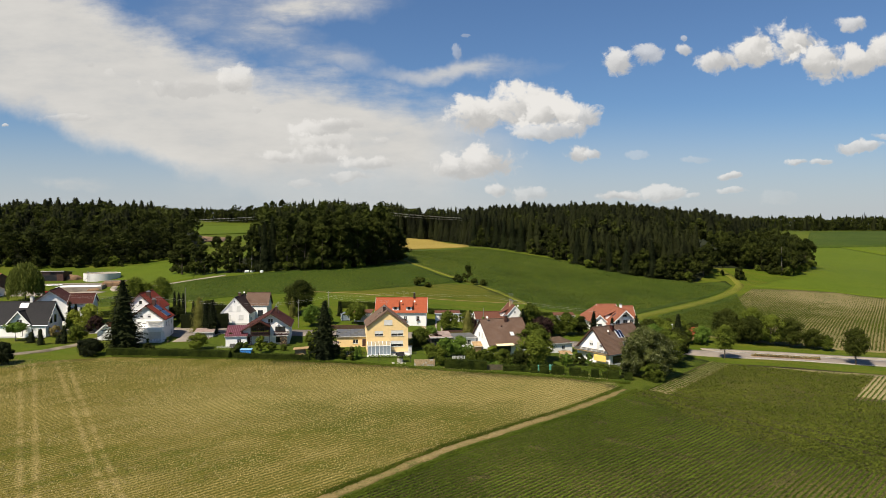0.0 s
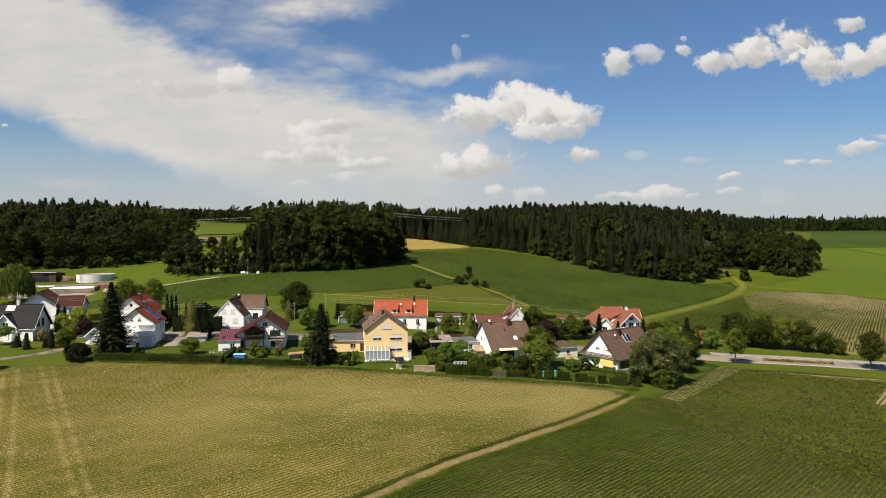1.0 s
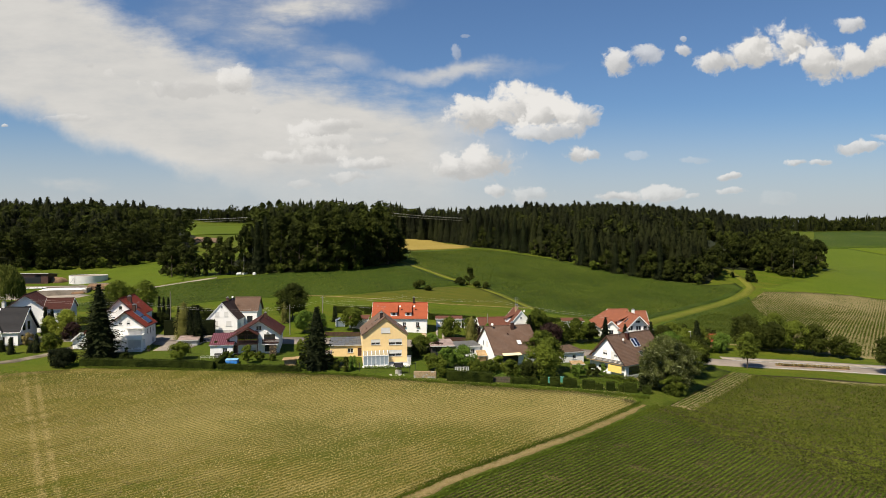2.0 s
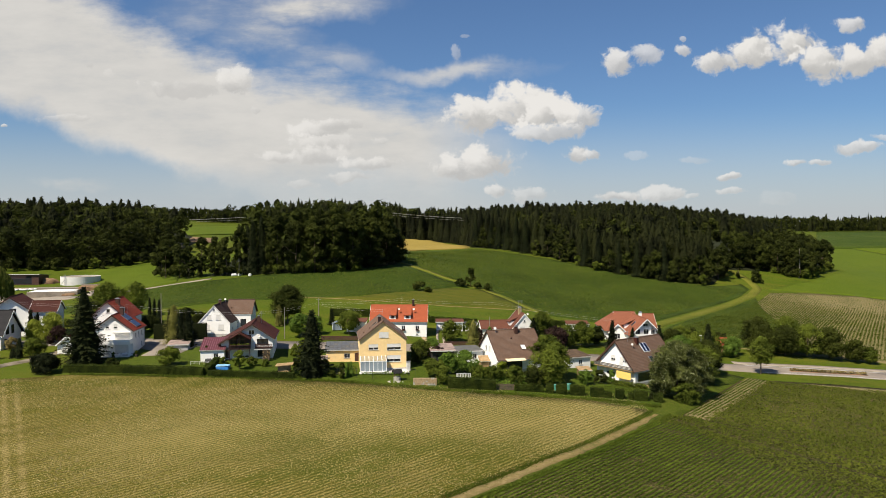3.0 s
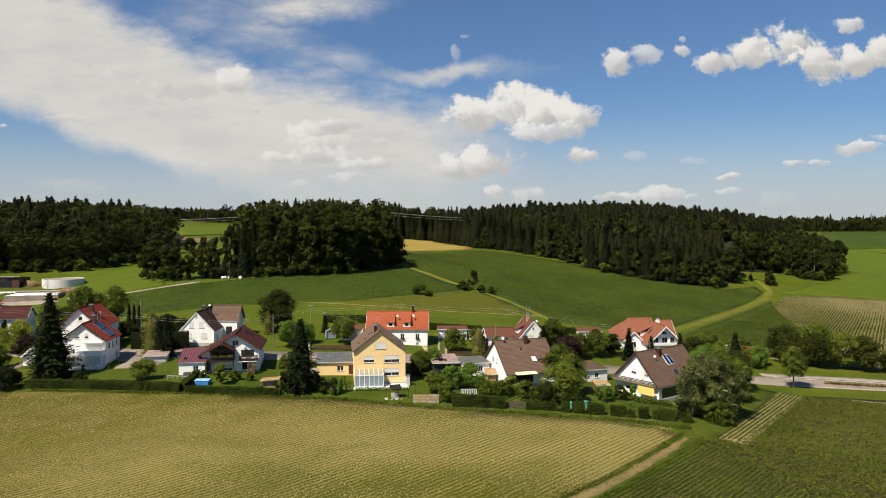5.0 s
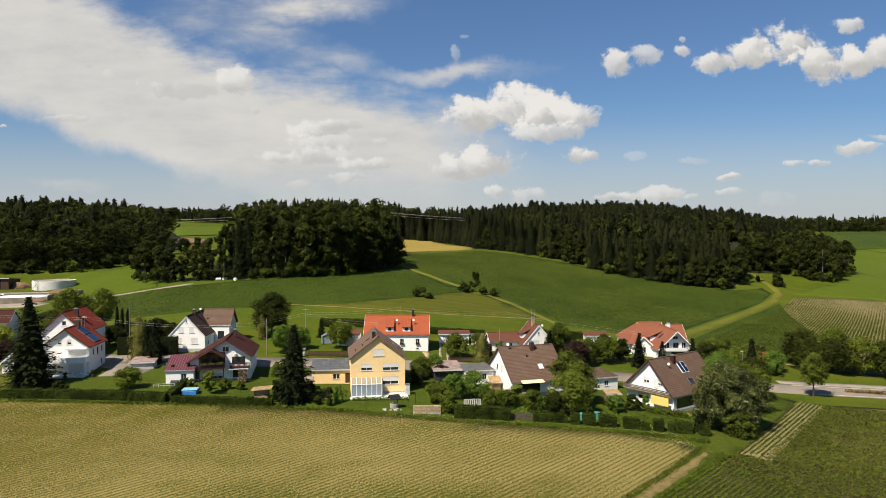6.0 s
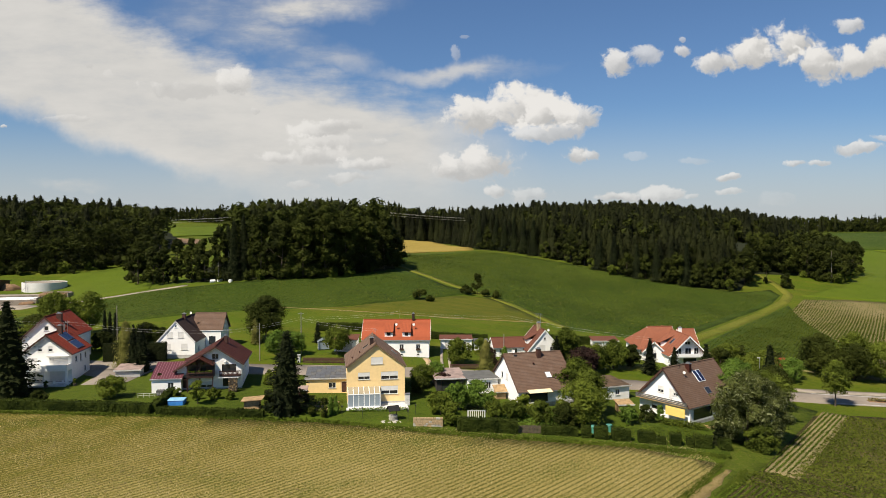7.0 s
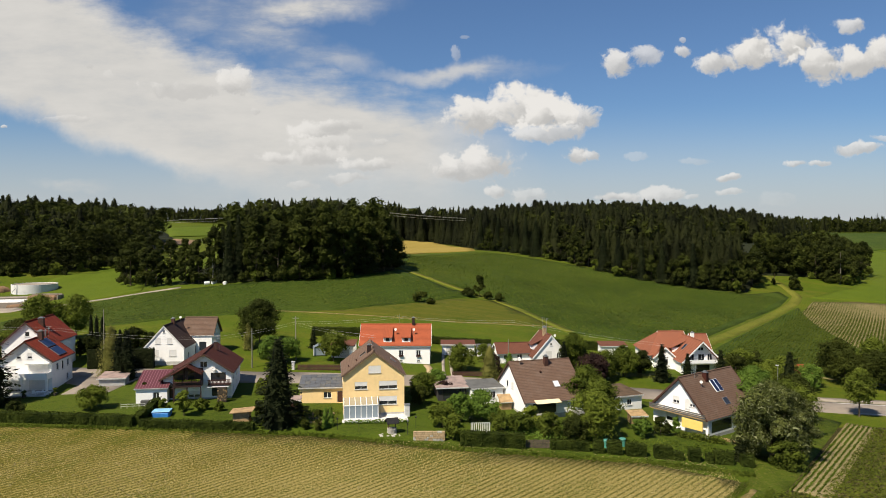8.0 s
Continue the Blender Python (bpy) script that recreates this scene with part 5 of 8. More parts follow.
# yellow house
D, mr, ml = house(at(-14.4, 178.6, 9), 5.35, 5.35, 12.3, 7.3, 7.3, 11.35, M_CREAM, T_TAUPE,
                  {"front": [(0.15, 7.4, 2.2, 1.3, "b"), (-2.25, 4.6, 2.2, 1.3, "h"), (2.5, 4.5, 3.2, 1.45, "h"), (2.45, 1.75, 3.2, 1.5, "h"), (-2.6, 0.35, 2.4, 2.1, "w")],
                   "right": [(2.5, 1.2, 1.0, 1.8, "b"), (7.0, 4.4, 1.0, 1.3, "w")], "left": [(4.0, 4.4, 1.0, 1.3, "w")]},
                  "yellow rendered house with a grey-brown tiled roof", over=0.4, verge=0.35, trim=T_TAUPE, plinth=0.35)
chimney(D, -0.7, 2.2, 10.4, 12.0, T_DARK, 0.7, 0.6)
aerial(D, 0.1, 4.5, 11.2, 13.4, 2)
on_slope("skylight", D, ml, 4.2, 2.2, 0.8, 1.2, M_GLASS, 0.07)
on_slope("skylight", D, mr, -6.0, 4.8, 0.9, 1.1, M_BARNRED, 0.3)
for x, y in ((2.5, 3.6), (2.6, 5.3)):
    v = part("roof_vent", boxed((x - 0.12, x + 0.12, y - 0.12, y + 0.12, 0, 0.35)), M_WOOD, D)
    v.matrix_basis = ml
room = part("conservatory", boxed((-5.3, 0.6, -2.6, -2.52, -0.2, 0.25), (-5.3, -5.2, -2.6, 0, -0.2, 0.25), (0.5, 0.6, -2.6, 0, -0.2, 0.25)), M_FRAME, D, "white glazed conservatory with a glass roof")
for i in range(7):
    x = -5.26 + i * 0.97
    part("post", boxed((x - 0.06, x + 0.06, -2.62, -2.5, 0.2, 2.45)), M_FRAME, room)
    part("rafter", boxed((x - 0.05, x + 0.05, -2.6, 0.25, 0, 0.1), m=Matrix.Translation((0, 0, 3.18)) @ Matrix.Rotation(0.29, 4, "X")), M_FRAME, room)
    if i < 6:
        part("pane", boxed((x + 0.06, x + 0.91, -2.58, -2.55, 0.25, 2.4)), M_CONSERV, room)
        part("roof_pane", boxed((x + 0.05, x + 0.92, -2.6, 0.2, 0.03, 0.06), m=Matrix.Translation((0, 0, 3.18)) @ Matrix.Rotation(0.29, 4, "X")), M_ROOFGLASS, room)
part("rail", boxed((-5.32, 0.62, -2.64, -2.48, 2.36, 2.5)), M_FRAME, room)
part("side_pane", boxed((0.53, 0.56, -2.5, 0, 0.25, 2.4), (-5.27, -5.24, -2.5, 0, 0.25, 2.4)), M_CONSERV, room)
part("terrace", boxed((-5.6, 5.6, -4.2, 0.0, -1.2, 0.05), (-2.9, -1.8, -5.0, -4.2, -1.2, -0.25)), M_PALE, D, "pale raised terrace")
cab = thing("garden_cabinet", at(-8.6, 178.3, 9), "pale grey metal garden cabinet", "cabinet")
part("body", boxed((-0.45, 0.45, -0.4, 0.4, 0, 2.1), bevel=0.03), M_PALE, cab)
part("lid", boxed((-0.52, 0.52, -0.48, 0.48, 2.1, 2.2)), M_METAL, cab)
yellow_garage = flat_building(at(-24.4, 184.2, 6), 8.2, 6.5, 2.9, M_CREAM, M_FELT, {"front": [(0.9, 1.0, 1.4, 1.1, "w"), (3.2, 0.15, 1.1, 2.1, "d")]}, "low yellow garage with a dark panelled roof", rise=0.9)
panelled = [c for c in yellow_garage.children if c.name.split(".")[0] == "roof"][0]
for i in range(9):
    for k in range(4):
        part("roof_panel", boxed((-4.25 + i * 0.95, -3.36 + i * 0.95, -0.15 + k * 1.72, 1.5 + k * 1.72, 0.16, 0.20)), (M_SLATE, M_FELT)[(i * 5 + k * 3) % 4 == 0], panelled)

flat_building(at(-28.6, 179.0, 6), 2.3, 2.2, 1.9, M_WOOD, M_PINKGREY, {}, "small dark garden shed with a pinkish roof", "garden_shed", rise=0.3, over=0.15, category="shed")

# orange-roofed house behind the road
E, mr, ml = house(at(-5.2, 218.4, 90), 4.6, 4.6, 15.8, 4.2, 4.2, 8.15, M_WHITE, T_ORANGE,
                  {"left": [(9.3, 1.7, 1.0, 1.1, "w"), (13.2, 1.7, 1.0, 1.1, "w"), (9.3, 0.15, 0.7, 0.4, "w"), (13.2, 0.15, 0.7, 0.4, "w"), (3.5, 1.7, 1.0, 1.1, "w")], "front": [(0, 4.8, 1.0, 1.2, "w")]},
                  "white house with a bright orange tiled roof and dormers", over=0.5, verge=0.3, plinth=0.0)
for y in (5.4, 9.6):
    d = part("dormer", boxed((-4.15, -1.9, y - 0.95, y + 0.95, 4.55, 5.75)), M_WHITE, E, "white dormer with a flat orange roof")
    part("dormer_roof", boxed((-0.35, 3.6, y - 1.1, y + 1.1, 0, 0.12), m=Matrix.Translation((-4.2, 0, 5.75)) @ Matrix.Rotation(radians(-28), 4, "Y")), T_ORANGE, d)
    part("window", boxed((-4.2, -4.1, y - 0.4, y + 0.4, 4.8, 5.55)), M_GLASS, d)
    dish(E, -2.6, y - 1.7, 7.2, 0.45, -90)
chimney(E, -0.2, 3.9, 8.0, 9.6, T_DARK, 0.6, 0.6)
aerial(E, 0, 7.2, 8.4, 10.6, 3)
flat_building(at(1.4, 222.6, 0), 7.8, 6, 2.5, M_WHITE, T_REDBROWN, {"front": [(-1.7, 0.05, 2.3, 2.0, "g"), (2.0, 0.8, 1.0, 1.1, "w"), (0.6, 0.05, 0.9, 1.9, "d")]}, "white garage with a flat red-brown roof", rise=0.12)
flat_building(at(7.6, 222.0, 0), 3.2, 4, 2.1, M_TARP, M_FELT, {}, "small pale garden shed", "garden_shed", rise=0.3, category="shed")
flat_building(at(-25.5, 216.5, 0), 5.2, 6, 2.6, M_WHITE, T_REDBROWN, {"front": [(0.4, 0.05, 2.6, 2.0, "g")]}, "white garage with a red-brown roof", rise=0.5)
for x in (-2.0, -0.2):
    field("driveway_strip", ribbon([(x, 204.8), (x - 0.2, 213), (x - 0.2, 222.4)], 0.65), M_CONCRETE, "narrow concrete driveway strip", 0.12, 3.0, "drive")
field("garden_walk", ribbon([(-5.0, 205), (-5.2, 210), (-6.0, 213)], 1.4), M_STONE, "stone garden walk", 0.12, 3.0, "path")

# brown-roofed house with its gable to the side
Fh, mr, ml = house(at(10.2, 186.3, -73), 5.2, 7.4, 11.8, 4.2, 2.75, 8.4, M_WHITE, T_BROWN,
                   {"front": [(-1.2, 3.5, 0.9, 1.2, "w"), (1.3, 3.6, 1.1, 1.2, "b")], "right": [(3.6, 0.3, 4.6, 2.1, "o"), (9.6, 0.9, 1.6, 1.4, "w")]},
                   "white house with a broad brown tiled roof", over=0.5, verge=0.35, trim=M_WOOD, plinth=0.2)
chimney(Fh, 0.9, 6.9, 7.2, 9.2, M_WOOD, 0.8, 0.8)
on_slope("skylight", Fh, mr, -7.2, 6.0, 1.0, 1.3, M_BLIND, 0.12, M_METAL)
dish(Fh, 0.7, 1.6, 8.9, 0.5, 73)
v = part("roof_vent", boxed((-5.2, -4.95, 2.9, 3.15, 0, 0.4)), M_WOOD, Fh)
v.matrix_basis = mr
part("awning", boxed((7.4, 9.0, 1.6, 6.4, 0, 0.06), m=Matrix.Translation((0, 0, 4.9)) @ Matrix.Rotation(0.29, 4, "Y")), M_CREAMCLOTH, Fh, "cream awning over the terrace")
flat_building(at(6.2, 187.4, 14), 6.0, 6.5, 2.9, M_WHITE, M_FELT, {"front": [(1.0, 1.0, 1.0, 1.3, "w")]}, "low white annex with a flat grey roof", "annex", rise=0.2, category="annex")
# solid near-black walls stand for the shade inside the open house
flat_building(at(-0.5, 188.0, 8), 5.4, 7.5, 2.6, M_INNERSHADE, M_PINKGREY, {"front": [(0, 0.1, 3.6, 2.2, "o")]}, "open garden house with a pale flat roof", "garden_house", rise=0.4, over=0.5, category="shed")
fr = flat_building(at(9.4, 184.0, 14), 1.9, 1.6, 1.5, M_LWOOD, M_LWOOD, {}, "small wooden garden hut", "garden_hut", rise=0.8, category="shed")

# brown-roofed house with balcony, awning and solar panels
H, mr, ml = house(at(38.9, 177.2, -54), 5.5, 5.5, 15.0, 3.8, 3.2, 9.3, M_WHITE, T_BROWN,
                  {"front": [(-0.8, 4.6, 1.3, 1.2, "h"), (2.4, 4.5, 1.0, 1.1, "h"), (1.5, 4.0, 0.9, 1.7, "b"), (-1.5, 1.2, 2.6, 1.7, "h"), (-4.2, 0.6, 0.6, 0.5, "w")],
                   "right": [(4.0, 0.5, 6.0, 2.0, "o"), (11.0, 0.9, 2.0, 1.5, "w")]},
                  "white house with a steep brown tiled roof and long balcony", over=0.4, verge=0.6, trim=M_WOOD, plinth=0.2)
chimney(H, 0.9, 6.0, 7.9, 9.5, T_MAROON, 0.9, 0.7)
aerial(H, 0.5, 3.4, 8.6, 11.2, 4)
dish(H, 1.7, 3.6, 8.2, 0.4, 40)
for x in (-7.2, -8.3):
    on_slope("solar_panel", H, mr, x, 2.9, 0.95, 2.3, M_SOLAR, 0.12, M_FRAME, "dark blue solar panel in a white frame")
on_slope("skylight", H, mr, -7.6, 6.0, 1.3, 1.2, M_GLASS, 0.08)
bal = part("balcony", boxed((-5.6, 5.5, -1.1, 0.0, 3.0, 3.15)), M_LWOOD, H, "weathered grey wooden balcony")
for i in range(3):
    part("plank", boxed((-5.6, 5.5, -1.14, -1.08, 3.22 + i * 0.27, 3.42 + i * 0.27)), M_FELT, bal)
for i in range(8):
    part("post", boxed((-5.55 + i * 1.56, -5.47 + i * 1.56, -1.08, -1.0, 3.1, 4.05)), M_LWOOD, bal)
part("awning", boxed((1.2, 5.2, -1.25, -1.15, 1.15, 2.75)), M_AWNING, H, "bright yellow awning hanging below the balcony")
flat_building(at(32.5, 187.5, 20), 6.5, 7.0, 2.6, M_WHITE, M_MOSSY, {"front": [(0.5, 0.9, 1.0, 1.1, "w")]}, "low white garage with a mossy brown roof", rise=0.5)
flat_building(at(32.2, 178.4, 5), 2.6, 2.4, 1.7, M_LWOOD, M_LWOOD, {}, "small wooden hen house", "garden_shed", rise=0.3, category="shed")

# orange-roofed house with wings
G, mr, ml = house(at(57.6, 217.6, 3), 4.6, 4.6, 16.0, 3.4, 3.4, 7.9, M_WHITE, T_TERRACOTTA,
                  {"front": [(0.0, 5.6, 1.4, 0.8, "w"), (-2.2, 3.3, 1.4, 1.5, "w"), (0.2, 3.3, 1.5, 1.5, "w"), (2.2, 3.3, 1.1, 1.5, "w"), (0.6, 0.3, 3.2, 2.0, "o")]},
                  "white house with orange tiled roofs, dormers and wings", over=0.6, verge=1.4, plinth=0.0)
chimney(G, 0.5, 6.0, 7.0, 8.9, M_WHITE, 0.8, 0.6)
part("balcony", boxed((-4.4, 4.4, -1.3, 0, 2.7, 2.85), (-4.4, 4.4, -1.35, -1.28, 2.85, 3.6)), M_FRAME, G, "white balcony rail")
for x, y in ((4.2, 3.0), (7.0, 2.6)):
    on_slope("skylight", G, ml, x, y, 0.9, 1.6, M_GLASS, 0.07)
dm = part("dormer", boxed((-4.3, -2.2, 6.2, 9.4, 3.6, 5.3)), M_WHITE, G, "white dormer with an orange roof")
part("dormer_roof", boxed((-0.5, 4.0, 5.9, 9.7, 0, 0.16), m=Matrix.Translation((-4.4, 0, 5.3)) @ Matrix.Rotation(radians(-24), 4, "Y")), T_TERRACOTTA, dm)
part("window", boxed((-4.36, -4.28, 6.6, 9.0, 4.3, 5.1)), M_GLASS, dm)
G2, mr, ml = house(at(51.2, 229.3, -88), 5.2, 6.0, 6.5, 3.6, 3.0, 7.4, M_WHITE, T_TERRACOTTA, {"right": [(2.0, 0.9, 1.1, 1.2, "w"), (4.5, 0.9, 1.6, 1.4, "w")]}, "white side wing with a hipped orange tiled roof", "house", plinth=0.0, verge=0.05)
hip = bmesh.new()
vs = [hip.verts.new(p) for p in ((0, 0.2, 7.45), (-5.7, -4.4, 3.1), (6.6, -4.4, 2.5), (-5.7, 0.2, 3.2), (6.6, 0.2, 2.6))]
for f in ((0, 2, 1), (0, 1, 3), (0, 4, 2), (1, 2, 4, 3), (0, 3, 4)):
    hip.faces.new([vs[i] for i in f])
part("hip_slope", hip, T_TERRACOTTA, G2)
part("end_wall", boxed((-5.1, 5.9, -3.9, 0.0, -1.0, 2.6)), M_WHITE, G2)
house(at(50.6, 221.4, -6), 2.6, 2.6, 6.0, 2.8, 2.8, 5.2, M_WHITE, T_TERRACOTTA, {"front": [(0, 0.8, 1.4, 1.5, "w")]}, "white cross gable with an orange tiled roof", "annex", plinth=0.0, category="annex")
house(at(61.5, 229.5, 92), 4.5, 4.5, 0.5, 3.0, 3.0, 7.4, M_WHITE, T_TERRACOTTA, {}, "orange roofed end of the house", "annex", verge=2.0, plinth=0.0, category="annex")
flat_building(at(41.2, 232.5, 0), 6.5, 4, 2.2, M_WHITE, T_REDBROWN, {}, "white garage with a flat dark red roof", rise=0.5)

# small white house with red-brown roof behind the road
J, mr, ml = house(at(22.6, 215.6, 9), 4.3, 4.3, 9.0, 2.7, 2.7, 7.6, M_WHITE, T_REDBROWN,
                  {"front": [(0.0, 5.2, 0.5, 0.6, "w"), (-0.6, 2.2, 1.5, 1.7, "b"), (1.8, 2.3, 1.0, 1.2, "w")]}, "small white house with a steep red-brown roof", over=0.3, verge=0.2, plinth=0.0)
chimney(J, -0.3, 4.2, 6.4, 8.8, M_STONE, 0.8, 0.8)
chimney(J, 0.4, 6.6, 6.8, 8.6, M_GREY, 0.8, 0.8)
aerial(J, -0.2, 3.0, 7.4, 11.2, 3)
aerial(J, 0.3, 7.6, 7.4, 10.8, 3)
dish(J, 1.2, 1.2, 7.3, 0.45)
dj = part("dormer", boxed((-3.6, -1.9, 3.0, 5.6, 3.9, 5.0)), M_WHITE, J, "white dormer")
part("dormer_roof", boxed((-0.3, 3.0, 2.8, 5.8, 0, 0.14), m=Matrix.Translation((-3.7, 0, 5.0)) @ Matrix.Rotation(radians(-25), 4, "Y")), T_REDBROWN, dj)
house(at(18.2, 221.5, 98), 3.0, 3.0, 8.0, 2.6, 2.6, 4.4, M_WHITE, T_REDBROWN, {"left": [(1.6, 1.0, 0.9, 1.0, "w"), (5.0, 0.9, 1.2, 1.2, "w")]}, "low white annex with a red-brown roof", "annex", plinth=0.0, category="annex")

# dark-roofed house, then its neighbour
K, mr, ml = house(at(-112.2, 198.0, 92), 4.5, 4.5, 17.0, 4.0, 4.0, 9.6, M_WHITE, T_ANTHRA,
                  {"front": [(-2.4, 0.6, 1.2, 1.9, "o"), (-0.4, 0.6, 1.2, 1.9, "o"), (-1.5, 3.5, 1.4, 2.3, "o"), (0.8, 3.5, 1.4, 2.3, "o"), (0.0, 7.0, 0.9, 1.0, "w")],
                   "left": [(12.5, 0.3, 2.2, 2.0, "o"), (15.4, 0.3, 1.0, 2.0, "w")]}, "white house with a dark grey tiled roof", over=0.7, verge=0.8, trim=M_FRAME, plinth=0.2)
chimney(K, 0.2, 6.2, 8.8, 10.9, M_PALE, 0.8, 0.8)
for x in (7.2, 8.4):
    on_slope("skylight", K, ml, x, 1.3, 1.0, 1.5, M_PALE, 0.07)
house(at(-119.3, 193.2, -1), 3.3, 3.3, 5.0, 4.2, 4.2, 7.6, M_WHITE, T_ANTHRA, {"front": [(0, 3.6, 1.6, 1.6, "w"), (0, 0.4, 2.0, 2.0, "o")]}, "white front gable with a dark grey tiled roof", "annex", verge=0.6, plinth=0.0, category="annex")
L, mr, ml = house(at(-120.8, 211.5, 17), 5.4, 5.4, 11.0, 7.4, 7.4, 11.3, M_WHITE, T_MAROON,
                  {"front": [(0.6, 6.4, 1.8, 1.6, "w"), (1.0, 3.7, 1.9, 1.3, "b"), (1.0, 0.9, 1.9, 1.4, "h"), (-2.4, 3.7, 1.2, 1.3, "w")], "right": [(3.0, 4.0, 1.0, 1.3, "w"), (3.0, 1.0, 1.0, 1.3, "w")]},
                  "tall white house with a maroon tiled roof", over=0.5, verge=0.7, trim=M_WOOD, plinth=0.3)
house(at(-109.8, 216.6, 104), 3.8, 3.8, 6.5, 6.9, 6.9, 9.4, M_WHITE, T_MAROON, {"left": [(1.4, 4.2, 1.3, 1.3, "w"), (3.8, 4.2, 1.3, 1.3, "w"), (2.6, 1.0, 1.8, 1.5, "w")]}, "white side wing with a maroon tiled roof", "annex", plinth=0.0, category="annex")

# farm yard
tank = thing("slurry_tank", at(-165.2, 333.5, 0), "round pale concrete slurry tank", "tank")
bm = bmesh.new()
bmesh.ops.create_cone(bm, cap_ends=False, segments=64, radius1=8.2, radius2=8.2, depth=5.2, matrix=Matrix.Translation((0, 0, 0.2)))
bmesh.ops.solidify(bm, geom=bm.faces, thickness=0.3)
part("wall", bm, M_TANK, tank)
bm = bmesh.new()
bmesh.ops.create_cone(bm, cap_ends=True, segments=64, radius1=7.95, radius2=7.95, depth=0.2, matrix=Matrix.Translation((0, 0, 2.5)))
part("cover", bm, M_CONCRETE, tank)
bm = tube_bm(bmesh.new(), [(-3.0, -8.1, -1), (-3.0, -8.1, 4.0)], [0.06, 0.06], 5)
tube_bm(bm, [(-2.4, -8.2, -1), (-2.4, -8.2, 4.0)], [0.06, 0.06], 5)
tube_bm(bm, [(-4.4, -9.0, -1), (-2.7, -8.2, 1.8)], [0.08, 0.08], 5)
part("ladder", bm, M_METAL, tank)
barn = flat_building(at(-192.5, 328.0, 4), 22.0, 9.0, 4.6, M_WOOD, M_FELT, {"front": [(-1.0, 0.1, 18.0, 4.0, "o")]}, "dark open barn with a low sheet roof", "barn", rise=-0.8, over=0.6, category="barn")
house(at(-196.0, 305.0, 80), 7.0, 7.0, 22.0, 4.0, 4.0, 7.2, M_WOOD, M_BARNRED, {}, "brown wooden barn with a rusty red roof", "barn", trim=M_WOOD, plinth=0.0, category="barn")
house(at(-186.0, 286.0, 85), 5.0, 5.0, 16.0, 3.4, 3.4, 5.6, M_WHITE, M_BARNRED, {"left": [(5.0, 0.2, 6.0, 2.6, "o")]}, "low farm building with a rusty red roof", "barn", trim=M_WOOD, plinth=0.0, category="barn")
field("farm_court", [(-200, 288), (-176, 289), (-146, 287), (-143, 292), (-150, 297), (-166, 299), (-200, 306)], M_CONCRETE, "pale paved farm court", 0.12, 5.0, "yard")
silo = thing("silage_clamp", at(-159.0, 303.5, 14), "concrete silage clamp with grey sheets and pale hoses", "silage clamp")
part("wall", boxed((-9.5, 9, -6.4, -6.0, -1, 1.6), (-9.5, 9, 6.0, 6.4, -1, 2.2), (8.7, 9.1, -6, 6, -1, 2.2)), M_CONCRETE, silo)
part("cover", boxed((-9.2, 8.6, -5.9, 5.9, -1, 1.4), bevel=0.4), M_GREY, silo)
for k in range(6):
    part("sheet", boxed((-9.0, 6.5, -5.6 + k * 1.95, -3.95 + k * 1.95, 1.42, 1.52), bevel=0.03), (M_SLATE, M_PALE, M_FELT)[k % 3], silo, "long sheet laid over the silage")
    part("hose", tube_bm(bmesh.new(), [(-9.4, -5.75 + k * 1.95, 1.5), (-2, -5.7 + k * 1.95, 1.66), (6.8, -5.8 + k * 1.95, 1.55)], [0.16, 0.16, 0.16], 6), M_TARP, silo, "pale filled hose that weighs the sheets down")
pit = thing("earth_pit", at(-147.5, 309.5, 8), "brown earth bank behind a pale kerb wall", "earth bank")
part("bank", boxed((-5.2, 4.8, -2.4, 2.4, -1, 2.0), bevel=0.7), M_SOIL, pit)
part("kerb", boxed((-5.4, 5.0, 2.5, 2.9, -1, 2.3), (5.0, 5.4, -2.4, 2.9, -1, 2.0)), M_CONCRETE, pit)
for i in range(12):
    sack = thing("silage_sack", at(-188.5 + i * 1.15, 314.0 + 0.22 * i + 0.4 * math.sin(i * 2.3), 20 + i * 47), "white filled sack beside the farm lane", "sack", "sacks beside the lane")
    bm = bmesh.new()
    bmesh.ops.create_icosphere(bm, subdivisions=2, radius=0.75)
    for v in bm.verts:
        v.co = Vector((v.co.x * 1.15, v.co.y * 0.8, max(v.co.z, -0.45) * 0.62 + 0.3 + 0.05 * math.sin(7 * v.co.x + i)))
    part("sack", bm, M_TARP, sack, "", True)
cart = thing("farm_trailer", at(-167.5, 291.5, 30), "small red farm trailer with a flat bed", "trailer")
part("bed", boxed((-2.0, 2.0, -1.0, 1.0, 0.8, 1.0), (-2.0, 2.0, -1.0, -0.94, 1.0, 1.6), (-2.0, 2.0, 0.94, 1.0, 1.0, 1.6), (-2.0, -1.94, -0.94, 0.94, 1.0, 1.6), bevel=0.02), M_REDPAINT, cart)
part("drawbar", boxed((2.0, 3.4, -0.08, 0.08, 0.7, 0.85)), M_METAL, cart)
for sx in (-1.0, 0.6):
    for sy in (-1.05, 1.05):
        wheel = part("wheel", tube_bm(bmesh.new(), [(sx, sy - 0.12, 0.42), (sx, sy + 0.12, 0.42)], [0.42, 0.42], 14), M_BLACK, cart)
        part("rim", tube_bm(bmesh.new(), [(sx, sy - 0.14, 0.42), (sx, sy + 0.14, 0.42)], [0.22, 0.22], 10), M_PALE, wheel)
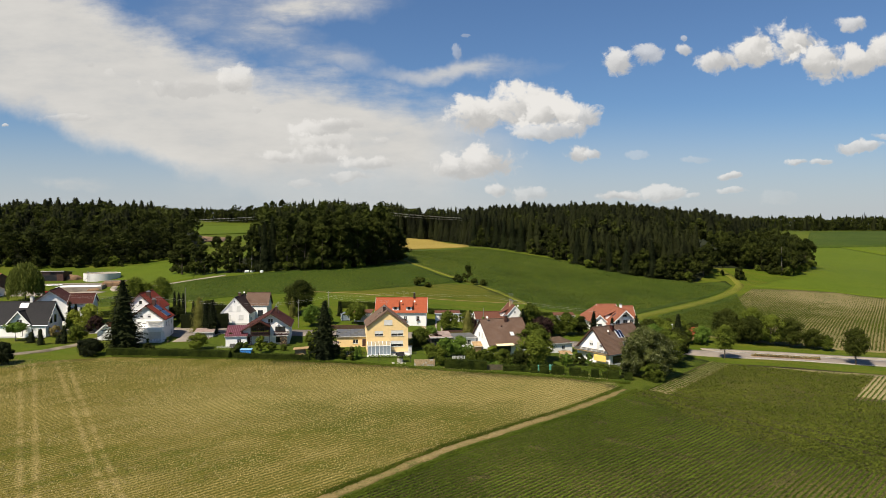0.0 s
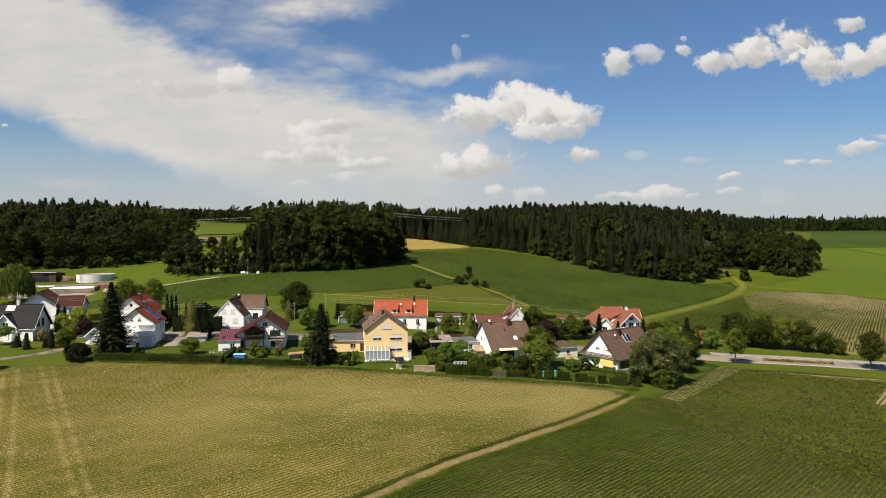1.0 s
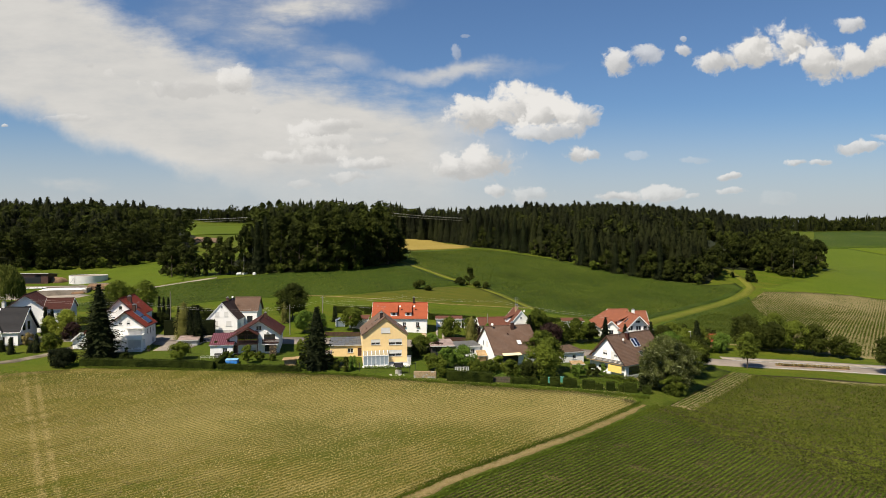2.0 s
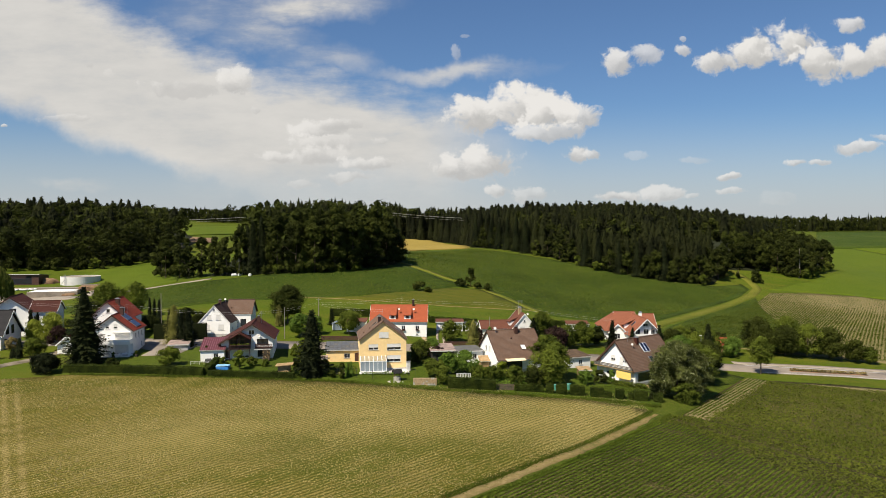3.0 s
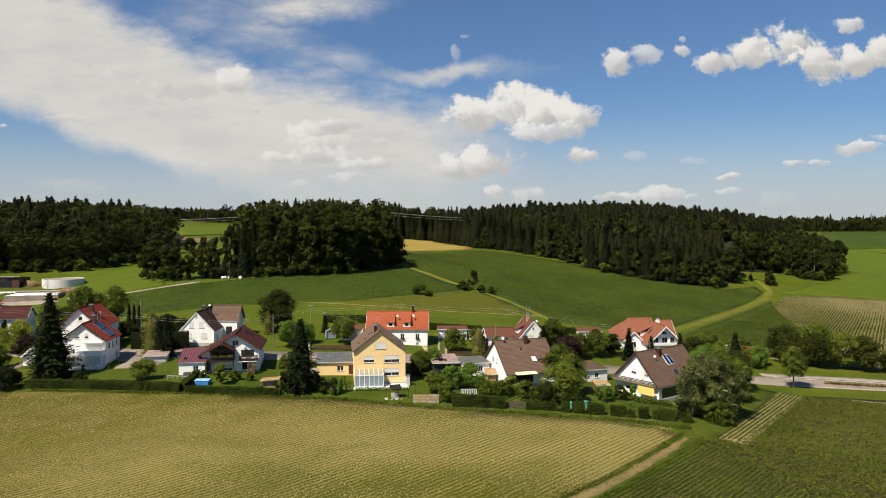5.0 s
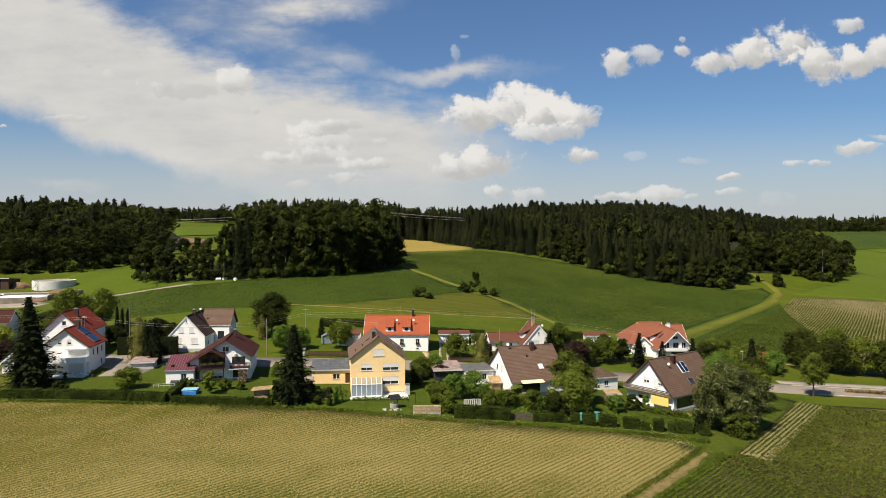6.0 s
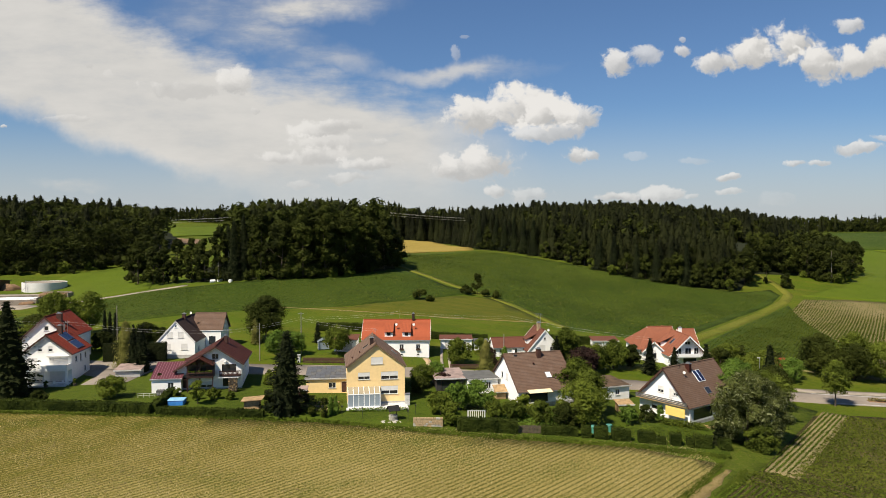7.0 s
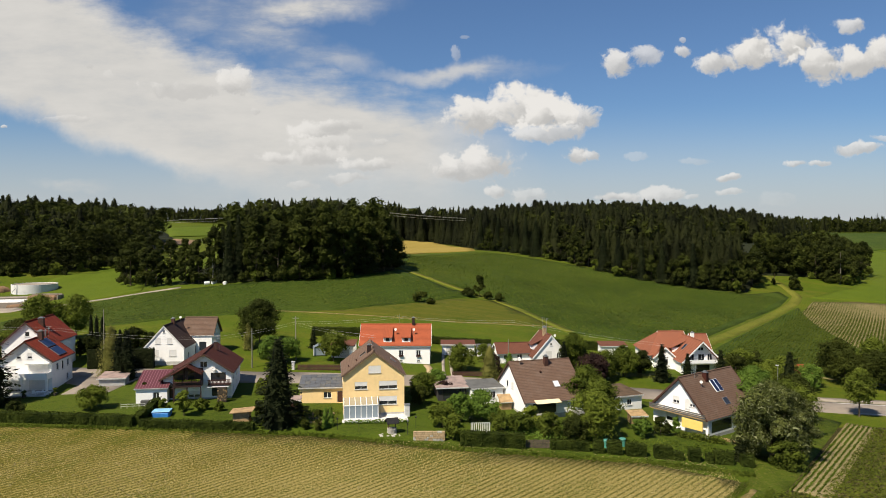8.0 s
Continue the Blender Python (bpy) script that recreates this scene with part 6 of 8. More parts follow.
for i, (x, y) in enumerate([(-88.0, 308.8), (-85.6, 309.6), (-80.6, 306.4)]):
    bm = bmesh.new()
    bmesh.ops.create_cone(bm, cap_ends=True, segments=14, radius1=0.7, radius2=0.62, depth=2.0, matrix=Matrix.Translation((0, 0, 0.55)) @ Matrix.Rotation(math.pi / 2, 4, "Y"))
    bmesh.ops.bevel(bm, geom=[e for e in bm.edges], offset=0.14, segments=1, affect="EDGES")
    for v in bm.verts:
        v.co.z += 0.14 * math.sin(3 * v.co.x + i) - 0.1 * abs(v.co.x)
    b = new("silage_bale", mesh_of("silage_bale", [], [], [M_TARP]))
    bm.to_mesh(b.data), bm.free()
    b.matrix_world = at(x, y, 20 + i * 35)
    tagged(b, "white wrapped silage bale, torn and sagging, on the field edge", "bale", "silage bales")
for i, (x, h_) in enumerate(((-86.2, 9.5), (-82.4, 11.0), (-80.2, 10.5))):
    snag = thing("bare_trunk", at(x, 309.6 + 0.4 * i, 0), "bare pale tree trunk at the knoll's edge", "tree", "bare trunks")
    part("trunk", tube_bm(bmesh.new(), [(0, 0, -0.4), (0.15, 0, h_ * 0.5), (0.05 * i, 0.1, h_)], [0.24, 0.2, 0.1]), M_PALEBARK, snag)


# ---- trees and hedges ----
tree("spruce", -83.9, 180.0, 18.0, 6.2, L_SPRUCE, "tall dark spruce in a garden", "cone", 0.8, 1.3)
tree("spruce", -29.6, 172.0, 14.8, 4.8, L_SPRUCE, "tall dark spruce beside the yellow house's garage", "cone", 0.5, 1.3)
tree("golden_cypress", -71.5, 201.5, 10.5, 2.6, L_GOLD, "broad yellowish green cypress beside the road", "column", 0.4, 1.2)
tree("spruce", -66.2, 197.5, 10.2, 2.4, L_SPRUCE, "slender dark spruce beside the road", "cone", 0.4, 1.2)
tree("spruce", -68.5, 198.5, 8.8, 2.2, L_SPRUCE, "slender dark spruce beside the road", "cone", 0.4, 1.2)
tree("golden_cypress", 7.2, 197.0, 9.0, 2.4, L_GOLD, "broad yellowish conifer beside the road", "column", 0.3, 1.2)
tree("walnut_tree", -47.0, 226.0, 11.5, 5.4, L_BEECH, "dark round broadleaf tree behind the road", base=1.6)
tree("golden_cypress", -48.6, 222.0, 6.6, 1.4, L_GOLD, "clipped yellow column conifer", "column", 0.3, 1.2)
tree("silver_willow", 48.4, 164.0, 13.0, 4.9, L_SILVER, "big silvery willow at the field corner", base=0.5, detail=1.0, size=0.19)
tree("silver_willow", 52.6, 165.6, 10.6, 4.2, L_SILVER, "silvery willow at the field corner", base=0.4, detail=1.2, size=0.19)
tree("silver_willow", 45.6, 165.4, 9.0, 2.5, L_SILVER, "slim silvery willow beside the house", base=0.4, detail=1.0, size=0.19)
tree("willow_shrub", 49.8, 161.2, 4.6, 2.7, L_OAK, "dark green shrub below the willows", base=0.1, detail=1.1)
tree("maple", 114.5, 190.0, 10.4, 3.6, L_BEECH, "round street tree on a slim trunk beside the road", base=2.2, group="street trees")
tree("maple", 78.5, 191.0, 9.4, 3.3, L_OAK, "loose street tree on a slim trunk beside the road", base=2.4, group="street trees", detail=0.7)
tree("willow", -168.8, 277.8, 15.5, 6.6, L_WILLOW, "yellow-green weeping willow near the farm", "weeping", 1.5, 1.0, size=0.42)
tree("fruit_tree", -27.0, 213.5, 7.2, 3.6, L_OAK, "dense green fruit tree behind the yellow house", base=1.2)
tree("fruit_tree", -40.0, 209.5, 6.5, 3.4, L_FRESH, "light green garden tree behind the road", base=1.0)
tree("fruit_tree", -37.0, 212.0, 5.6, 2.8, L_FRESH, "light green garden tree behind the road", base=0.8)
tree("round_laurel", -63.7, 178.3, 4.3, 2.7, L_OAK, "round clipped laurel in a garden", base=0.4, category="shrub", detail=1.3)
tree("dark_shrub", -56.8, 183.6, 3.4, 1.6, L_BEECH, "dark green garden shrub beside a lawn", base=0.3, category="shrub")
tree("dark_shrub", -75.6, 175.6, 2.4, 1.7, L_BEECH, "dark low shrub on a lawn", base=0.2, category="shrub")
tree("dark_shrub", -87.8, 170.6, 4.4, 3.2, L_SPRUCE, "large dark shrub at the hedge's end", base=0.1, category="shrub", detail=1.3)
tree("dark_shrub", -103.4, 160.5, 5.2, 2.8, L_SPRUCE, "black-green shrub at the field edge", base=0.1, category="shrub", detail=1.5)
tree("lime_shrub", -104.6, 203.0, 8.0, 4.0, L_LIME, "pale lime-green tree beside the drive", base=0.6, detail=1.1)
tree("lime_shrub", -109.4, 203.0, 6.4, 2.2, L_LIME, "narrow lime-green shrub beside the drive", base=0.4)
tree("dark_shrub", -100.6, 187.8, 4.4, 3.0, L_OAK, "large round shrub beside the drive", base=0.2, category="shrub")
tree("pale_shrub", -109.6, 194.3, 3.4, 1.7, L_HAY, "pale flowering shrub before the grey-roofed house", base=0.3, category="shrub")
tree("garden_spruce", -113.4, 208.6, 8.2, 1.9, L_SPRUCE, "dark spruce before a white house", "cone", 0.3)
tree("garden_spruce", -111.2, 208.0, 7.4, 2.0, L_SPRUCE, "dark spruce before a white house", "cone", 0.3)
tree("garden_spruce", -108.6, 209.5, 6.6, 2.2, L_SPRUCE, "dark spruce before a white house", "cone", 0.3)
tree("garden_tree", -99.0, 212.0, 7.6, 3.8, L_OAK, "leafy garden tree beside the road", base=0.8)
tree("garden_tree", -101.5, 219.0, 8.6, 4.0, L_BEECH, "dark garden tree behind the road", base=0.8)
tree("purple_shrub", -101.4, 200.5, 5.0, 2.6, L_PURPLE, "dark purple shrub beside the drive", base=0.4, category="shrub")
for x, y, h, r in ((-102.2, 185.1, 5.0, 1.0), (-107.6, 183.4, 4.4, 1.0), (-112.0, 186.5, 3.0, 1.3), (-103.9, 185.4, 2.2, 0.9)):
    tree("cypress_shrub", x, y, h, r, L_SPRUCE, "dark clipped cypress on a lawn", "column", 0.1, category="shrub", group="clipped cypresses")
tree("garden_maple", -117.8, 189.0, 5.0, 3.3, L_FRESH, "low spreading green tree before the house", base=2.4)
for i, (x, y, h) in enumerate([(-66.6, 206.5, 6.0), (-67.8, 206.8, 6.8), (-69.0, 207.0, 6.6), (-70.2, 207.2, 6.9), (-79.5, 219.5, 7.6), (-81.0, 219.8, 8.0), (-77.9, 219.2, 7.4)]):
    tree("thuja", x - 8, y + 8, h, 0.85, L_SPRUCE, "slim dark column thuja", "column", 0.1, group="row of thujas")
tree("ash_tree", -104.0, 232.0, 12.5, 5.0, L_OAK, "broad tree behind the houses", base=2.0)
tree("ash_tree", -97.0, 236.0, 11.5, 4.6, L_OAK, "loose tree beside the farm lane", base=2.0, detail=0.7)
tree("garden_shrub", -84.0, 216.0, 5.0, 3.0, L_BEECH, "dark garden shrub behind the road", base=0.3, category="shrub")
tree("garden_shrub", -76.0, 222.0, 5.6, 3.4, L_BEECH, "dark garden shrub behind the road", base=0.3, category="shrub")
tree("garden_shrub", -71.0, 220.5, 4.6, 2.8, L_BEECH, "dark garden shrub behind the road", base=0.3, category="shrub")
# between the houses with brown roofs
for x, y, h, r, m_, s in [
    (22.6, 170.0, 8.2, 4.0, L_OAK, "leafy garden tree near the hedge"), (25.0, 176.8, 8.4, 3.7, L_OAK, "leafy green garden tree between houses"), (23.2, 184.5, 8.4, 3.4, L_OAK, "leafy garden tree beside the house"),
    (19.0, 168.8, 4.4, 2.6, L_BEECH, "dark green garden shrub beside a lawn"), (15.0, 170.5, 4.0, 2.4, L_OAK, "leafy green shrub near the field hedge"), (10.5, 171.5, 3.6, 2.2, L_OAK, "leafy green shrub near the field hedge"), (7.5, 172.6, 3.4, 2.0, L_OAK, "leafy green shrub near the field hedge"),
    (12.6, 174.6, 3.8, 1.9, L_LIME, "yellow-flowering shrub in a garden"), (4.4, 177.5, 5.4, 3.2, L_FRESH, "bright green shrub before the annex"), (0.9, 176.5, 5.0, 2.4, L_FRESH, "bright green climbing shrub"),
    (-2.4, 173.2, 4.4, 2.5, L_OAK, "dense round garden shrub"), (-0.6, 167.6, 4.2, 1.9, L_OAK, "flowering shrub beside the stone wall"), (-6.2, 190.5, 4.6, 3.0, L_OAK, "garden shrub beside the yellow house"),
    (-3.6, 194.0, 4.4, 2.8, L_FRESH, "garden shrub beside the road"), (-6.8, 185.0, 3.6, 2.0, L_BEECH, "shaded green shrub beside the house"), (-2.0, 190.0, 3.2, 2.0, L_PURPLE, "reddish garden shrub beside the road"),
    (1.6, 209.5, 6.0, 3.2, L_OAK, "round fruit tree on a lawn"), (8.8, 207.5, 4.6, 2.2, L_PURPLE, "dark red shrub on a lawn"), (7.2, 217.5, 4.4, 1.8, L_OAK, "small round garden tree"),
    (29.5, 203.5, 7.0, 3.8, L_PURPLE, "dark copper beech behind the road"), (33.0, 208.5, 6.6, 3.4, L_OAK, "leafy garden tree standing behind the road"), (38.2, 212.0, 7.0, 3.6, L_OAK, "garden tree beside the orange-roofed house"), (43.0, 214.5, 5.6, 2.8, L_BEECH, "dark green garden shrub beside a lawn"),
    (27.0, 212.0, 9.4, 3.2, L_OAK, "tall leafy tree beside the small house"), (26.0, 192.5, 7.0, 3.4, L_OAK, "leafy green garden tree between houses"), (34.6, 174.2, 3.0, 1.7, L_BEECH, "dark round shrub on the lawn"), (31.0, 172.4, 3.4, 1.7, L_FRESH, "fresh green shrub beside a lawn"),
    (37.2, 174.0, 3.2, 0.9, L_FRESH, "slim green shrub before the white wall"), (58.0, 178.5, 9.5, 5.0, L_OAK, "broad leafy tree behind the willow"), (63.5, 187.0, 8.6, 4.2, L_BEECH, "dark garden tree beside the road"), (54.5, 185.0, 8.6, 4.6, L_FRESH, "light green tree in a garden"),
    (60.0, 196.0, 7.6, 4.4, L_FRESH, "light green tree beside the road"), (66.5, 203.0, 7.6, 4.4, L_OAK, "green tree beside the road"), (72.5, 209.5, 7.0, 4.0, L_OAK, "green tree beside the road"), (64.0, 214.0, 6.0, 3.4, L_BEECH, "dark shrub behind the house"), (69.0, 222.0, 5.6, 3.4, L_OAK, "green shrub behind the house"),
    (80.0, 212.0, 5.0, 3.0, L_FRESH, "green shrub beside the footway"), (78.0, 207.6, 3.6, 2.4, L_FRESH, "green shrub beside the footway"),
    (89.5, 214.5, 8.4, 4.4, L_BEECH, "dark tree of the roadside thicket"), (95.5, 213.0, 8.8, 4.6, L_BEECH, "dark tree of the roadside thicket"), (101.5, 212.5, 9.6, 4.8, L_OAK, "tall tree of the roadside thicket"), (106.5, 210.5, 9.0, 4.4, L_BEECH, "dark tree of the roadside thicket"),
    (98.0, 218.0, 10.6, 4.8, L_OAK, "tall tree of the roadside thicket"), (91.0, 220.0, 9.6, 4.6, L_BEECH, "dark tree of the roadside thicket"), (112.6, 208.5, 6.2, 3.4, L_BEECH, "low shrub at the thicket's end"), (116.0, 207.0, 4.6, 2.4, L_OAK, "low shrub at the thicket's end"),
]:
    tree("garden_tree" if h > 5 else "garden_shrub", x, y, h, r, m_, s, base=h * 0.1, category="tree" if h > 5 else "shrub")
tree("garden_spruce", 24.2, 208.5, 7.8, 2.2, L_SPRUCE, "small dark spruce beside the small house", "cone", 0.3)
tree("garden_spruce", 46.0, 209.5, 8.2, 2.4, L_SPRUCE, "dark spruce before the orange-roofed house", "cone", 0.3)
tree("garden_spruce", 51.5, 209.0, 6.6, 2.0, L_SPRUCE, "dark spruce before the orange-roofed house", "cone", 0.3)
tree("garden_spruce", 59.0, 209.5, 7.8, 2.2, L_SPRUCE, "dark spruce before the orange-roofed house", "cone", 0.3)
tree("garden_spruce", 66.6, 194.5, 11.5, 3.0, L_SPRUCE, "tall dark spruce beside the road", "cone", 0.3)
tree("garden_spruce", 43.4, 163.6, 3.4, 1.5, L_SPRUCE, "small dark spruce behind the hedge", "cone", 0.1)
tree("hedge_thuja", 12.0, 206.0, 5.6, 1.4, L_FRESH, "light green clipped conifer beside a lawn", "column", 0.1)
tree("young_tree", -46.6, 175.5, 4.4, 1.6, L_OAK, "small round tree on a lawn", base=1.3)
for x, y, h, r in ((-51.0, 178.0, 2.2, 1.1), (-44.6, 178.5, 2.4, 1.3), (-41.5, 178.6, 1.6, 1.0), (-47.9, 178.2, 2.0, 1.0), (-35.0, 186.5, 4.4, 1.2), (-36.8, 189.0, 3.0, 1.4)):
    tree("garden_shrub", x, y, h, r, L_OAK, "green garden shrub before the chalet", base=0.1, category="shrub")
for x, y, h, r in ((-24.8, 170.2, 1.6, 0.9), (-22.6, 169.6, 3.6, 0.7), (-27.6, 177.8, 2.2, 1.2), (-34.2, 176.5, 2.6, 1.4)):
    tree("garden_shrub", x, y, h, r, L_BEECH, "dark garden shrub in a planted bed", base=0.1, category="shrub")
# lone bushes on the hill
for x, y, h, r in ((-9.6, 281.0, 3.6, 2.4), (-6.0, 279.5, 1.8, 1.6), (6.5, 299.0, 3.0, 2.6), (10.8, 302.5, 7.4, 2.2), (13.5, 298.5, 2.4, 2.2), (17.5, 298.0, 2.8, 1.8), (171.0, 395.5, 7.6, 3.6), (163.5, 402.0, 9.5, 1.6), (73.0, 226.0, 4.5, 3.0), (80.5, 222.0, 4.2, 2.6)):
    tree("lone_bush", x, y, h, r, L_BEECH, "lone dark bush on the open slope", base=0.4, category="bush", group="bushes on the slope", size=0.4)


def hedge(line, width, height, label, mat=None, name="hedge", round_off=0.25, category="hedge"):
    """A clipped hedge along a line: a dark core under a coat of small leaves."""
    rng = np.random.default_rng(int(abs(line[0][0]) * 10 + abs(line[0][1])))
    P, N, V, F = [], [], [], []
    for (ax, ay), (bx, by) in zip(line[:-1], line[1:]):
        d = Vector((bx - ax, by - ay))
        long = d.length
        d.normalize()
        side = Vector((-d.y, d.x))
        za, zb = float(land(ax, ay)), float(land(bx, by))
        w2 = width / 2 - 0.12
        k = len(V)
        for (px, py, pz) in ((ax, ay, za), (bx, by, zb)):
            V += [(px + side.x * w2, py + side.y * w2, pz - 0.3), (px - side.x * w2, py - side.y * w2, pz - 0.3), (px - side.x * w2, py - side.y * w2, pz + height - 0.12), (px + side.x * w2, py + side.y * w2, pz + height - 0.12)]
        F += [(k, k + 1, k + 2, k + 3), (k + 4, k + 7, k + 6, k + 5)] + [(k + i, k + 4 + i, k + 4 + (i + 1) % 4, k + (i + 1) % 4) for i in range(4)]
        n = int(long * (height * 2 + width) * 26)
        for _ in range(n):
            s = rng.uniform(0, long)
            q = rng.uniform(0, height * 2 + width)
            lump = 0.10 * math.sin(s * 1.7 + ax) + rng.normal() * 0.06
            if q < height:
                o, z, nn = -(width / 2 + lump - (round_off if q > height - round_off else 0) * 0.5), q, (-side.x, -side.y, 0.3)
            elif q < height + width:
                o, z, nn = q - height - width / 2, height + lump, (0, 0, 1)
            else:
                o, z, nn = width / 2 + lump, q - height - width, (side.x, side.y, 0.3)
            P.append((ax + d.x * s + side.x * o, ay + d.y * s + side.y * o, za + (zb - za) * s / long + z))
            N.append(nn)
    ob = new(name)
    tagged(ob, label, category)
    part("core", mesh_of("core", V, F, [mat or L_HEDGE]), None, ob)
    Nn = np.array(N) + rng.normal(size=(len(N), 3)) * 0.5
    CV, CF = cards(P, Nn, 0.15, rng)
    part("foliage", mesh_of("foliage", CV, CF, [mat or L_HEDGE]), None, ob)
    return ob


hedge([(-84, 171.4), (-75.8, 171.6), (-57.4, 170.6), (-52.8, 170.2)], 1.5, 1.7, "long clipped green hedge along the hay field")
hedge([(-52.6, 170.4), (-52.8, 176), (-53.4, 181)], 1.3, 1.6, "clipped green hedge between two gardens")
hedge([(-51.6, 169.8), (-46.8, 169.5), (-33, 169.3)], 1.3, 1.3, "clipped green hedge along the hay field")
hedge([(0.4, 165.2), (4.5, 165.2), (10.5, 164.9)], 1.6, 2.2, "broad clipped green hedge beside a wooden fence")
hedge([(14.5, 165.0), (20.5, 164.6)], 1.2, 1.5, "green hedge below garden trees")
hedge([(-78.5, 205.8), (-70.8, 206.2), (-64.6, 206.4)], 1.2, 4.2, "tall dark thuja hedge behind the road", L_SPRUCE)
hedge([(-60, 196.3), (-52, 196.0)], 0.8, 0.8, "low hedge beside the road")
hedge([(-36, 236), (-26, 236.5), (-10, 237)], 1.4, 2.2, "clipped green hedge behind the gardens")
hedge([(-5, 232.5), (10, 232.5)], 1.2, 1.8, "clipped green hedge behind the garage")
hedge([(26, 236), (40, 237)], 1.6, 2.2, "clipped green hedge behind the gardens")
hedge([(-125, 227), (-100, 226)], 1.4, 2.0, "green hedge behind the houses")
for i, (x, w_, h_) in enumerate([(21.8, 1.6, 1.9), (24.2, 2.2, 2.0), (27.4, 3.0, 2.0), (31.4, 2.6, 1.9), (33.6, 1.6, 1.2), (36.0, 1.7, 2.0), (38.2, 1.0, 1.4), (40.2, 2.7, 2.0), (43.6, 1.8, 1.7)]):
    y = 164.4 - (x - 21) * 0.135
    hedge([(x - w_ / 2, y + 0.1), (x + w_ / 2, y - 0.1)], 1.5, h_, "rounded clipped hedge block beside the hay field", name="hedge_block", category="hedge")

# wooded hills
wood_rng = np.random.default_rng(11)
broad = lambda g: crown(g, 1.0, 0.27, 0.06, 30, 26, 0.026, corners=3)
broad_top = lambda g: crown(g, 1.0, 0.29, 0.42, 18, 19, 0.031, corners=3)
fir = lambda g: needles(g, 1.0, 0.23, 0.04, 26, 12, 0.036, 0.72, 3)
fir_top = lambda g: needles(g, 1.0, 0.185, 0.50, 13, 10, 0.037, 0.72, 3)
far_fir = lambda g: needles(g, 1.0, 0.19, 0.10, 13, 7, 0.044, 0.74, 3, (1.0,))
far_broad = lambda g: crown(g, 1.0, 0.34, 0.05, 11, 16, 0.055, corners=3)
FRONT = [(24, 512), (53.4, 452), (90.5, 405), (118, 391), (140, 389), (160, 428)]
EDGE_WOOD = FRONT + [(160, 452), (128, 412), (100, 422), (66, 466), (38, 520)]
HILL_WOOD = [(160, 452), (128, 412), (100, 422), (66, 466), (38, 520), (40, 570), (150, 575), (270, 580), (255, 540), (225, 500), (190, 445)]
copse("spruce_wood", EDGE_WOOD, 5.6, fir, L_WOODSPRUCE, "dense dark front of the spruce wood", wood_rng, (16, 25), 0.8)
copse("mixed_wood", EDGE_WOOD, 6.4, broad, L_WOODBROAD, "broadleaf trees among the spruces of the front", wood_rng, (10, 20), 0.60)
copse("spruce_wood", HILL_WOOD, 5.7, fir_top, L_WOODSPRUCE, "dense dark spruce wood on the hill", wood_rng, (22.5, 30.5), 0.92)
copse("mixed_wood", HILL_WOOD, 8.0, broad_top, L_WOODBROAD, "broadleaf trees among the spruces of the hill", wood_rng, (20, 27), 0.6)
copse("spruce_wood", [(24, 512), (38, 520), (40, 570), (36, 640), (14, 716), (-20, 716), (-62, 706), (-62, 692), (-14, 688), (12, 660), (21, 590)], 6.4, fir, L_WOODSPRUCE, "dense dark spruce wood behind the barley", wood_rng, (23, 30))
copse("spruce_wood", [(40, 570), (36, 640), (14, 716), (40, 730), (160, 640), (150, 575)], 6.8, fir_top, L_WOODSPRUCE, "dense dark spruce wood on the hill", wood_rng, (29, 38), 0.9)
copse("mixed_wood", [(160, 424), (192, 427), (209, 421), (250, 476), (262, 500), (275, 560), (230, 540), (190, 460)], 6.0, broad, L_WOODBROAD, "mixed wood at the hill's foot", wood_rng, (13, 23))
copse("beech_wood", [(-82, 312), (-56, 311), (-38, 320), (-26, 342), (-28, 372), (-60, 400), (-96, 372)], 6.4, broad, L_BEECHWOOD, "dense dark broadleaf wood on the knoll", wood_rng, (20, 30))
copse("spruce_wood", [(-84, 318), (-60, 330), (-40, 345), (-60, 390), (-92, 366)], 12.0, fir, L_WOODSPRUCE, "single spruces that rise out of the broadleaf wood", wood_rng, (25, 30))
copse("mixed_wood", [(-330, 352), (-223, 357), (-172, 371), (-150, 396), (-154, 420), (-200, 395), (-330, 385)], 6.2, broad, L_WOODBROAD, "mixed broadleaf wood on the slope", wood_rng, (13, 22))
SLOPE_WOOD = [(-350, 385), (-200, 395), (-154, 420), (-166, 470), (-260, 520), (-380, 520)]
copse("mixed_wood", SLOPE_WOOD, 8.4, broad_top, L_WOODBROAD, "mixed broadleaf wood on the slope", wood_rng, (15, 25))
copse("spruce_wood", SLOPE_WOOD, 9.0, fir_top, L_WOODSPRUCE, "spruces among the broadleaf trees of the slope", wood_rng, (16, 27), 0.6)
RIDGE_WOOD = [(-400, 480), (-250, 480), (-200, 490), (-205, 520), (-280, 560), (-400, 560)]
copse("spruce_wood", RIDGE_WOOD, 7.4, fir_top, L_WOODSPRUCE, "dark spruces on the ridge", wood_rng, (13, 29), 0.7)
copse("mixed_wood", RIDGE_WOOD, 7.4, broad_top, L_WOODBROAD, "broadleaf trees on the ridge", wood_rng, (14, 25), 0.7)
FAR_RIDGE = [(-480, 840), (-420, 820), (-240, 775), (-190, 800), (-60, 700), (-20, 712), (60, 760), (60, 790), (-60, 745), (-190, 840), (-420, 860)]
copse("far_wood", FAR_RIDGE, 8.0, far_fir, L_WOODSPRUCE, "far dark wood along the ridge", wood_rng, (7, 18), 0.7)
copse("far_wood", FAR_RIDGE, 8.0, far_broad, L_WOODBROAD, "far rounded broadleaf trees along the ridge", wood_rng, (8, 16), 0.9)
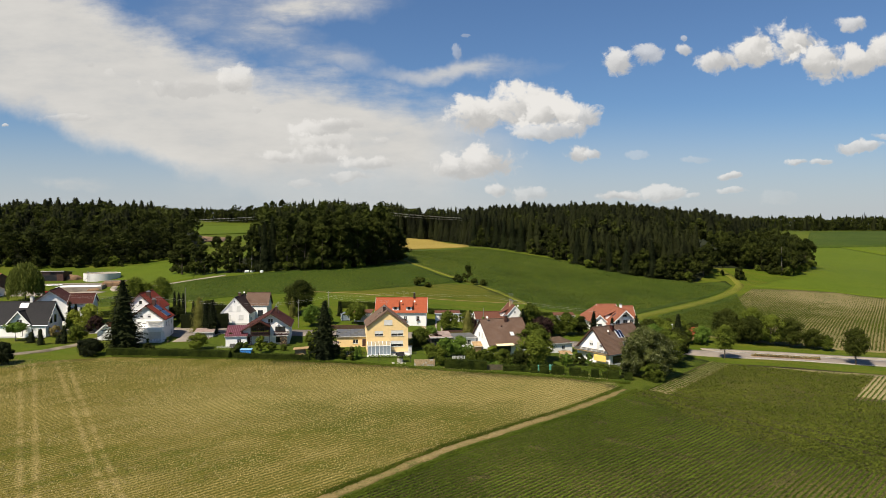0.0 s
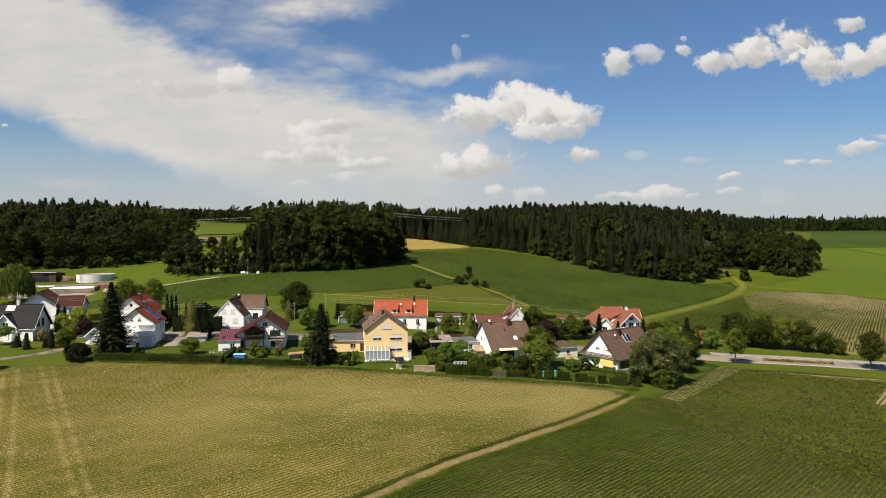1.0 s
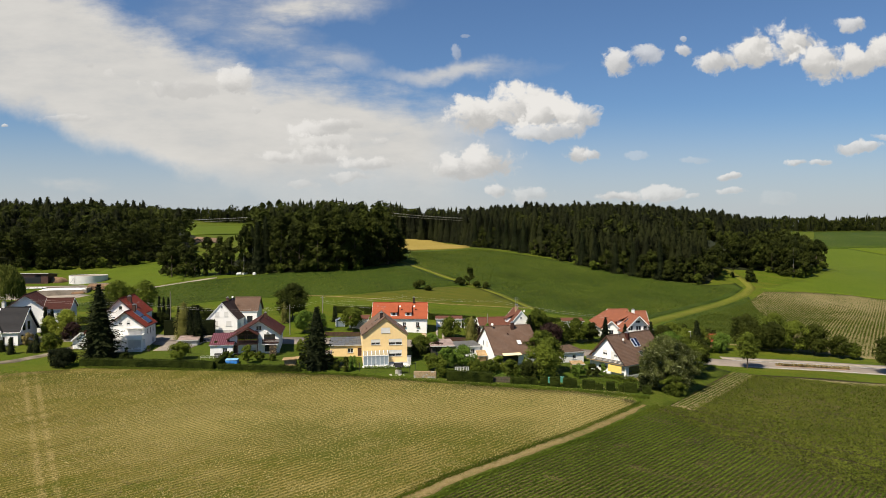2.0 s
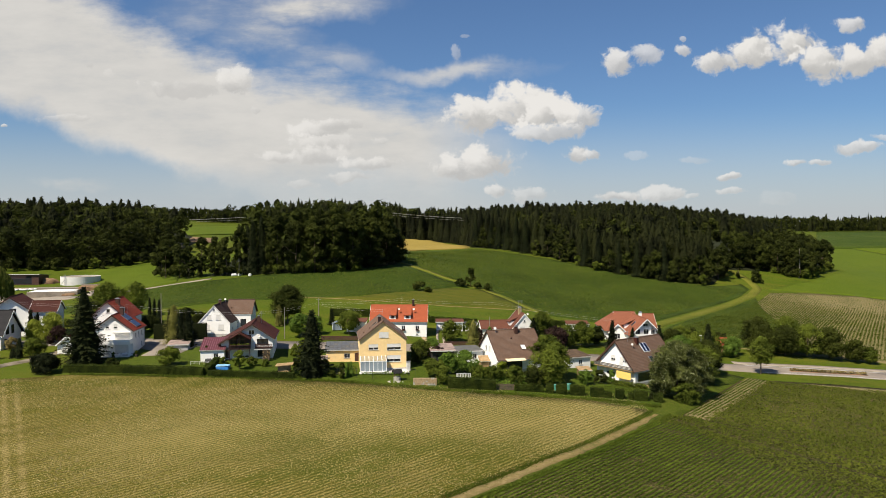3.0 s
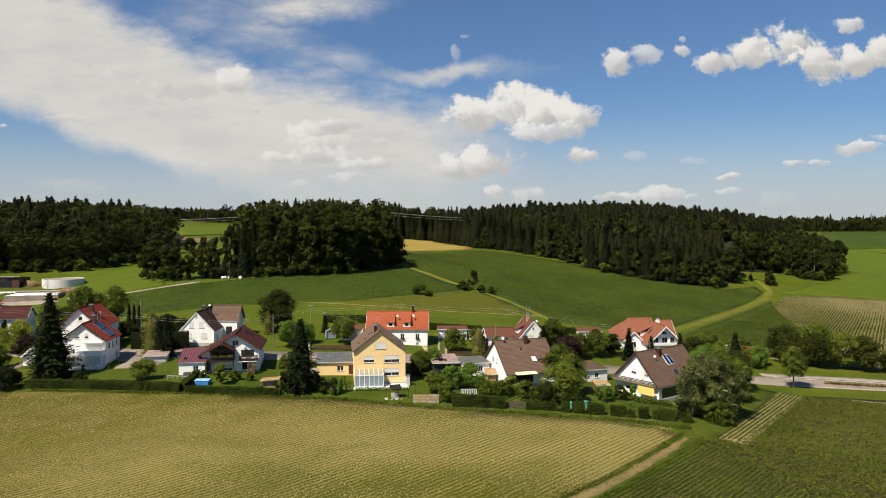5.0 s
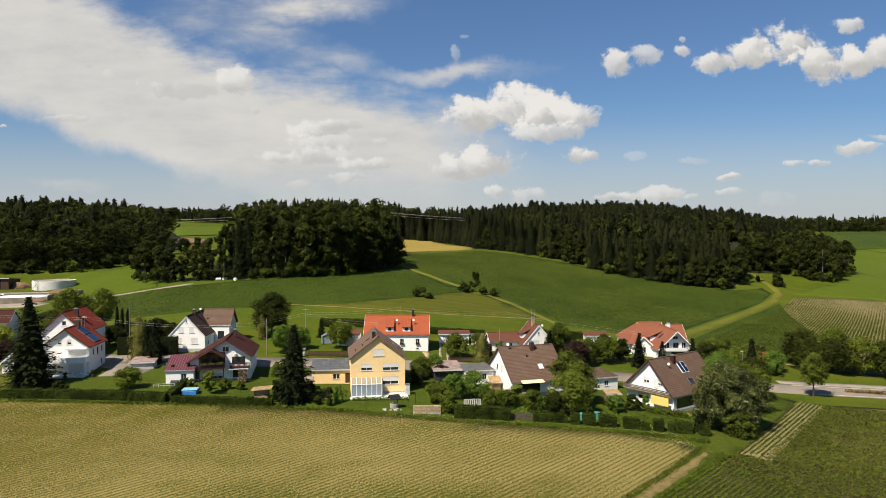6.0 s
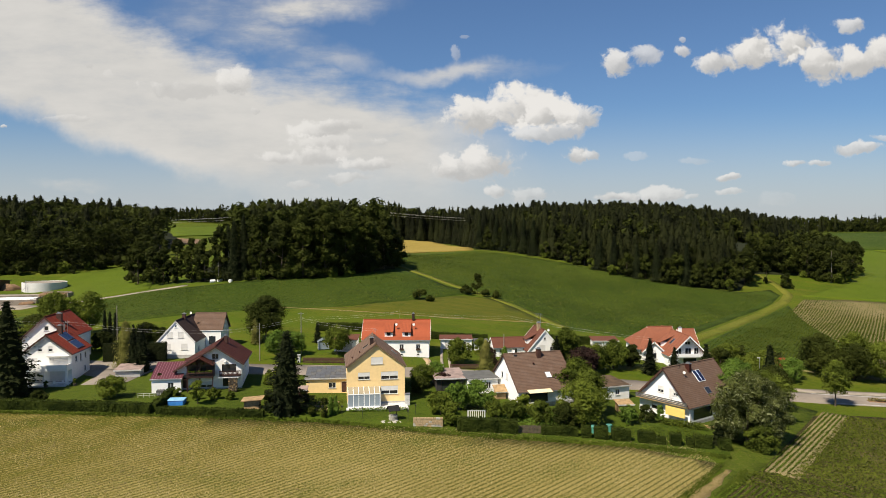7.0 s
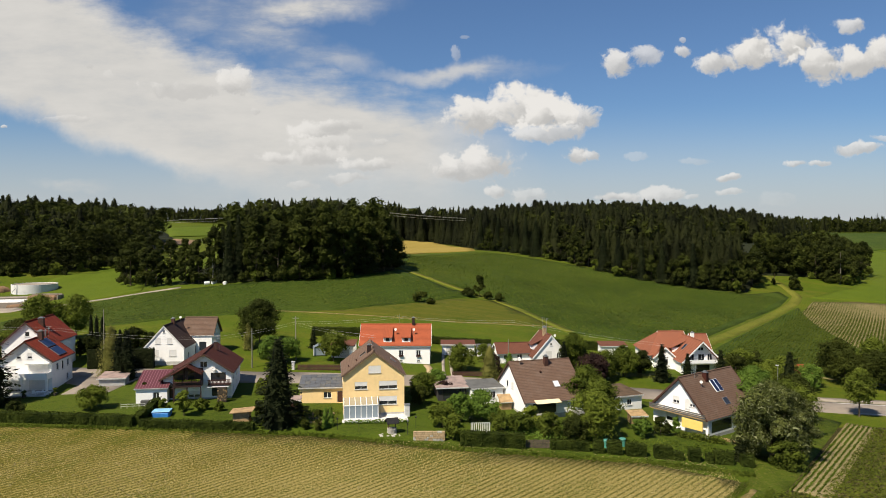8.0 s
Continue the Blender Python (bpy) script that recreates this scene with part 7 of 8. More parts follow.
copse("far_wood", [(-260, 800), (-160, 785), (-60, 730), (20, 735), (20, 775), (-140, 830), (-260, 850)], 8.4, far_broad, L_WOODBROAD, "far broadleaf trees along the ridge", wood_rng, (11, 23))
BARLEY_WOOD = [(-150, 720), (-62, 700), (20, 716), (90, 700), (90, 730), (20, 748), (-62, 735), (-150, 750)]
copse("spruce_wood", BARLEY_WOOD, 6.8, far_fir, L_WOODSPRUCE, "tall dark wood behind the barley", wood_rng, (26, 37), 0.75)
copse("mixed_wood", BARLEY_WOOD, 8.0, far_broad, L_WOODBROAD, "broadleaf trees of the wood behind the barley", wood_rng, (24, 33), 0.7)
RIGHT_RIDGE = [(560, 1230), (700, 1260), (1300, 1500), (1500, 1700), (1200, 1580), (560, 1290)]
copse("far_wood", RIGHT_RIDGE, 14.0, far_fir, L_WOODSPRUCE, "far dark wood along the ridge", wood_rng, (17, 36), 0.8)
copse("far_wood", RIGHT_RIDGE, 14.0, far_broad, L_WOODBROAD, "far broadleaf trees along the ridge", wood_rng, (17, 30), 0.9)
NEAR_RIDGE = [(250, 980), (420, 930), (600, 1200), (560, 1250), (300, 1040)]
copse("far_wood", NEAR_RIDGE, 13.0, far_fir, L_WOODSPRUCE, "far dark wood along the ridge", wood_rng, (17, 29), 0.7)
copse("far_wood", NEAR_RIDGE, 14.0, far_broad, L_WOODBROAD, "far broadleaf trees along the ridge", wood_rng, (17, 25), 0.9)
# trees that stand out on the skyline
SKYLINE = [
    (-296, 520, 27.8, 4.6, "cone", L_SPRUCE, "tall dark spruce on the ridge"),
    (-283, 530, 25.9, 4.4, "cone", L_SPRUCE, "tall dark spruce on the ridge"),
    (-228, 500, 23.2, 3.0, "cone", L_SPRUCE, "dark pine standing free on the ridge"),
    (-223, 500, 22.5, 2.6, "broad", L_WOODBROAD, "slim pine with a bare trunk on the ridge"),
    (-221, 505, 20.9, 2.2, "broad", L_WOODBROAD, "slim pine with a bare trunk on the ridge"),
    (-203, 490, 20.9, 6.0, "broad", L_WOODBROAD, "round broadleaf tree on the ridge"),
    (-186, 480, 21.2, 6.5, "broad", L_WOODBROAD, "round broadleaf tree on the ridge"),
    (-180, 700, 27.3, 4.0, "broad", L_WOODBROAD, "loose pine on the far ridge"),
    (-173, 700, 28.8, 4.0, "broad", L_WOODBROAD, "loose pine on the far ridge"),
    (-163, 700, 30.5, 4.5, "broad", L_WOODBROAD, "loose pine on the far ridge"),
    (-150, 700, 31.2, 3.0, "cone", L_SPRUCE, "dark spruce on the far ridge"),
]
for x, y, h, r, kind, mat, label in SKYLINE:
    tree("skyline_tree", x, y, h, r, mat, label, kind, h * (0.5 if kind == "broad" else 0.1), 1.0, "", 0.5)


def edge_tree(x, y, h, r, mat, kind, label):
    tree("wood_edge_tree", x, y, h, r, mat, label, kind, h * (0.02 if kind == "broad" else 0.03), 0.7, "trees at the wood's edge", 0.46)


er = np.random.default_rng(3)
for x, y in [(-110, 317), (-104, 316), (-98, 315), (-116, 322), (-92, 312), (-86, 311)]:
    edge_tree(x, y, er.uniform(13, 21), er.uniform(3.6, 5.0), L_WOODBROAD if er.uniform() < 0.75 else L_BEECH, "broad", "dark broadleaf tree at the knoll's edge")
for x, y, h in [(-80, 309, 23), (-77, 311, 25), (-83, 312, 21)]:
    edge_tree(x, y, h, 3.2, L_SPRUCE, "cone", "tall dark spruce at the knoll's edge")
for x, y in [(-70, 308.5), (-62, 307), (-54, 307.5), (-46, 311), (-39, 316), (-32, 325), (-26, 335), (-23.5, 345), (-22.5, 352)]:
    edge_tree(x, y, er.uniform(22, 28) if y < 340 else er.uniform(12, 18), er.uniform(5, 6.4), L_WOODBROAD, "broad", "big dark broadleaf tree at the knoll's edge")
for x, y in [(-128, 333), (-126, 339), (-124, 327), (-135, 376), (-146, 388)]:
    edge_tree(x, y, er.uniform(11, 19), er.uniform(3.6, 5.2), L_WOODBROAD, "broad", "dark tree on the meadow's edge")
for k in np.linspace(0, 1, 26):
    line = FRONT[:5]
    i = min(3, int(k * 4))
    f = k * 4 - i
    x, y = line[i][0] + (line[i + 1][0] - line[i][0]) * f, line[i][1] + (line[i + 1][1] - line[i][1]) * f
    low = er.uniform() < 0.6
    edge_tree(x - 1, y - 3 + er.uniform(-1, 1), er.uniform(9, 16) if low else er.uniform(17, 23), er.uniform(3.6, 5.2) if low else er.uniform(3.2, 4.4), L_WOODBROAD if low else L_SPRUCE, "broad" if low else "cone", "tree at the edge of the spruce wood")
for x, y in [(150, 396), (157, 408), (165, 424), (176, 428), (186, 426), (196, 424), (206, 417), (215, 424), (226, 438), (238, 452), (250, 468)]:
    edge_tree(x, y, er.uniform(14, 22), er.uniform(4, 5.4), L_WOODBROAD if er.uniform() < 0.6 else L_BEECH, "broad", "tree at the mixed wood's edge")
birch = thing("birch", at(204, 415, 0), "dead pale birch trunk at the wood's edge", "tree")
part("trunk", tube_bm(bmesh.new(), [(0, 0, -0.5), (0.3, 0, 8), (0.1, 0.2, 17)], [0.26, 0.2, 0.08]), M_PALEBARK, birch)


sr = np.random.default_rng(41)
for (ax, ay), (bx, by), n in (((-290, 352), (-223, 356), 9), ((-223, 356), (-172, 369), 9), ((-172, 369), (-148, 394), 6), ((-82, 309), (-56, 306), 5), ((-56, 306), (-37, 314), 5), ((24, 508), (53, 447), 5), ((53, 447), (90, 400), 7), ((90, 400), (140, 384), 9), ((192, 423), (209, 416), 4), ((209, 416), (250, 466), 7)):
    for f in np.linspace(0.05, 0.95, n):
        h = sr.uniform(3.0, 6.5)
        tree("wood_edge_shrub", ax + (bx - ax) * f + sr.normal(), ay + (by - ay) * f + sr.normal() * 1.5, h, h * sr.uniform(0.45, 0.7), L_WOODBROAD if sr.uniform() < 0.7 else L_OAK, "dark shrub at the foot of the wood", base=0.1, category="shrub", group="shrubs at the wood's edge", size=0.42)


# ---- planted rows ----
def rows_of(name, corner, along, count, gap, first, length, step, mat, size, lift, label, rng, inside, keep=1.0, thin=None, shape=(1.2, 0.5), loose=0.06):
    """Plants in rows: each row starts at corner + i * gap across and runs along."""
    d = Vector(along).normalized()
    c = Vector((d.y, -d.x))
    P = []
    for i in range(count):
        n = int(length / step)
        s = first + np.arange(n) * step + rng.uniform(-0.4, 0.4, n) * step
        o = i * gap + rng.normal(size=n) * loose
        x, y = corner[0] + d.x * s + c.x * o, corner[1] + d.y * s + c.y * o
        ok = inside(x, y) & (rng.uniform(size=n) < keep * (0.75 + 0.25 * (np.sin(x * 0.13 + 1.3) * np.sin(y * 0.09) > -0.35)))
        if thin:
            ok &= rng.uniform(size=n) < thin(x, y)
        P.append(np.stack([x[ok], y[ok], land(x[ok], y[ok]) + lift], 1))
    P = np.concatenate(P)
    P[:, 2] += rng.uniform(-0.5, 0.5, len(P)) * lift
    N = rng.normal(size=P.shape) * 0.7 + np.array([0, -0.15, 1.0])
    V, F = cards(P, N, size, rng, *shape, 4 if step < 0.1 else 3)
    return tagged(new(name, mesh_of(name, V, F, [mat])), label, "crop", kind="stuff")


def in_maize(x, y):
    edge = np.interp(y, [p[1] for p in TRACK] + [187.5], [p[0] + 2.0 for p in TRACK[:-1]] + [45.4, 73.4])
    far = np.interp(x, [45, 73, 78, 93, 107, 135, 260], [186.5, 186.5, 183.6, 181.2, 179.4, 174, 158])
    return (x > edge) & (y < far - 0.4) & (y > 60) & (x < 0.64 * y + 16)


def off_edge(x, y):
    """How far a place lies from the field's outer edge beside the willows."""
    return (x - 45.7) * 0.766 - (y - 152.6) * 0.643


def before_headland(x, y):
    return y < np.interp(x, [42.2, 45.0, 49.0, 52.0, 57.1, 62.8, 66.3, 90, 100], [146, 140, 127, 119.5, 112, 105.9, 102, 74, 62])


def bare_corner(x, y):
    return ((x - 94.8) * 0.77 - (y - 156.6) * 0.64 > 0.0) & (y > 152)


def near_block(x, y):
    return in_maize(x, y) & before_headland(x, y)


def far_block(x, y):
    return in_maize(x, y) & ~before_headland(x, y) & ((off_edge(x, y) > 3.6) | (y < 151.5)) & ~bare_corner(x, y)


def outer_rows(x, y):
    return in_maize(x, y) & (off_edge(x, y) < 3.6) & (y > 152)


def corner_rows(x, y):
    return in_maize(x, y) & bare_corner(x, y)


def near_stand(x, y):
    """Thick beside the track, thinner with bare soil between the rows towards the east."""
    east = np.clip((x * 0.74 - y * 0.67 + 44) / 26, 0, 1)
    spots = np.sin(x * 0.31 + 2.1 * np.sin(y * 0.23)) * np.sin(y * 0.27 + 1.3 * np.sin(x * 0.19))
    return np.where(spots > 0.86, 0.25, 1.0 - 0.30 * east)


def far_stand(x, y):
    """Thin along the wheel tracks of the headland."""
    a = (x - 45.3) * 0.775 + (y - 145.9) * 0.63
    tram = (np.abs(a) < 0.7) | (np.abs(a - 5.2) < 0.45) | (np.abs(a - 8.8) < 0.35)
    return np.where(tram, 0.22, 0.82 + 0.18 * np.sin(a * 0.9) * np.sin(x * 0.21))


crop_rng = np.random.default_rng(21)
rows_of("maize_rows", (-40.0, 78.0), (0.67, 0.742), 210, 0.75, -40.0, 190.0, 0.046, L_CORN, 0.135, 0.18, "rows of young green maize", crop_rng, near_block, 1.0, near_stand, (1.3, 0.55), 0.055)
rows_of("maize_rows", (118.0, 247.0), (0.63, -0.775), 230, 0.75, 0.0, 190.0, 0.075, L_FARCORN, 0.17, 0.20, "dense rows of maize that cross the headland", crop_rng, far_block, 1.0, far_stand, (1.3, 0.55), 0.085)
rows_of("maize_rows", (45.9, 152.6), (0.643, 0.766), 6, 0.74, -4.0, 48.0, 0.05, L_CORN, 0.15, 0.2, "outer rows of maize on pale soil", crop_rng, outer_rows, 0.8, None, (1.35, 0.5), 0.07)
rows_of("maize_rows", (94.6, 156.8), (0.64, 0.77), 60, 0.95, -20.0, 70.0, 0.08, L_CORN, 0.15, 0.2, "thin rows of maize on pale soil", crop_rng, corner_rows, 0.75, None, (1.35, 0.5), 0.10)


def behind_road(x, y):
    low = np.interp(x, [69, 85, 110, 130, 180, 300], [238, 223, 214, 208, 198, 192])
    high = np.interp(x, [69, 100, 146, 168, 191, 215, 231, 300], [236, 280, 344, 373, 377, 375, 361, 340])
    return (y > low) & (y < high) & (x < 0.66 * y + 16)


def thin_soil(x, y):
    """Dense in the lower field, thin on the pale ground further up."""
    spots = np.sin(x * 0.09 + 1.6 * np.sin(y * 0.05)) + np.sin(y * 0.08 - 1.2 * np.sin(x * 0.06))
    high = np.clip((y - 0.35 * (x - 120) - 255) / 50, 0, 1) * np.clip((x - 128 - 0.28 * (y - 250)) / 24, 0, 1)
    return np.clip(1.05 - 0.75 * high + 0.22 * spots, 0.08, 1)


rows_of("field_rows", (30.0, 262.0), (0.55, 0.835), 260, 1.02, -180.0, 440.0, 0.17, L_ROWCROP, 0.31, 0.22, "straight rows of green plants on pale soil", crop_rng, behind_road, 1.0, thin_soil, (1.2, 0.55), 0.14)


def inside(outline):
    """A test for points within an outline, for arrays."""
    def test(x, y):
        ok = np.zeros(len(x), bool)
        for i, (ax, ay) in enumerate(outline):
            bx, by = outline[i - 1]
            if ay != by:
                ok ^= ((ay > y) != (by > y)) & (x < (bx - ax) * (y - ay) / (by - ay) + ax)
        return ok
    return test


HILL = [(-18.3, 350), (4.1, 314), (17.5, 301), (26.2, 285), (36.2, 259.5), (50.8, 252), (72, 265), (112, 324), (144, 363), (156, 378), (142, 380), (124, 384), (103, 394), (75, 414), (44.5, 444), (20, 483), (-20, 438)]
SLOPE = [(-138, 262), (-126, 286), (-112, 301), (-90.7, 301), (-71.4, 304), (-47.1, 309), (-30, 329), (-23, 343), (-2, 310), (9, 304), (-10.1, 281.5), (-31.5, 266.5), (-47.9, 261.5), (-76.7, 257.5), (-95.6, 251.5), (-132, 252)]
rows_of("hill_maize", (-80.0, 340.0), (0.58, 0.815), 260, 0.95, -190.0, 420.0, 0.36, L_HILLCORN, 0.33, 0.25, "dense green maize plants on the hill", crop_rng, inside(HILL), 0.95, None, (1.2, 0.5), 0.14)
rows_of("slope_maize", (-160.0, 340.0), (0.98, -0.1), 105, 1.0, -10.0, 190.0, 0.42, L_HILLCORN, 0.30, 0.25, "dense green maize plants below the wood", crop_rng, inside(SLOPE), 0.95)
PATCH = [(69, 240), (95.3, 279.5), (119.6, 316), (141, 344), (153.5, 358), (128, 287), (108, 224), (97, 218), (87, 223)]
rows_of("patch_maize", (30.0, 262.0), (0.49, 0.87), 120, 1.0, -100.0, 300.0, 0.45, L_HILLCORN, 0.32, 0.25, "dense green maize beside the grass track", crop_rng, inside(PATCH), 0.95)


# ---- smaller things ----
def pole(x, y, h, label, name="utility_pole", arms=1):
    ob = thing(name, at(x, y, 0), label, "pole")
    part("post", tube_bm(bmesh.new(), [(0, 0, -0.5), (0, 0, h)], [0.13, 0.09], 8), M_POLE, ob)
    for i in range(arms):
        part("crossarm", boxed((-0.7, 0.7, -0.05, 0.05, h - 0.5 - i * 0.6, h - 0.4 - i * 0.6)), M_METAL, ob)
    return ob


pole(-35.5, 213.5, 10.0, "grey concrete utility pole behind the road")
pole(-43.6, 207.0, 8.6, "slim grey utility pole beside the road", arms=0)
pole(-84.0, 224.0, 9.5, "grey wooden utility pole in a meadow", arms=0)
pole(12.6, 214.0, 6.5, "slim pale mast beside a lawn", "mast", 0)


def cable(a, b, sag, label="thin grey overhead cable", thick=0.010):
    pts = []
    for i in range(13):
        f = i / 12
        pts.append((a[0] + (b[0] - a[0]) * f, a[1] + (b[1] - a[1]) * f, a[2] + (b[2] - a[2]) * f - sag * 4 * f * (1 - f)))
    bm = tube_bm(bmesh.new(), pts, [thick] * 13, 4)
    me = bpy.data.meshes.new("overhead_cable")
    bm.to_mesh(me), bm.free()
    me.materials.append(M_GREY)
    tagged(new("overhead_cable", me), label, "cable", "overhead cables")


for dz in (0.0, 0.5):
    cable((-130, 210, 13.0 + dz), (-79.2, 196.2, 12.6 + dz), 0.5)
    cable((-79.2, 196.2, 12.6 + dz), (-46.5, 193.2, 11.4 + dz), 0.7)
    cable((-46.5, 193.2, 11.4 + dz), (-35.5, 213.5, 11.6 + dz), 0.3)
    cable((-35.5, 213.5, 11.6 + dz), (-13.0, 218.4, 12.3 + dz), 0.4)
    cable((-13.0, 218.4, 12.3 + dz), (15, 224, 10.5 + dz), 0.4)
    cable((-35.5, 213.5, 11.4 + dz), (-14.8, 183.2, 13.2 + dz), 0.4)
    cable((15, 224, 10.5 + dz), (45, 205, 8.0 + dz), 0.5)

mast = thing("power_mast", at(-71.5, 600, 0), "slim grey power mast behind the knoll", "mast")
part("pole", tube_bm(bmesh.new(), [(0, 0, -1), (0, 0, 51.5 - float(land(-71.5, 600)))], [0.35, 0.2], 6), M_METAL, mast)
part("crossarm", boxed((-2.6, 2.6, -0.15, 0.15, 49.2 - float(land(-71.5, 600)), 49.6 - float(land(-71.5, 600)))), M_METAL, mast)
for dx, dz in ((-2.4, 0.0), (2.4, 0.0), (0.0, -2.0)):
    cable((-400 + dx, 590, 40 + dz), (-71.5 + dx, 600, 49.4 + dz), 5.0, "far power line over the wood", 0.05)
    cable((-71.5 + dx, 600, 49.4 + dz), (60 + dx, 660, 42 + dz), 2.0, "far power line over the wood", 0.05)

# lattice pylon and its lines on the far ridge
py = thing("lattice_pylon", pose(1180, 1930, float(land(1180, 1930)), 0, 0, 20), "tall grey lattice pylon on the far ridge", "pylon")
bm = bmesh.new()
for sx in (-1, 1):
    for sy in (-1, 1):
        tube_bm(bm, [(sx * 5, sy * 5, -2), (sx * 1.2, sy * 1.2, 34), (0, 0, 48)], [0.5, 0.4, 0.3], 4)
part("tower", bm, M_METAL, py)
for i in range(6):
    z, w_ = 4 + i * 6, 4.6 - i * 0.62
    part("brace", tube_bm(tube_bm(bmesh.new(), [(-w_, -w_, z), (w_ * 0.85, -w_ * 0.85, z + 6)], [0.25, 0.25], 4), [(w_, -w_, z), (-w_ * 0.85, -w_ * 0.85, z + 6)], [0.25, 0.25], 4), M_METAL, py)
for z, w_ in ((34, 11), (40, 8)):
    part("crossarm", boxed((-w_, w_, -0.4, 0.4, z, z + 0.8)), M_METAL, py)

# blue covered pool
pool = thing("garden_pool", at(-50.4, 175.6, 8), "small above-ground pool under a blue tarpaulin", "pool")
part("side", boxed((-1.45, 1.45, -1.1, 1.1, -0.2, 0.85), bevel=0.2), M_BLUE, pool)
part("cover", boxed((-1.5, 1.5, -1.15, 1.15, 0.85, 1.0), bevel=0.08), M_LBLUE, pool)

# garden hut beside the spruce
hut = thing("garden_hut", at(-36.0, 172.8, 6), "pale wooden garden hut with a flat roof", "shed")
part("wall", boxed((-1.2, 1.4, -1.0, 1.2, -0.2, 1.9)), M_LWOOD, hut)
for i in range(9):
    part("roof_board", boxed((-1.7 + i * 0.42, -1.31 + i * 0.42, -1.5, 1.7, 1.92 + 0.03 * i, 2.02 + 0.03 * i)), M_LWOOD, hut)

# little well house
well = thing("well_house", at(-10.6, 169.6, 20), "small stone well with a dark pitched roof", "well")
wr_ = np.random.default_rng(8)
for k in range(4):
    for q in range(9):
        a = 2 * math.pi * (q + 0.5 * (k % 2)) / 9
        part("stone", boxed((-0.2, 0.2, -0.12, 0.12, 0, 0.2), m=Matrix.Rotation(a, 4, "Z") @ Matrix.Translation((0, 0.65, k * 0.22)), bevel=0.03), M_ROCK, well)
for x in (-0.6, 0.6):
    part("post", boxed((x - 0.06, x + 0.06, -0.06, 0.06, 0.6, 2.0)), M_WOOD, well)
for s in (1, -1):
    part("roof_slope", boxed((-1.0, 1.0, 0.0, 1.15, -0.05, 0.03), m=Matrix.Translation((0, 0, 2.5)) @ Matrix.Rotation(radians(-42) * s, 4, "X") @ Matrix.Diagonal((1, s, 1, 1))), T_ANTHRA, well)
for q in range(14):
    r_ = new("garden_rock", mesh_of("garden_rock", [], [], [M_ROCK]))
    bm = bmesh.new()
    bmesh.ops.create_icosphere(bm, subdivisions=1, radius=wr_.uniform(0.18, 0.4))
    for v in bm.verts:
        v.co *= wr_.uniform(0.75, 1.2)
        v.co.z *= 0.7
    bm.to_mesh(r_.data), bm.free()
    x, y = -10.6 + wr_.uniform(-2.2, 1.4), 168.4 + wr_.uniform(-0.6, 0.8)
    r_.matrix_world = at(x, y, q * 40)
    tagged(r_, "pale rounded rock beside the well", "rock", "rocks beside the well")

# sandstone garden wall, stone by stone
wall = thing("stone_wall", at(-4.5, 166.6, 1), "low dry wall of yellow sandstone blocks", "wall")
for k in range(6):
    x, z = -2.5, -0.2 + k * 0.29
    while x < 2.5:
        l_ = wr_.uniform(0.35, 0.8)
        part("stone", boxed((x + 0.015, min(x + l_, 2.55) - 0.015, -0.2 - wr_.uniform(0, 0.05), 0.25, z + 0.012, z + 0.28), bevel=0.03), M_STONE if wr_.uniform() < 0.75 else M_ROCK, wall)
        x += l_

# weathered wooden fence
fence = thing("wooden_fence", at(12.5, 165.0, -2), "short weathered grey wooden fence", "fence")
for i in range(15):
    part("board", boxed((-1.9 + i * 0.25, -1.68 + i * 0.25, -0.03, 0.0, 0.05, 1.35 + wr_.uniform(-0.06, 0.06))), M_BARK, fence)
part("rail", boxed((-1.95, 1.95, 0.0, 0.06, 0.9, 1.0)), M_LWOOD, fence)


def road_fence(x0, x1, y, h, label):
    f = thing("garden_fence", at((x0 + x1) / 2, y, 0), label, "fence")
    n = int((x1 - x0) / 2.2)
    w2 = (x1 - x0) / 2
    for i in range(n + 1):
        part("post", boxed((-w2 + i * 2.2 - 0.06, -w2 + i * 2.2 + 0.06, -0.06, 0.06, -0.3, h + 0.1)), M_WOOD, f)
    for k in range(4):
        part("rail", boxed((-w2, w2, -0.04, 0.02, 0.12 + k * h / 4, 0.12 + k * h / 4 + h * 0.2)), M_WOOD, f)


road_fence(-33.5, -21.0, 206.2, 1.2, "brown wooden garden fence behind the road")
road_fence(-0.2, 9.0, 205.6, 1.0, "brown wooden garden fence behind the road")
road_fence(-60.0, -50.0, 205.4, 0.9, "low brown wooden fence behind the road")
for x in (-34.5, -20.4):
    p_ = thing("gate_pillar", at(x, 206.2, 0), "pale rendered gate pillar beside the fence", "pillar")
    part("shaft", boxed((-0.3, 0.3, -0.3, 0.3, -0.3, 1.7), bevel=0.03), M_PALE, p_)
    part("cap", boxed((-0.38, 0.38, -0.38, 0.38, 1.7, 1.8)), M_GREY, p_)

# glass cold frame before the annex
cf = thing("trellis", at(3.9, 171.2, 4), "grey metal lattice screen on a lawn", "screen")
part("frame", boxed((-1.6, 1.6, -0.04, 0.04, 0.1, 0.2), (-1.6, 1.6, -0.04, 0.04, 1.6, 1.7), (-1.6, -1.5, -0.04, 0.04, 0, 1.7), (1.5, 1.6, -0.04, 0.04, 0, 1.7)), M_PALE, cf)
for i in range(9):
    part("bar", boxed((-1.45 + i * 0.35, -1.28 + i * 0.35, -0.02, 0.02, 0.2, 1.6)), M_PALE, cf)

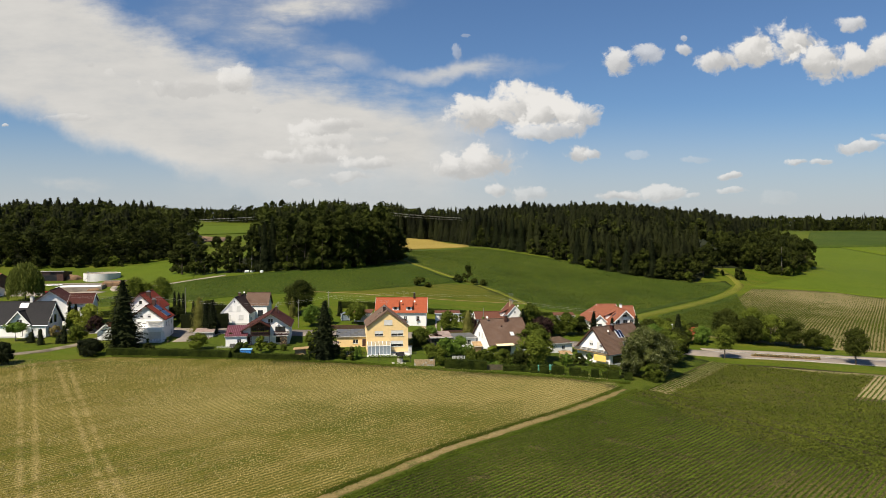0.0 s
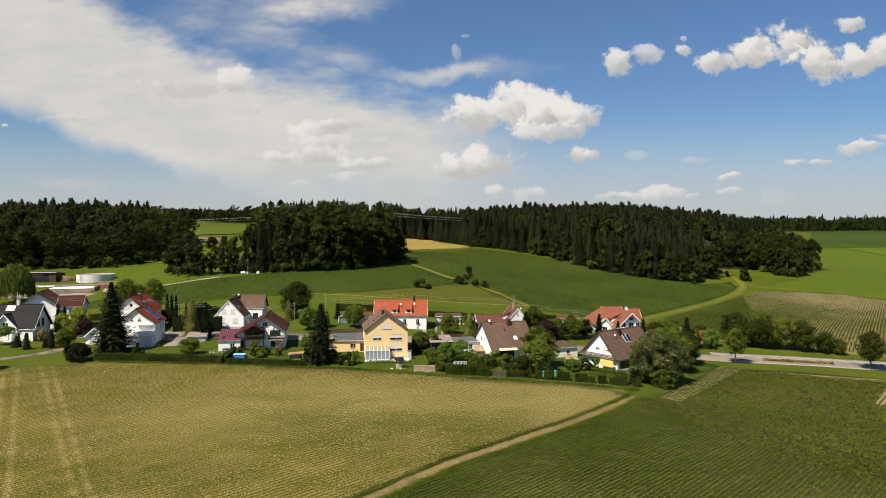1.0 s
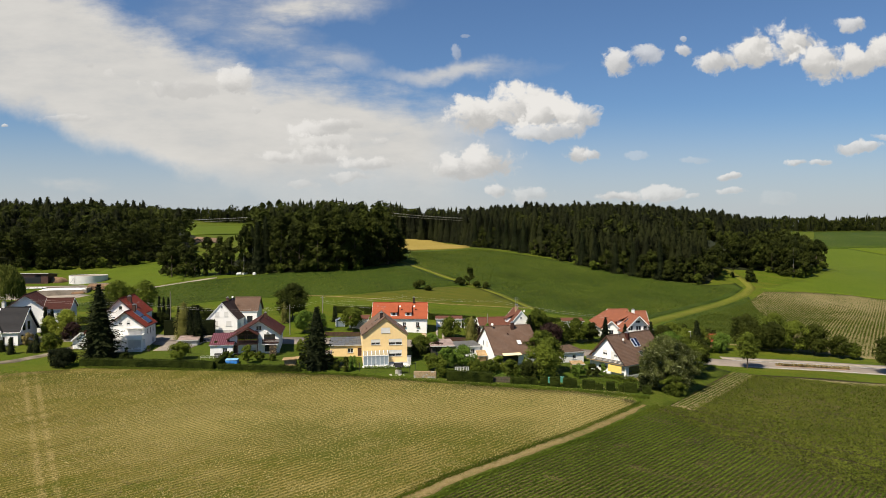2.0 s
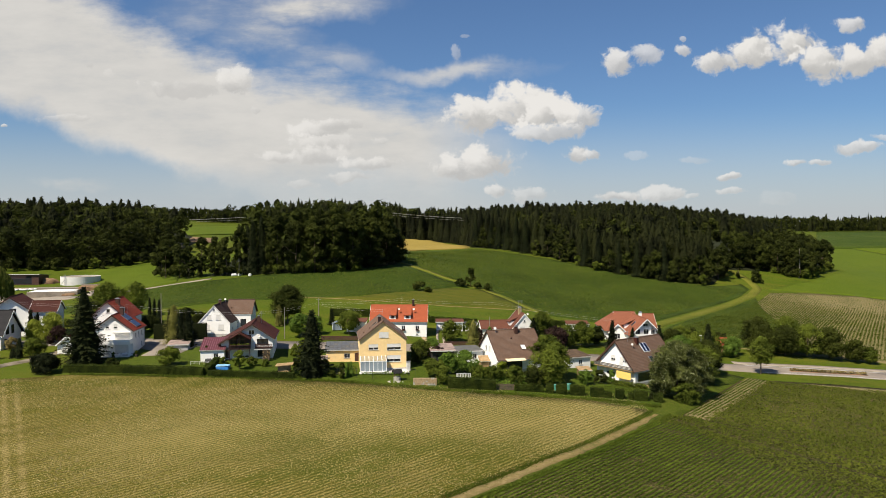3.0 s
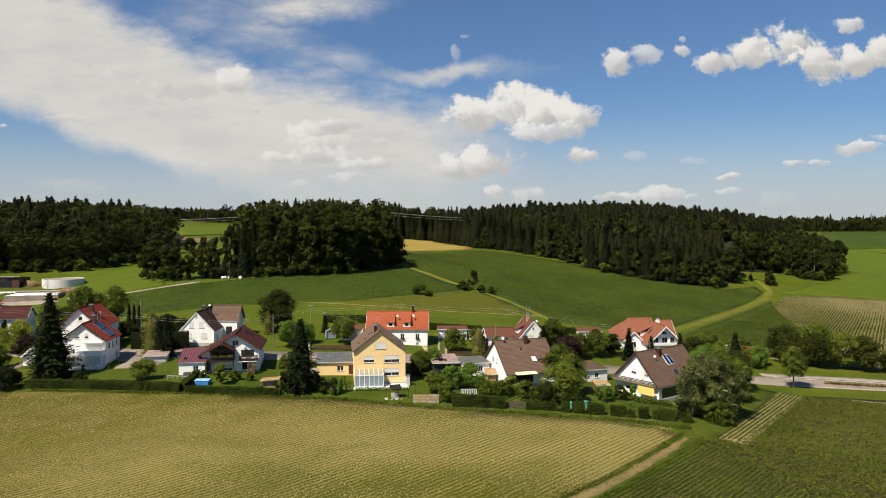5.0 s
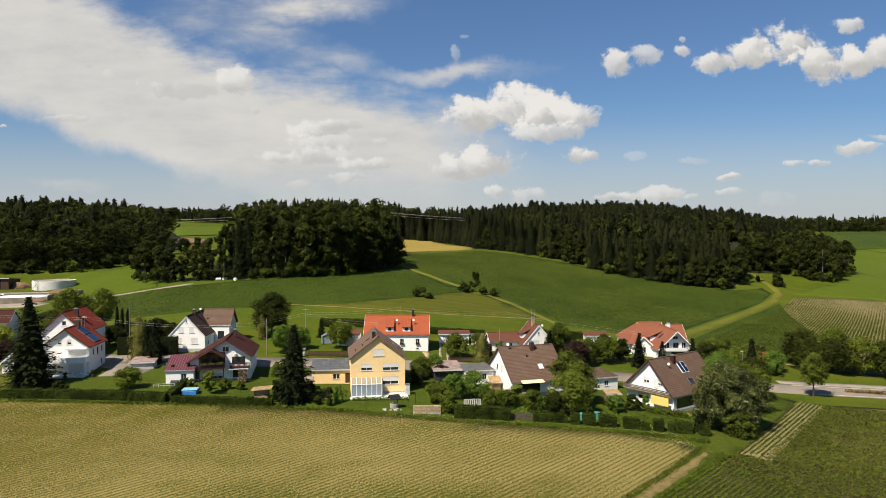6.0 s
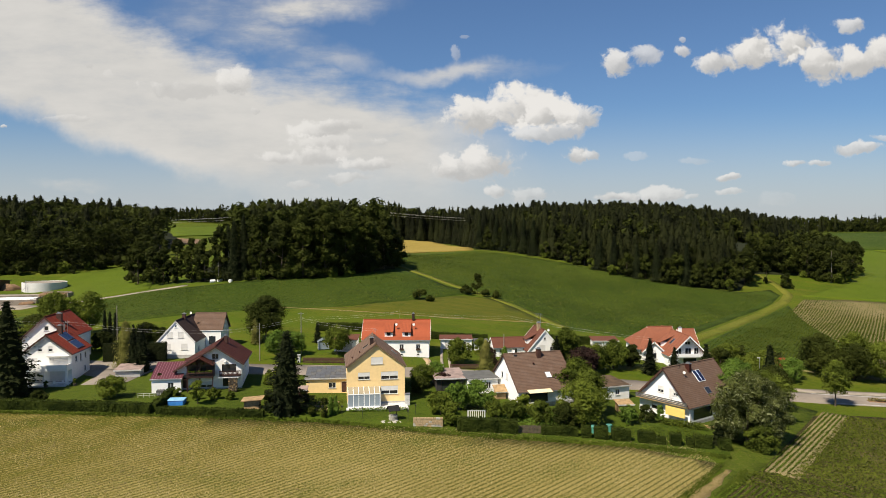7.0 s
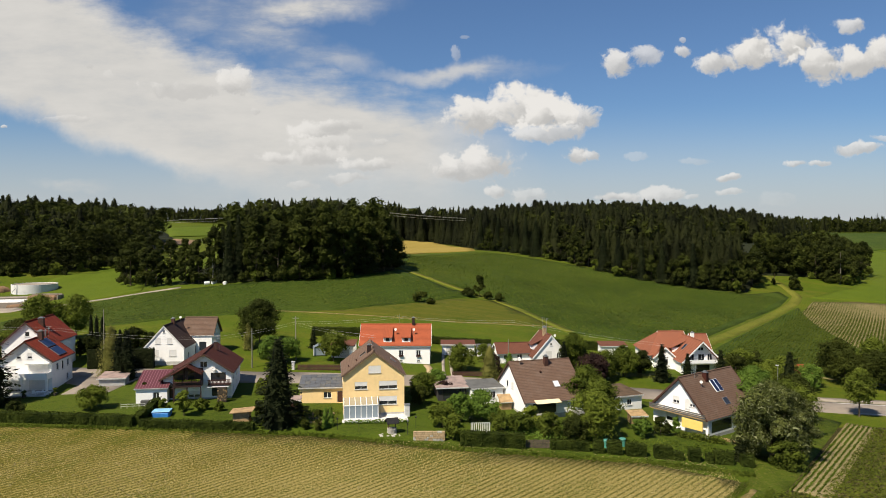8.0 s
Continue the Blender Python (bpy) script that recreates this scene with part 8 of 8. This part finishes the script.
# water butts and garden clutter
for x, y in ((23.6, 166.6), (26.4, 167.6)):
    b_ = thing("water_butt", at(x, y, 0), "teal plastic water butt behind the hedge", "water butt", "water butts")
    bm = bmesh.new()
    bmesh.ops.create_cone(bm, cap_ends=True, segments=16, radius1=0.5, radius2=0.54, depth=1.2, matrix=Matrix.Translation((0, 0, 0.6)))
    part("barrel", bm, M_TEAL, b_)
    part("lid", tube_bm(bmesh.new(), [(0, 0, 1.2), (0, 0, 1.3)], [0.57, 0.5], 16), M_TEAL, b_)
lamp = thing("street_lamp", at(66.8, 199.6, 0), "tall grey street lamp beside the road", "street lamp")
part("post", tube_bm(bmesh.new(), [(0, 0, -0.3), (0, 0, 7.2)], [0.09, 0.06], 8), M_METAL, lamp)
part("head", boxed((-0.5, 0.15, -0.14, 0.14, 7.15, 7.3), bevel=0.04), M_PALE, lamp)
shed = house(at(81.8, 216.5, 90), 2.4, 2.4, 5.0, 2.2, 2.2, 3.8, M_LWOOD, T_ORANGE, {}, "small wooden shed with a red tiled roof", "garden_shed", plinth=0.0, category="shed")[0]

# planted island in the road
rng = np.random.default_rng(17)
isl = [(88.0, 195.4), (97.0, 195.1), (107.0, 194.3)]
field("traffic_island", ribbon(isl, 1.3), M_SOIL, "planted traffic island in the road", 0.2, 3.0, "traffic island")
P = [(isl[0][0] + 19 * f, 195.4 - 1.1 * f + rng.uniform(-0.5, 0.5), float(land(isl[0][0] + 19 * f, 195)) + 0.3 + rng.uniform(0, 0.5)) for f in rng.uniform(0, 1, 900)]
V, F = cards(P, rng.normal(size=(900, 3)) + np.array([0, 0, 1]), 0.2, rng)
tagged(new("island_flowers", mesh_of("island_flowers", V, F, [L_HAY])), "low pale flowers and grass on the island", "flowers", kind="stuff")

# covered grill and low fence beside the annex
grill = thing("covered_grill", at(-55.4, 180.6, 12), "dark covered grill beside the annex", "grill")
part("cover", boxed((-0.75, 0.75, -0.4, 0.4, 0.25, 1.15), bevel=0.12), M_FELT, grill)
for sx in (-0.6, 0.6):
    part("leg", boxed((sx - 0.04, sx + 0.04, -0.3, 0.3, 0, 0.3)), M_BLACK, grill)
rail = thing("low_fence", at(-57.0, 179.2, 9), "low white wooden fence beside the annex", "fence")
for i in range(5):
    part("post", boxed((-2.0 + i, -1.95 + i, -0.03, 0.03, 0, 0.9)), M_PALE, rail)
for z in (0.45, 0.8):
    part("board", boxed((-2.0, 2.08, -0.05, -0.03, z, z + 0.06)), M_PALE, rail)

# tufts at the field edges and stalks on the hay field
def scatter(name, pts, size, mat, label, rng, up=0.2, wide=0.3, corners=4):
    P = np.array([(x, y, 0) for x, y in pts], float)
    P[:, 2] = land(P[:, 0], P[:, 1]) + up * 0.6
    N = rng.normal(size=P.shape) * np.array([1, 1, 0.5])
    N[:, 1] -= 0.8
    V, F = cards(P, N, size, rng, 1.0, wide, corners)
    return tagged(new(name, mesh_of(name, V, F, [mat])), label, "grass", kind="stuff")


pts = []
for (ax, ay), (bx, by) in zip(TRACK[2:-1], TRACK[3:]):
    for f in rng.uniform(0, 1, 700):
        for side in (-1.5, 1.9):
            pts.append((ax + (bx - ax) * f + side * 0.8 + rng.normal() * 0.35, ay + (by - ay) * f - side * 0.6 + rng.normal() * 0.35))
scatter("track_grass", pts, 0.17, L_GRASS, "tall grass along the dirt track", rng, 0.3)
pts = []
EDGE = [(-82, 169.6), (-53.6, 168.8), (-22.6, 167.4), (2.1, 162.8), (28.7, 160.6), (43, 157.4)]
for (ax, ay), (bx, by) in zip(EDGE[:-1], EDGE[1:]):
    for f in rng.uniform(0, 1, 900):
        pts.append((ax + (bx - ax) * f, ay + (by - ay) * f + rng.normal() * 0.6))
scatter("edge_grass", pts, 0.26, L_GRASS, "uneven grass along the gardens' edge", rng, 0.25)
def on_hay(count):
    pts = np.stack([rng.uniform(-110, 44, count), rng.uniform(60, 166, count)], 1)
    edge = np.interp(pts[:, 1], [p[1] for p in TRACK], [p[0] for p in TRACK])
    pts = pts[(pts[:, 0] < edge - 2) & (np.abs(pts[:, 0]) < 0.68 * pts[:, 1] + 8)]
    x, y = pts[:, 0], pts[:, 1]
    return pts, np.sin(x * 0.17 + 2 * np.sin(y * 0.11)) + np.sin(y * 0.31 + 1.7 * np.sin(x * 0.07)) + rng.normal(size=len(x)) * 0.9


pts, wet = on_hay(210000)
across = pts[:, 0] * 0.743 - pts[:, 1] * 0.669
near_row = np.abs((across / 0.85 + 0.35 * rng.normal(size=len(across))) % 1.0 - 0.5) < 0.34
scatter("hay_stubble", pts[(wet < 0.9) & near_row], 0.15, L_STRAW, "dry straw and stubble on the hay field", rng, 0.10, 0.8, 3)
pts, wet = on_hay(60000)
scatter("hay_regrowth", pts[wet > 0.6], 0.13, L_REGROWTH, "fresh green regrowth on the hay field", rng, 0.06, 0.6, 3)

# planted beds and small garden things round the yellow house
def bed(name, pts, label, mat, rng, tall=0.5, size=0.14):
    P = np.array([(x, y, float(land(x, y)) + 0.1 + rng.uniform(0, tall)) for x, y in pts])
    V, F = cards(P, rng.normal(size=P.shape) + np.array([0, -0.3, 0.8]), size, rng, 1.0, 0.6)
    return tagged(new(name, mesh_of(name, V, F, [mat])), label, "flower bed", kind="stuff")


gr = np.random.default_rng(77)
ca, sa = math.cos(radians(9)), math.sin(radians(9))
bed("flower_bed", [(-14.4 + ca * x - sa * y, 178.6 + sa * x + ca * y) for x, y in zip(gr.uniform(-5.2, 5.4, 700), gr.uniform(-5.0, -4.3, 700))], "low flowering bed before the terrace", L_FRESH, gr, 0.6)
bed("bright_bed", [(x, y) for x, y in zip(gr.uniform(8.0, 24.0, 1500), gr.uniform(168.0, 178.0, 1500))], "loose perennials in the garden", L_FRESH, gr, 0.8, 0.18)
bed("wild_bed", [(x, y) for x, y in zip(gr.uniform(-26.5, -20.5, 900), gr.uniform(171.0, 179.0, 900))], "planted terraced bed beside the house", L_OAK, gr, 0.8, 0.16)
bed("pale_grasses", [(x, y) for x, y in zip(gr.uniform(28.0, 42.0, 700), gr.uniform(165.0, 169.5, 700))], "green and pale ornamental grasses behind the hedge", L_GRASS, gr, 0.9, 0.16)
bed("house_bed", [(41.6 + 0.59 * k + gr.normal() * 0.3, 171.8 - 0.2 * k + gr.normal() * 0.5) for k in gr.uniform(-7.0, 4.0, 900)], "untidy bed along the house", L_OAK, gr, 1.0, 0.17)
for k, (x, y, w_) in enumerate([(-23.4, 175.2, 4.4), (-23.6, 173.0, 4.6), (-23.2, 177.4, 4.0)]):
    t_ = thing("terrace_wall", at(x, y, 6), "low pinkish stone terrace wall", "wall", "terrace walls")
    n_ = int(w_ / 0.55)
    for i in range(n_):
        for q in range(2):
            part("block", boxed((-w_ / 2 + i * 0.55 + 0.01 + 0.2 * q, -w_ / 2 + (i + 1) * 0.55 - 0.01 + 0.2 * q, -0.15, 0.15, -0.1 + q * 0.32, 0.2 + q * 0.32), bevel=0.03), M_STONE, t_)
for x, y in ((-19.6, 170.4), (-16.0, 169.9), (-8.0, 168.9), (-6.8, 172.4)):
    l_ = thing("garden_lamp", at(x, y, 0), "slim black garden lamp post", "lamp", "garden lamps")
    part("post", tube_bm(bmesh.new(), [(0, 0, -0.1), (0, 0, 1.7)], [0.04, 0.035], 6), M_BLACK, l_)
    part("lantern", boxed((-0.11, 0.11, -0.11, 0.11, 1.7, 2.0), bevel=0.03), M_BLACK, l_)
for x in (-21.0, -21.8):
    tree("column_shrub", x, 172.0 + (x + 21) * 0.4, 3.4, 0.7, L_FRESH, "slim climbing green shrub", "column", 0.1, category="shrub")
gh = thing("greenhouse", at(-31.2, 219.0, 10), "small glass greenhouse in a garden", "greenhouse")
part("pane", boxed((-1.3, 1.3, -1.6, 1.6, 0, 1.7)), M_CONSERV, gh)
for s_ in (1, -1):
    part("roof_pane", boxed((0, 1.6, -1.65, 1.65, -0.03, 0.03), m=Matrix.Translation((0, 0, 2.4)) @ Matrix.Rotation(radians(28) * s_, 4, "Y") @ Matrix.Diagonal((s_, 1, 1, 1))), M_CONSERV, gh)
for x in (-1.3, 1.3):
    for y in (-1.6, 0, 1.6):
        part("post", boxed((x - 0.04, x + 0.04, y - 0.04, y + 0.04, 0, 1.75)), M_FRAME, gh)
tree("yew", -33.6, 224.5, 4.6, 1.5, L_SPRUCE, "dark cone-shaped yew in a garden", "cone", 0.1)
# flower boxes on the orange-roofed house
for y in (9.3, 13.2):
    b_ = part("flower_box", boxed((-4.95, -4.65, 15.8 - y - 0.5, 15.8 - y + 0.5, 1.4, 1.65)), M_WOOD, E, "window box with flowers")
    part("flowers", boxed((-5.0, -4.65, 15.8 - y - 0.45, 15.8 - y + 0.45, 1.65, 1.85), bevel=0.1), L_PURPLE, b_)
# planters on the terrace of the white house
for x, y in ((-86.0, 185.4), (-79.6, 184.9), (-74.8, 186.6)):
    pl = thing("planter", at(x, y, 0), "dark round planter with a green plant", "planter", "planters")
    bm = bmesh.new()
    bmesh.ops.create_cone(bm, cap_ends=True, segments=14, radius1=0.28, radius2=0.4, depth=0.6, matrix=Matrix.Translation((0, 0, 0.3)))
    part("pot", bm, M_BARK, pl)
    V, F = crown(gr, 1.5, 0.45, 0.55, 8, 30, 0.12)
    part("plant", mesh_of("plant", V, F, [L_OAK]), None, pl)
# woodpile and clutter beside the house with the awning
for i in range(6):
    w_ = thing("timber_board", at(45.0 + i * 0.35, 172.3 - i * 0.25, 30 + i * 9), "weathered board leaning beside the house", "board", "boards beside the house")
    part("plank", boxed((-0.1, 0.1, -1.1, 1.1, 0.02, 0.1), m=Matrix.Rotation(radians(20 + i * 4), 4, "X")), M_LWOOD, w_)

# earth heaps beside the farm's tank
def heap(x, y, wide, high, label):
    rng = random.Random(int(abs(x) * 7))
    bm = bmesh.new()
    bmesh.ops.create_icosphere(bm, subdivisions=3, radius=1.0)
    for v in bm.verts:
        k = 1 + 0.16 * math.sin(4 * v.co.x + x) * math.cos(5 * v.co.y) + rng.uniform(-0.05, 0.05)
        v.co = Vector((v.co.x * wide * k, v.co.y * wide * 0.7 * k, max(v.co.z, -0.2) * high * k))
    ob = thing("earth_heap", at(x, y, 12), label, "heap", "earth heaps")
    part("mound", bm, M_SOIL, ob, "", True)


heap(-178.6, 332.5, 3.6, 2.4, "brown earth heap beside the slurry tank")
heap(-151.5, 298.6, 2.6, 1.1, "low brown earth heap beside the farm lane")
